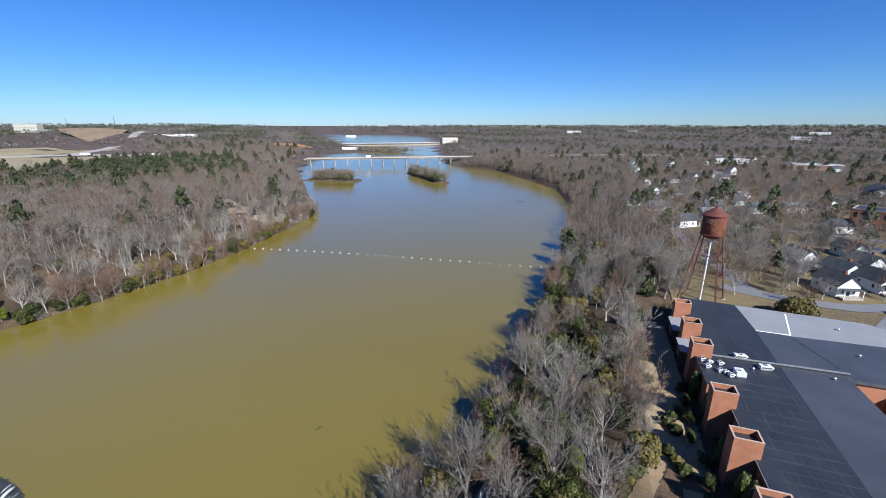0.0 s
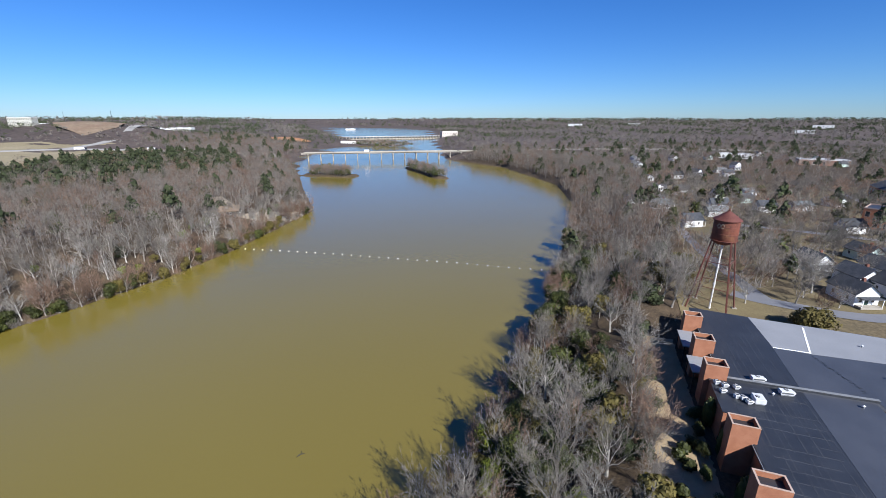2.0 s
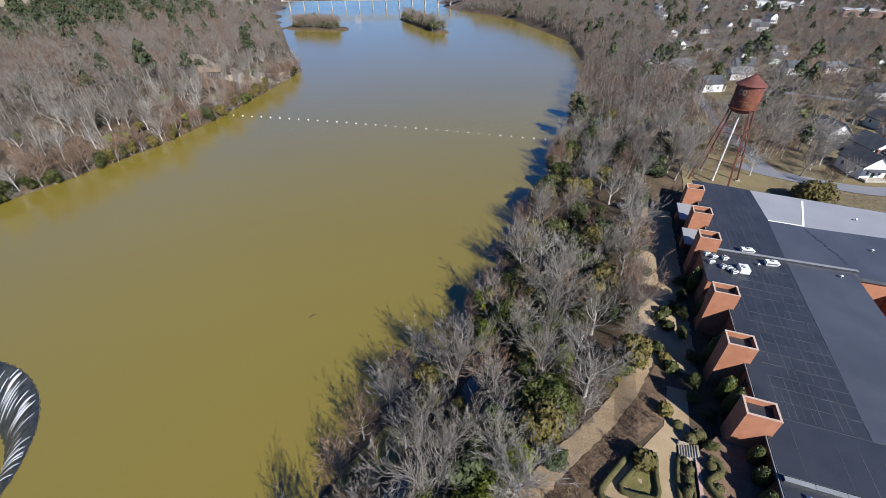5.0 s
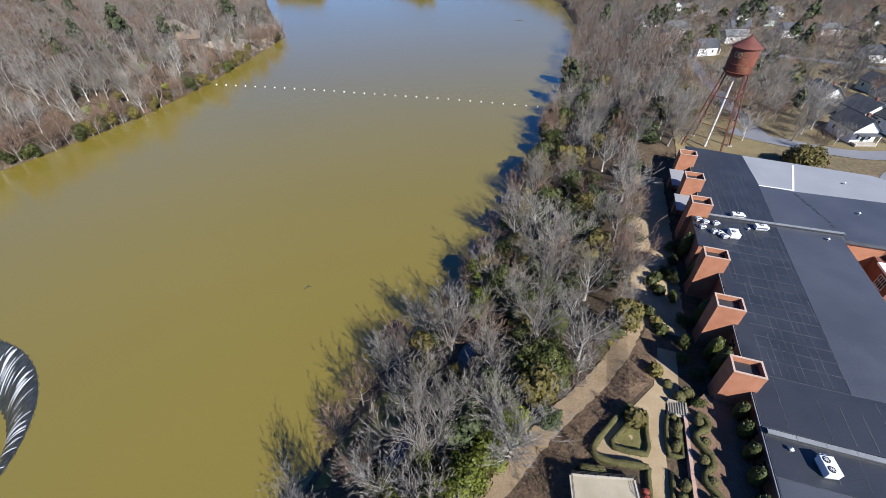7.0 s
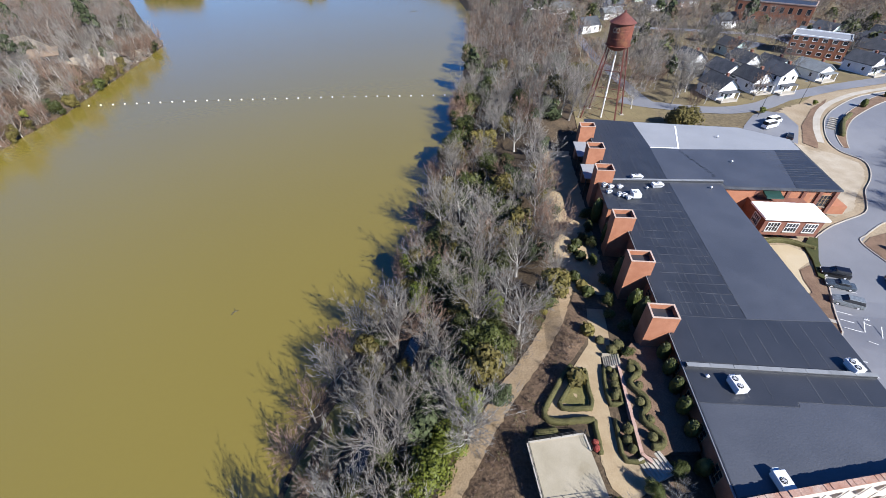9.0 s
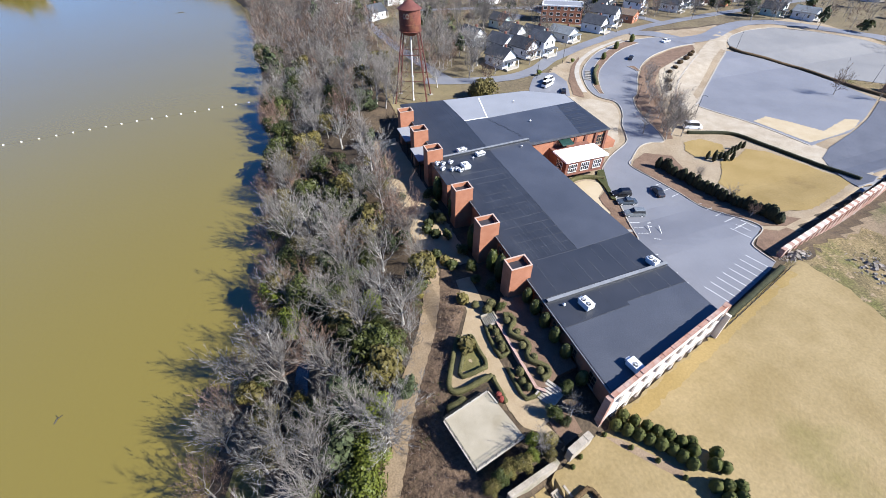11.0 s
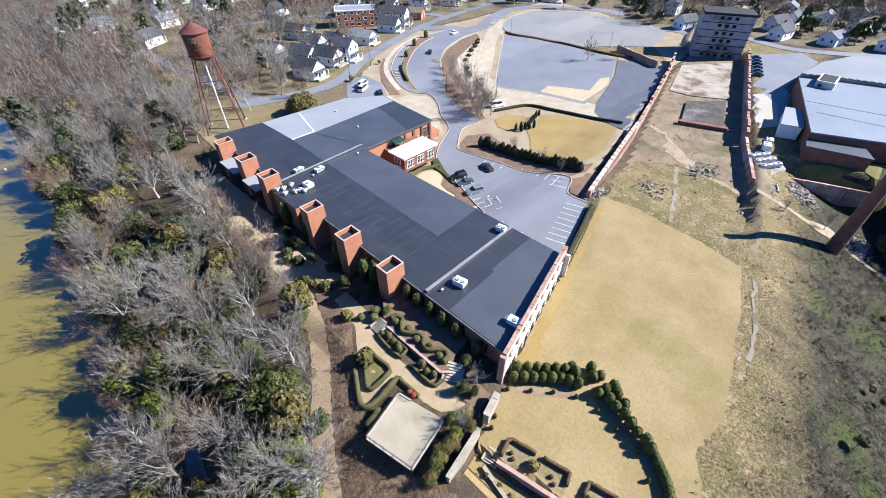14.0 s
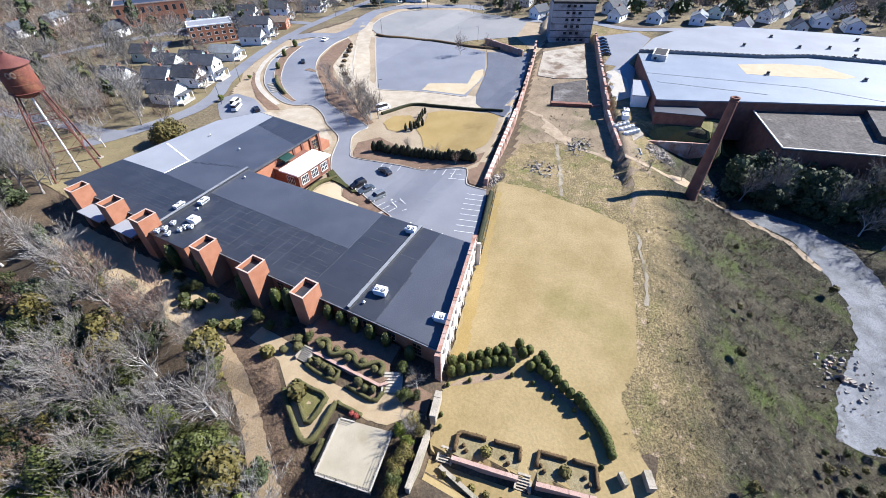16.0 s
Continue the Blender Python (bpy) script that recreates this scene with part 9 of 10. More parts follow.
def dam():
    ax, ay, bx, by = -812, 1228, -520, 1482
    ln = math.hypot(bx - ax, by - ay)
    root = thing("river_dam", ax, ay, 0, math.degrees(math.atan2(by - ay, bx - ax)), "long low concrete dam with many gate piers", "dam")
    part("sill", boxes((0, -4, -3, ln, 4, 2.5)), M["concrete"], root)
    part("walkway", boxes((0, -2, 8.4, ln, 2, 9.4)), M["limewash"], root)
    n = 34
    for k in range(n + 1):
        x = ln * k / n
        part("gate_pier", boxes((x - 1.2, -6, -3, x + 1.2, 4, 8.4)), M["concrete"], root)
        if k < n:
            part("gate", boxes((x + 1.2, -0.5, 2.5, x + ln / n - 1.2, 0.5, 6.0)), M["near_black"], root)


dam()
flat_block("powerhouse", -512, 1476, 42, 60, 24, 22, "limewash", "roof_light", "pale stone powerhouse at the dam", 2, 8, "limewash")
flat_block("pump_station", -640, 1010, 40, 40, 14, 8, "siding", "roof_white", "low white building below the dam", 1, 6)
flat_block("hotel_building", -1168, 572, 28, 46, 18, 17, "hotel_wall", "roof_light", "pale multi-storey hotel with red ends", 6, 14)
flat_block("warehouse_building", -1250, 640, 30, 60, 30, 8, "siding", "roof_white", "pale warehouse beyond the highway", 1, 5)
flat_block("warehouse_building", -1500, 1180, 35, 130, 50, 12, "siding", "roof_light", "grey warehouse on the far hill", 1, 5)
flat_block("warehouse_building", -1500, 2400, 35, 60, 40, 12, "siding", "roof_white", "white warehouse on the far ridge", 1, 5)


def mast(x, y, hgt):
    root = thing("radio_mast", x, y, h(x, y), 0, "thin dark radio mast on a far hill", "mast")
    bm = bmesh.new()
    tube(bm, (0, 0, 0), (0, 0, hgt), 1.1, 0.5, 4)
    part("mast", bm, M["iron"], root)


mast(-1750, 1130, 70)
mast(-2700, 1500, 60)


def far_tank(x, y):
    root = thing("far_water_tank", x, y, h(x, y), 0, "small white water tank on the skyline", "water tank")
    bm = bmesh.new()
    bmesh.ops.create_uvsphere(bm, u_segments=16, v_segments=10, radius=9)
    bmesh.ops.translate(bm, verts=bm.verts[:], vec=(0, 0, 36))
    part("tank", bm, M["white"], root, "", True)
    bm = bmesh.new()
    tube(bm, (0, 0, 0), (0, 0, 30), 2.5, 2.0, 12)
    part("stem", bm, M["white"], root)


far_tank(-2900, 1180)
# the far bank: fields, highway, cuts
FIELDS = [[(-560, 240), (-690, 430), (-640, 520), (-900, 560), (-1000, 380), (-900, 200), (-700, 130)]]
drape("dry_field", FIELDS[0], M["field"], 0.3, 20.0, label="pale dry winter field beyond the woods", category="field")
strip("highway", [(-900, 60), (-860, 250), (-820, 440), (-720, 500), (-620, 520), (-520, 540), (-472, 561)], -9, 9, M["highway"], 1.2, cell=15.0, depth=1.4, label="pale concrete highway to the bridge", category="road")
strip("highway", [(-214, 722), (-150, 760), (-40, 800), (160, 830), (400, 860)], -8, 8, M["highway"], 1.0, cell=15.0, depth=1.4, label="pale concrete highway past the bridge", category="road")
strip("hill_road", [(-820, 440), (-920, 600), (-1040, 725), (-1160, 900)], -7, 7, M["highway"], 1.0, cell=15.0, depth=1.2, label="pale road climbing a far hill", category="road")
HILL = [(-960, 560), (-1010, 660), (-1090, 740), (-1300, 840), (-1360, 720), (-1200, 640), (-1080, 580)]
drape("graded_hill", HILL, M["graded"], 1.0, 20.0, label="graded tan hillside cut for building", category="earthworks")
RED = [(-690, 840), (-800, 900), (-900, 1010), (-860, 1050), (-740, 960), (-660, 880)]
drape("red_earth", RED, M["red_earth"], 1.0, 20.0, label="bare orange clay clearing", category="earthworks")
drape("lake_point", [(-206, 190), (-192, 199), (-187, 214), (-188, 238), (-196, 238), (-203, 215)], M["dirt"], 0.2, 5.0, label="pale bare bank at the river bend", category="bank")
strip("bank_clearing", [(-206, 196), (-226, 206), (-252, 222)], -4, 4, M["dirt"], 0.15, label="pale clearing in the far bank woods", category="path")
sh = house(12, 18, 3.0, 0.35, "brown_roof", "brown_shingle", "low tan-roofed shelter in the far bank woods", False)
sh.matrix_basis = pose(-208, 188, h(-208, 188) + 0.4, 0, 0, 35)
sh.name = "shelter"
for k, (x, y, t) in enumerate(((-790, 452, 60), (-700, 506, 20), (-640, 517, 12), (-842, 330, 75))):
    v = thing("highway_truck", x, y, h(x, y) + 1.2, t, "white semi-trailer on the highway", "truck", "highway trucks")
    part("trailer", boxes((-8, -1.3, 1.0, 5, 1.3, 4.1)), M["paint_white"], v)
    part("cab", boxes((5.4, -1.2, 0.6, 8, 1.2, 3.4)), M["paint_dark"], v)
    for wx in (-6.5, -5.2, 3.4, 6.6):
        for wy in (-1.1, 1.1):
            bm = bmesh.new()
            tube(bm, (wx, wy - 0.2, 0.5), (wx, wy + 0.2, 0.5), 0.5, 0.5, 10)
            part("wheel", bm, M["iron"], v)

# ---- trees ----
random.seed(23)
TRAIL = [(-9, -8), (-4.2, 12), (-2.2, 21.6), (0.1, 26.4), (2.6, 31.4), (5.9, 36.8), (9.4, 42.2), (12.8, 48.8), (15.8, 58), (16.6, 65), (16.2, 74), (16, 84), (17, 100), (18.4, 118)]


def trail_x(y):
    for (x0, y0), (x1, y1) in zip(TRAIL, TRAIL[1:]):
        if y0 <= y <= y1:
            return x0 + (x1 - x0) * (y - y0) / (y1 - y0)
    return 38.0 if y > 118 else -12.0


def bank_woods():
    """The belt of trees between the river and the mill."""
    for x, y in spots_in([(-27, -8), (-26, 38), (-22.5, 48), (-18.5, 57), (-16, 67), (-13.5, 82), (-12.5, 120), (-11, 150), (-11, 185), (36, 185), (34, 150), (27, 122), (19.5, 100), (17.5, 64), (13, 49), (8, 39), (1, 27), (-4, 14), (-11, -8)], 5.7, 3, 0.5, 0.93):
        if x > trail_x(y) - 0.9 or math.hypot(x + 21, y - 29) < 4 or math.hypot(x + 6.6, y - 54.4) < 4.2 or 14 < y < 58 and abs(x + 17.4 - (y - 14) * 0.2) < 1.8:
            continue
        k = random.random() * (0.36 if math.hypot(x + 2, y - 90) < 8.5 or math.hypot(x + 7, y - 77) < 6 else 1.0)
        edge = x < -19 + (y > 50) * 5 + (y > 75) * 4
        if random.random() < 0.35:
            plant(GREEN[random.choice((0, 0, 3, 2, 3))], x + random.uniform(2, 3), y + random.uniform(-3, 3), random.uniform(0.3, 0.5))
        if k < 0.25:
            plant(GREEN[random.choice((0, 0, 2, 2, 2, 3))], x, y, random.uniform(0.7, 1.1))
        elif k < 0.31:
            plant(random.choice(SHRUB), x, y, random.uniform(0.8, 1.2))
        else:
            plant(random.choice(BARE), x, y, random.uniform(0.5, 0.75) if edge else random.uniform(0.65, 1.02))
    for k in range(22):
        y = 22 + 2.7 * k + random.uniform(-1, 1)
        plant(random.choice(BARE), trail_x(y) - random.uniform(2.2, 3.4), y, random.uniform(0.34, 0.52))
    # evergreens beside the trail
    for x, y, s, k in ((-3, 27, 1.0, 1), (-5, 23, 1.1, 1), (-8, 19, 1.0, 0), (-1, 32, 0.9, 1), (-6, 30, 0.9, 3), (-11, 25, 0.8, 0), (3, 42, 0.9, 0), (-18, 44, 0.8, 2), (-9, 13, 1.0, 1), (-12, 16, 0.9, 0), (-13, 8, 1.0, 3), (-15, 20, 0.7, 2), (-4, 37, 0.8, 3), (-9, 36, 0.7, 0),
                       (-16, 39, 0.8, 2), (-8, 88, 0.9, 2), (-12, 66, 1.0, 2), (-9, 118, 1.1, 0), (-6, 134, 1.0, 0), (-5, 150, 1.1, 0), (-8, 160, 1.2, 0), (-9, 215, 1.3, 0), (5, 64, 0.7, 0), (4, 76, 0.8, 3), (2, 70, 0.8, 2), (-14, 60, 0.6, 2), (-9, 98, 0.8, 2)):
        plant(NEAR_GREEN[k] if k < 2 and y < 55 else GREEN[k], x, y, s)
    for x, y in spots_in([(-24, -8), (-23, 12), (-14, 24), (-8, 22), (-13, -8)], 4.4, 52, 0.5, 0.7):
        if x < trail_x(y) - 3:
            plant(random.choice((NEAR_GREEN[0], NEAR_GREEN[1], NEAR_GREEN[2], GREEN[3])), x, y, random.uniform(0.55, 0.95))
    for x, y, s, k in ((-13, 66, 1.1, 1), (-8, 61, 1.15, 0), (-3, 55, 1.0, 0), (-11, 57, 1.0, 1), (0, 62, 0.9, 0), (-5, 69, 1.0, 2), (-10, 74, 1.0, 0), (3, 52, 0.8, 1), (-2, 47, 0.9, 0)):
        plant(NEAR_GREEN[k], x, y, s)
    # low brush where the slope meets the gravel
    for x, y in spots_in([(33, -27), (41, -31), (50, -35), (51, -40), (53, -46), (46, -50), (38, -42)], 2.6, 71, 0.5, 0.8):
        k = random.random()
        plant(random.choice(SHRUB) if k < 0.5 else GREEN[random.choice((0, 3, 2))], x, y, random.uniform(0.3, 0.55) if k < 0.5 else random.uniform(0.16, 0.3))
    # trees of the streets behind the lots
    for x, y, s, k in ((240, 181, 1.2, 3), (232, 198, 0.8, 0), (262, 196, 0.9, 3), (272, 172, 0.9, 0), (203, 226, 0.8, 0), (252, 230, 1.0, 3), (276, 224, 1.0, 0)):
        plant(GREEN[k], x, y, s, "dark evergreen tree beside town houses")
    for x, y in ((190, 196), (199, 203), (205, 196), (215, 196), (203, 212), (214, 221), (228, 204), (229, 226), (240, 203), (247, 219), (255, 201), (265, 206), (274, 204), (259, 186), (246, 172), (234, 174), (222, 186), (206, 186), (272, 160), (284, 196), (217, 232), (236, 232), (196, 236), (186, 224)):
        plant(random.choice(BARE), x, y, random.uniform(0.55, 0.85), "leafless old yard tree with grey limbs", "yard trees")
    for x, y in ((56, 158), (62, 167), (49, 169), (70, 158), (73, 166), (46, 180), (58, 183), (68, 192), (89, 192), (80, 202), (95, 207), (60, 207), (52, 196), (72, 176)):
        plant(BARE[random.choice((0, 1, 2, 4))], x, y, random.uniform(0.75, 0.98), "tall leafless old yard tree near the houses", "yard trees")
    # evergreen understory of the belt
    for x, y in spots_in([(-22, 2), (-20, 46), (-13, 66), (-10, 84), (-9, 112), (14, 104), (16, 66), (11, 46), (5, 36), (-4, 20)], 4.2, 61, 0.5, 0.75):
        if x < trail_x(y) - 2.2 and math.hypot(x + 21, y - 29) > 5:
            near = y < 50
            plant(NEAR_GREEN[random.choice((0, 0, 2))] if near else GREEN[random.choice((0, 0, 3, 3, 2))], x, y, random.uniform(0.38, 0.72), sink=0.4)
    # thicket below the works
    for x, y in spots_in([(120, -17), (131, -26), (139, -56), (134, -70), (122, -66), (119, -38)], 4.2, 21):
        plant(GREEN[3] if random.random() < 0.92 else random.choice(BARE), x, y, random.uniform(0.8, 1.4), sink=1.0)
    for x, y in ((119, -44), (116, -50), (112, -54), (106, -57), (99, -58), (92, -60), (84, -60), (110, -61), (122, -30), (120, -24)):
        plant(random.choice(BARE), x, y, random.uniform(0.6, 0.9))
    # trees of the drive, the tower yard and the house yards
    for x, y in ((101, 89), (104.5, 93.5), (108.5, 99), (111, 103.5), (113.5, 108.5), (116.5, 113), (119.5, 117.5), (123, 122.5), (127, 127.5), (106, 90.5), (114, 104), (96.5, 91.6)):
        plant(random.choice(BARE), x + random.uniform(-.8, .8), y + random.uniform(-.8, .8), random.uniform(0.38, 0.52), "leafless young street tree beside the drive", "drive trees")
    for x, y in ((99.5, 86.5), (103, 88), (107, 92.6), (110, 96.5), (109, 91), (112.5, 99.5), (115, 101), (117, 108), (121, 112), (105.5, 86.6)):
        plant(random.choice(BARE), x, y, random.uniform(0.5, 0.66), "leafless young street tree beside the drive", "drive trees")
    for x, y in ((48, 143), (62, 147), (66, 153), (73, 148), (60, 160), (70, 166), (77, 171), (55, 172), (64, 178), (84, 181), (92, 178), (74, 183), (99, 172), (110, 171), (112, 177), (112, 186), (58, 190), (100, 196), (108, 201), (52, 157), (90, 152), (141, 190), (152, 178), (66, 140)):
        plant(random.choice(BARE), x, y, random.uniform(0.5, 0.8), "leafless old yard tree with grey limbs", "yard trees")
    plant(BUSH, 59.6, 129, 1.0)
    for x, y, s in ((66, 127.4, 0.4), (69.4, 126, 0.35), (40, 124, 0.35), (47, 127, 0.4), (33, 128, 0.4), (88, 141, 0.4), (108, 149, 0.3)):
        plant(GREEN[1], x, y, s, "low bushy evergreen on the tan grass")
    # lone bare trees by the lots
    for x, y, s in ((181, 93, 0.75), (191, 84, 0.6), (87, 48, 0.3), (90, 56, 0.32), (91, 66, 0.3), (116, -8, 0.3), (110, 1, 0.25)):
        plant(random.choice(BARE), x, y, s, "lone leafless tree beside the car parks")


bank_woods()


def brush():
    """Dry weeds and low brush over the slope."""
    rng = np.random.default_rng(17)
    spots = np.array(spots_in([(24, -13), (31, -10), (44, -12), (62, -12), (84, -6), (101, -3), (110, 4), (119, 8), (121, -4), (116, -16), (106, -35), (92, -43), (76, -44), (62, -40), (52, -38), (42, -48), (20, -44), (14, -20)], 0.7, 33, 0.5, 0.85)
                     + [p for p in spots_in([(-6, 0), (0, 20), (6, 32), (11, 41), (15, 50), (16.5, 52), (15, 44), (9.6, 36), (9, 30), (7, 28), (8.5, 19), (9, 6)], 0.7, 36, 0.5, 0.9) if p[0] > trail_x(p[1]) + 1.8]
                     + spots_in([(96, 32), (122, 40), (186, 57), (222, 46), (178, 30), (150, 22), (120, 14), (108, 4)], 1.7, 37, 0.5, 0.5)
                     + spots_in([(30, -6), (46, -5), (66, -2), (84, 3), (100, -4), (84, -8), (62, -13), (44, -13), (28, -11)], 1.0, 38, 0.5, 0.7)
                     + spots_in([(84, 4), (93, 10), (99, 29), (104, 36), (122, 38), (142, 36), (146, 24), (126, 16), (108, 4), (100, -3)], 1.5, 34, 0.5, 0.5))
    keep = lumps(spots[:, 0], spots[:, 1], 5.0, 0.7) + rng.normal(0, 0.5, len(spots)) > -0.15
    spots = spots[keep | (spots[:, 0] < 20)]
    n = len(spots)
    x, y = spots[:, 0], spots[:, 1]
    z = land(x, y)
    size = rng.uniform(0.16, 0.42, n) * np.where(lumps(x, y, 6.0, 1.0) > 0.1, 1.35, 0.8)
    blades = 9
    vs = np.empty((n, blades, 3, 3))
    for b in range(blades):
        a = rng.uniform(0, math.tau, n)
        ox, oy = rng.normal(0, 0.45, n) * size, rng.normal(0, 0.45, n) * size
        w, top = rng.uniform(0.06, 0.16, n) * size, rng.uniform(0.5, 1.4, n) * size
        lx, ly = rng.normal(0, 0.4, n) * size, rng.normal(0, 0.4, n) * size
        for j, (s, up) in enumerate(((-1, 0), (1, 0), (0, 1))):
            vs[:, b, j, 0] = x + ox + np.cos(a) * w * s + lx * up
            vs[:, b, j, 1] = y + oy + np.sin(a) * w * s + ly * up
            vs[:, b, j, 2] = z + top * up - 0.03
    patch = lumps(x, y, 9.0, 4.0) + rng.normal(0, 0.35, n)
    kind = np.where(patch > 0.3, 1, np.where((patch < -0.55) | (x < 20), 2, 0))
    me = raw_mesh("slope_brush", vs.reshape(-1, 3), np.arange(n * blades * 3).reshape(-1, 3), [M["dry_weed"], M["weed_green"], M["weed_dark"]], np.repeat(kind, blades))
    tagged(new("slope_brush", me), "dry brown weeds and low brush on the slope", "brush", kind="stuff")
    low = [(x, y, int(rng.random() < 0.015) * 2) for x, y in spots_in([(44, -16), (62, -17), (84, -14), (100, -11), (114, -12), (104, -33), (92, -41), (76, -42), (58, -38), (42, -44), (22, -42), (22, -22)], 1.7, 35, 0.5, 0.8)]
    low += [(x, y, 0) for x, y in spots_in([(-5, 10), (-1.6, 20.6), (1.4, 25), (4.2, 30), (7.6, 35.8), (11, 41.4), (14.4, 48), (17.6, 54), (18.4, 52), (17.2, 44), (14, 40), (10, 34), (9.2, 31), (7, 28), (8.4, 20), (9.6, 12)], 1.15, 36, 0.5, 0.9) if x > trail_x(y) + 1.2]
    woods("low_brush", SHRUB + GREEN[2:3], low, "leafless brown brush and brambles on the slopes", 0.14, 0.36)


brush()


def pick(rng, weights):
    return int(rng.choice(len(weights), p=np.array(weights) / sum(weights)))


def wood_spots(poly, gap, seed, weights, keep=1.0):
    rng = np.random.default_rng(seed + 50)
    return [(x, y, pick(rng, weights)) for x, y in spots_in(poly, gap, seed, keep=keep)]


FAR_STOCK = BARE_FAR + PINE_FAR
# the far side of the river
for x, y in spots_in([(-176, 40), (-170, 80), (-169.5, 124), (-174, 160), (-181, 190), (-190, 225), (-199, 258), (-206, 256), (-208, 200), (-200, 160), (-197, 90), (-205, 40)], 6.2, 8):
    k = random.random()
    plant(random.choice(GREEN) if k < 0.2 else random.choice(BARE), x, y, random.uniform(0.55, 0.9))
for (ax, ay), (bx, by) in zip(LEFT_BANK[9:17], LEFT_BANK[10:17]):
    k = int(math.hypot(bx - ax, by - ay) / 1.5)
    for j in range(k):
        t = (j + random.random()) / k
        g = random.random() < 0.16
        plant(random.choice((GREEN[0], GREEN[2])) if g else random.choice(SHRUB + SHRUB + [BARE[3]]), ax + (bx - ax) * t - random.uniform(0.4, 3.4), ay + (by - ay) * t, random.uniform(0.6, 0.95) if g else random.uniform(0.8, 1.3), sink=1.7 if g else 0.6)
for (ax, ay), (bx, by) in zip(RIGHT_BANK[2:11], RIGHT_BANK[3:12]):
    k = int(math.hypot(bx - ax, by - ay) / 2.6)
    for j in range(k):
        t = (j + random.random()) / k
        plant(random.choice(SHRUB + [BARE[3]]), ax + (bx - ax) * t + random.uniform(1.2, 3.2), ay + (by - ay) * t, random.uniform(0.5, 0.85), sink=0.5)
left = wood_spots([(-205, -60), (-198, 90), (-200, 160), (-208, 200), (-205, 250), (-270, 335), (-330, 400), (-400, 350), (-380, 250), (-420, 100), (-450, -60)], 6.5, 9, (5, 3, 4, 0.25, 0.3))
left += wood_spots([(-380, 0), (-370, 120), (-330, 230), (-330, 330), (-480, 460), (-600, 420), (-520, 200), (-560, 0)], 8.5, 12, (2, 1, 2, 4.5, 0.5))
left += wood_spots([(-330, 400), (-400, 480), (-470, 550), (-570, 760), (-900, 900), (-900, 620), (-650, 520), (-480, 440)], 11, 13, (4, 2, 4, 0.8, 0.2))
woods("far_bank_woods", FAR_STOCK, left, "leafless hardwoods and pines on the far river bank")
# along the near bank to the bridge, and the town's trees
yards = wood_spots([(40, 142), (56, 150), (66, 146), (78, 150), (96, 170), (124, 176), (160, 186), (250, 200), (330, 206), (420, 120), (420, 330), (300, 420), (60, 420), (44, 300), (36, 180)], 8.0, 19, (4, 3, 3, 0.3, 0.8), 0.66)
yards += wood_spots([(262, 100), (276, 60), (270, 20), (290, -20), (296, -100), (420, -100), (420, 120), (300, 132)], 6.0, 20, (3, 2, 3, 1.0, 4.0), 0.9)
yards = [p for p in yards if all(math.hypot(p[0] - a, p[1] - b) > 10.0 for a, b in TAKEN) and not (112 < p[0] < 152 and 184 < p[1] < 214) and not (130 < p[0] < 170 and 254 < p[1] < 282)]
woods("yard_trees", MID + PINE_FAR, yards, "leafless and evergreen trees between the houses", 0.6, 1.1)
right = wood_spots([(-11.5, 185), (-12, 250), (-15, 350), (-33, 452), (-62, 501), (-119, 594), (-199, 656), (-190, 720), (-60, 640), (20, 520), (40, 400), (42, 300), (42, 185)], 5.8, 14, (5, 3, 3, 0.3, 0.5))
town = wood_spots([(30, 300), (40, 400), (20, 520), (-60, 640), (-200, 720), (-240, 800), (300, 1000), (700, 700), (700, 150), (400, 120), (330, 90), (260, 90), (230, 210), (60, 210)], 11.5, 15, (5, 2, 3, 0.9, 1.1), 0.9)
woods("near_bank_woods", FAR_STOCK, right, "leafless hardwoods lining the river bank", 0.7, 1.1)


def islands():
    spots = []
    rng = np.random.default_rng(4)
    for (a, b, w), n in zip(ISLANDS, (330, 200, 420)):
        for k in range(n):
            t, o = rng.uniform(-0.02, 1.02), rng.uniform(-1, 1) * (w - 3)
            dx, dy = b[0] - a[0], b[1] - a[1]
            q = math.hypot(dx, dy)
            spots.append((a[0] + dx * t - dy / q * o, a[1] + dy * t + dx / q * o, pick(rng, (3, 2, 3, 0.1, 2.4))))
    woods("island_trees", FAR_STOCK, spots, "leafless and evergreen trees on river islands", 0.5, 0.95)


islands()


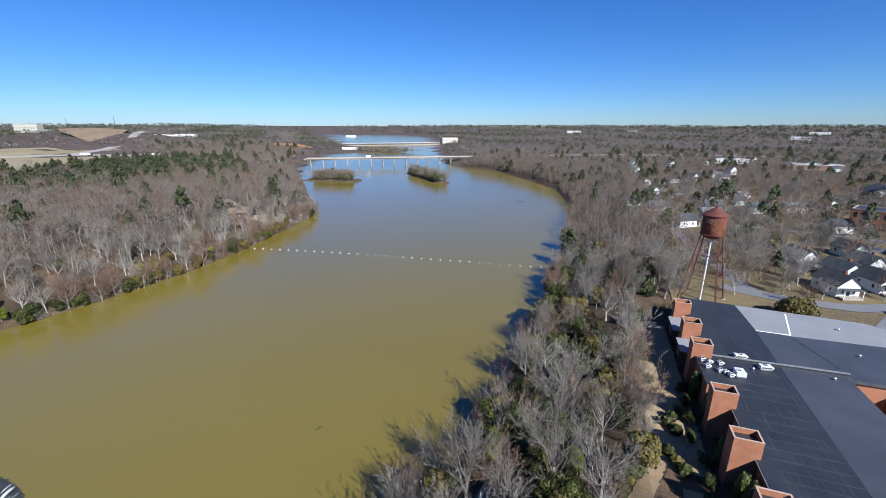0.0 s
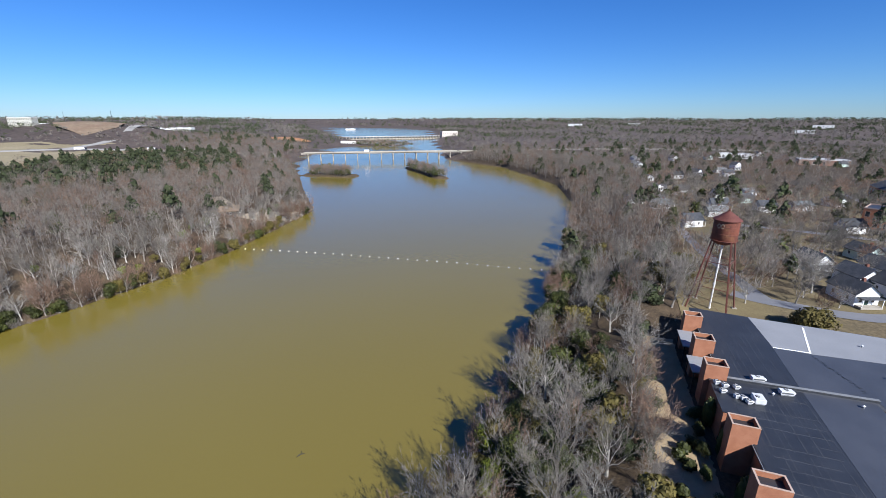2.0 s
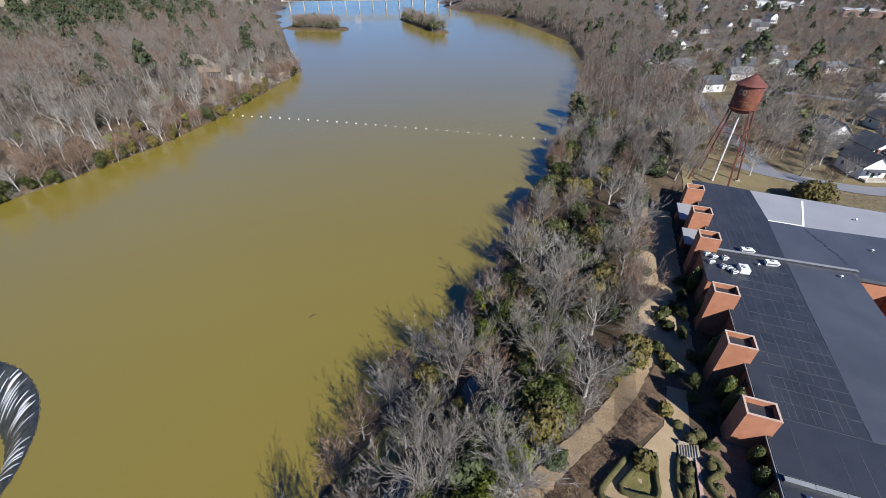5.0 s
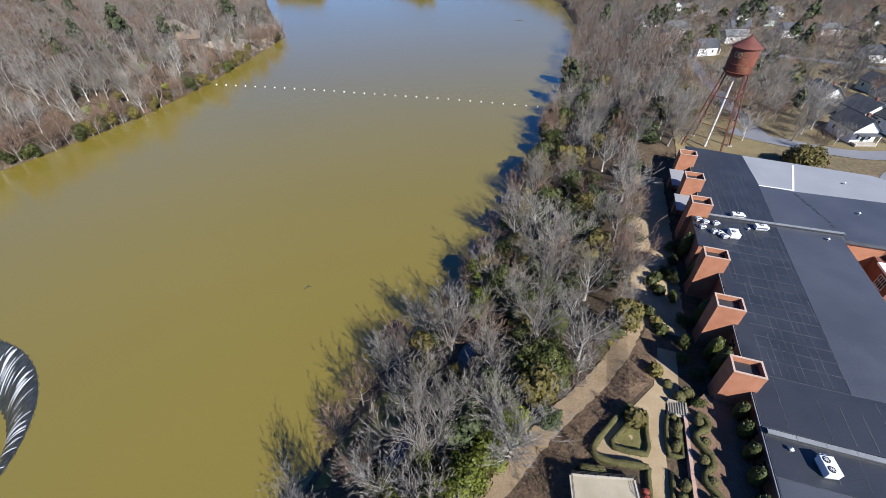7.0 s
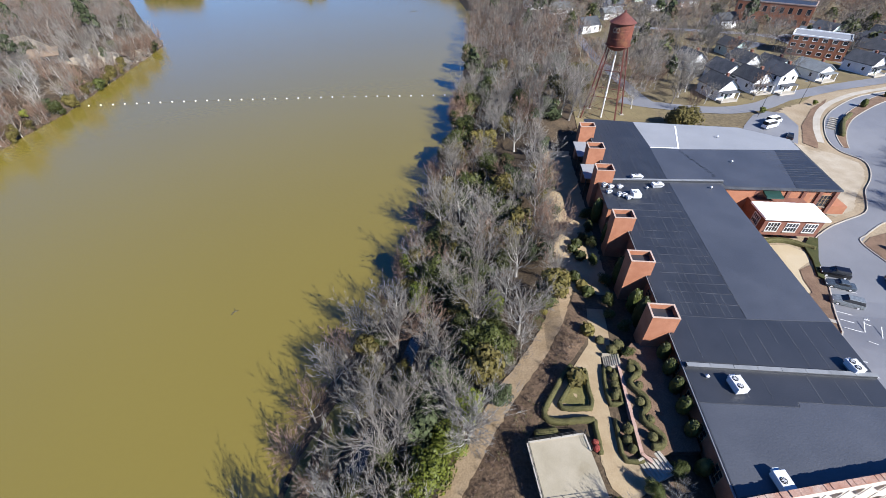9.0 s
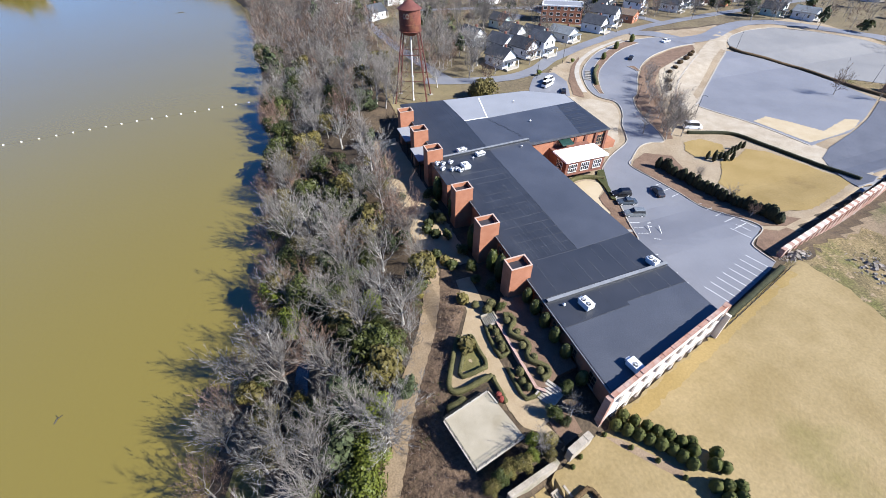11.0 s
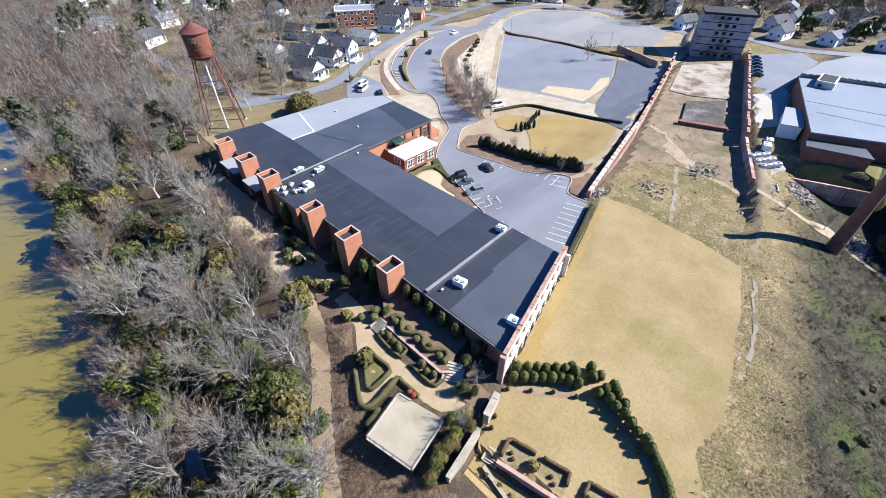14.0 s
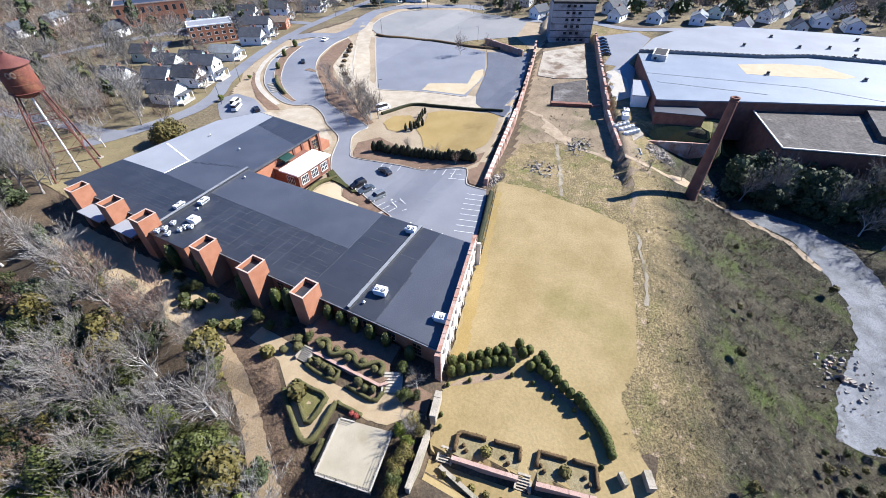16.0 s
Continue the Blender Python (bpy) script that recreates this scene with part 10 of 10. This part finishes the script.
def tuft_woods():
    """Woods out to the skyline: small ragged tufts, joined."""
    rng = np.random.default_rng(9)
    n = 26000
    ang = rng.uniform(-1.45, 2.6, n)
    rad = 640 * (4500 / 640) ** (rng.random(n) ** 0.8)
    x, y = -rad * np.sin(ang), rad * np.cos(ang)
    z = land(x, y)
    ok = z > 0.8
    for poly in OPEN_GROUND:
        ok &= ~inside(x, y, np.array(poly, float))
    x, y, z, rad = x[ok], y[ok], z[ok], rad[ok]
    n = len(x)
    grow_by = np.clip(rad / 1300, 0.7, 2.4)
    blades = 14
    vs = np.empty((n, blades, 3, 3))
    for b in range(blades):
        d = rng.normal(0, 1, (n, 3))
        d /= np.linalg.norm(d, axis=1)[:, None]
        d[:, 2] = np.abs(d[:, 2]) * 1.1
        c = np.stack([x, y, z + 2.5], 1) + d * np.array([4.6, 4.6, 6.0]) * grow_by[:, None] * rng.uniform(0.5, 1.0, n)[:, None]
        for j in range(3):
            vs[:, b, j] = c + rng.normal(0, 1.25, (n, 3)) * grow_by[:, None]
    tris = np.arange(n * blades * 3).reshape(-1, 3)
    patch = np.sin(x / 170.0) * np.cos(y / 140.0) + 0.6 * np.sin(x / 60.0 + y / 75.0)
    # pine tufts grow commoner with distance, their cool colour standing in for haze
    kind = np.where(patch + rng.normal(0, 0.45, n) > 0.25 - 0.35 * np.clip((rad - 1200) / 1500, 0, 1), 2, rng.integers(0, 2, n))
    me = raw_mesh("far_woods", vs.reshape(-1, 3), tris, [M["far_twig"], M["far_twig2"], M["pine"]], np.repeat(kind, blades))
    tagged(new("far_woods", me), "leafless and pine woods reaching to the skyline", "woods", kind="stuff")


OPEN_GROUND = FIELDS + [HILL, RED, [(-900, 60), (-1000, 60), (-860, 470), (-620, 545), (-480, 575), (-480, 545), (-620, 500), (-800, 420)]]
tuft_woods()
woods("town_trees", FAR_STOCK, town, "leafless and evergreen trees among the houses", 0.55, 1.0)
for ob in STOCK:
    if ob not in used_stock:
        for ch in list(ob.children):
            bpy.data.objects.remove(ch)
        bpy.data.objects.remove(ob)
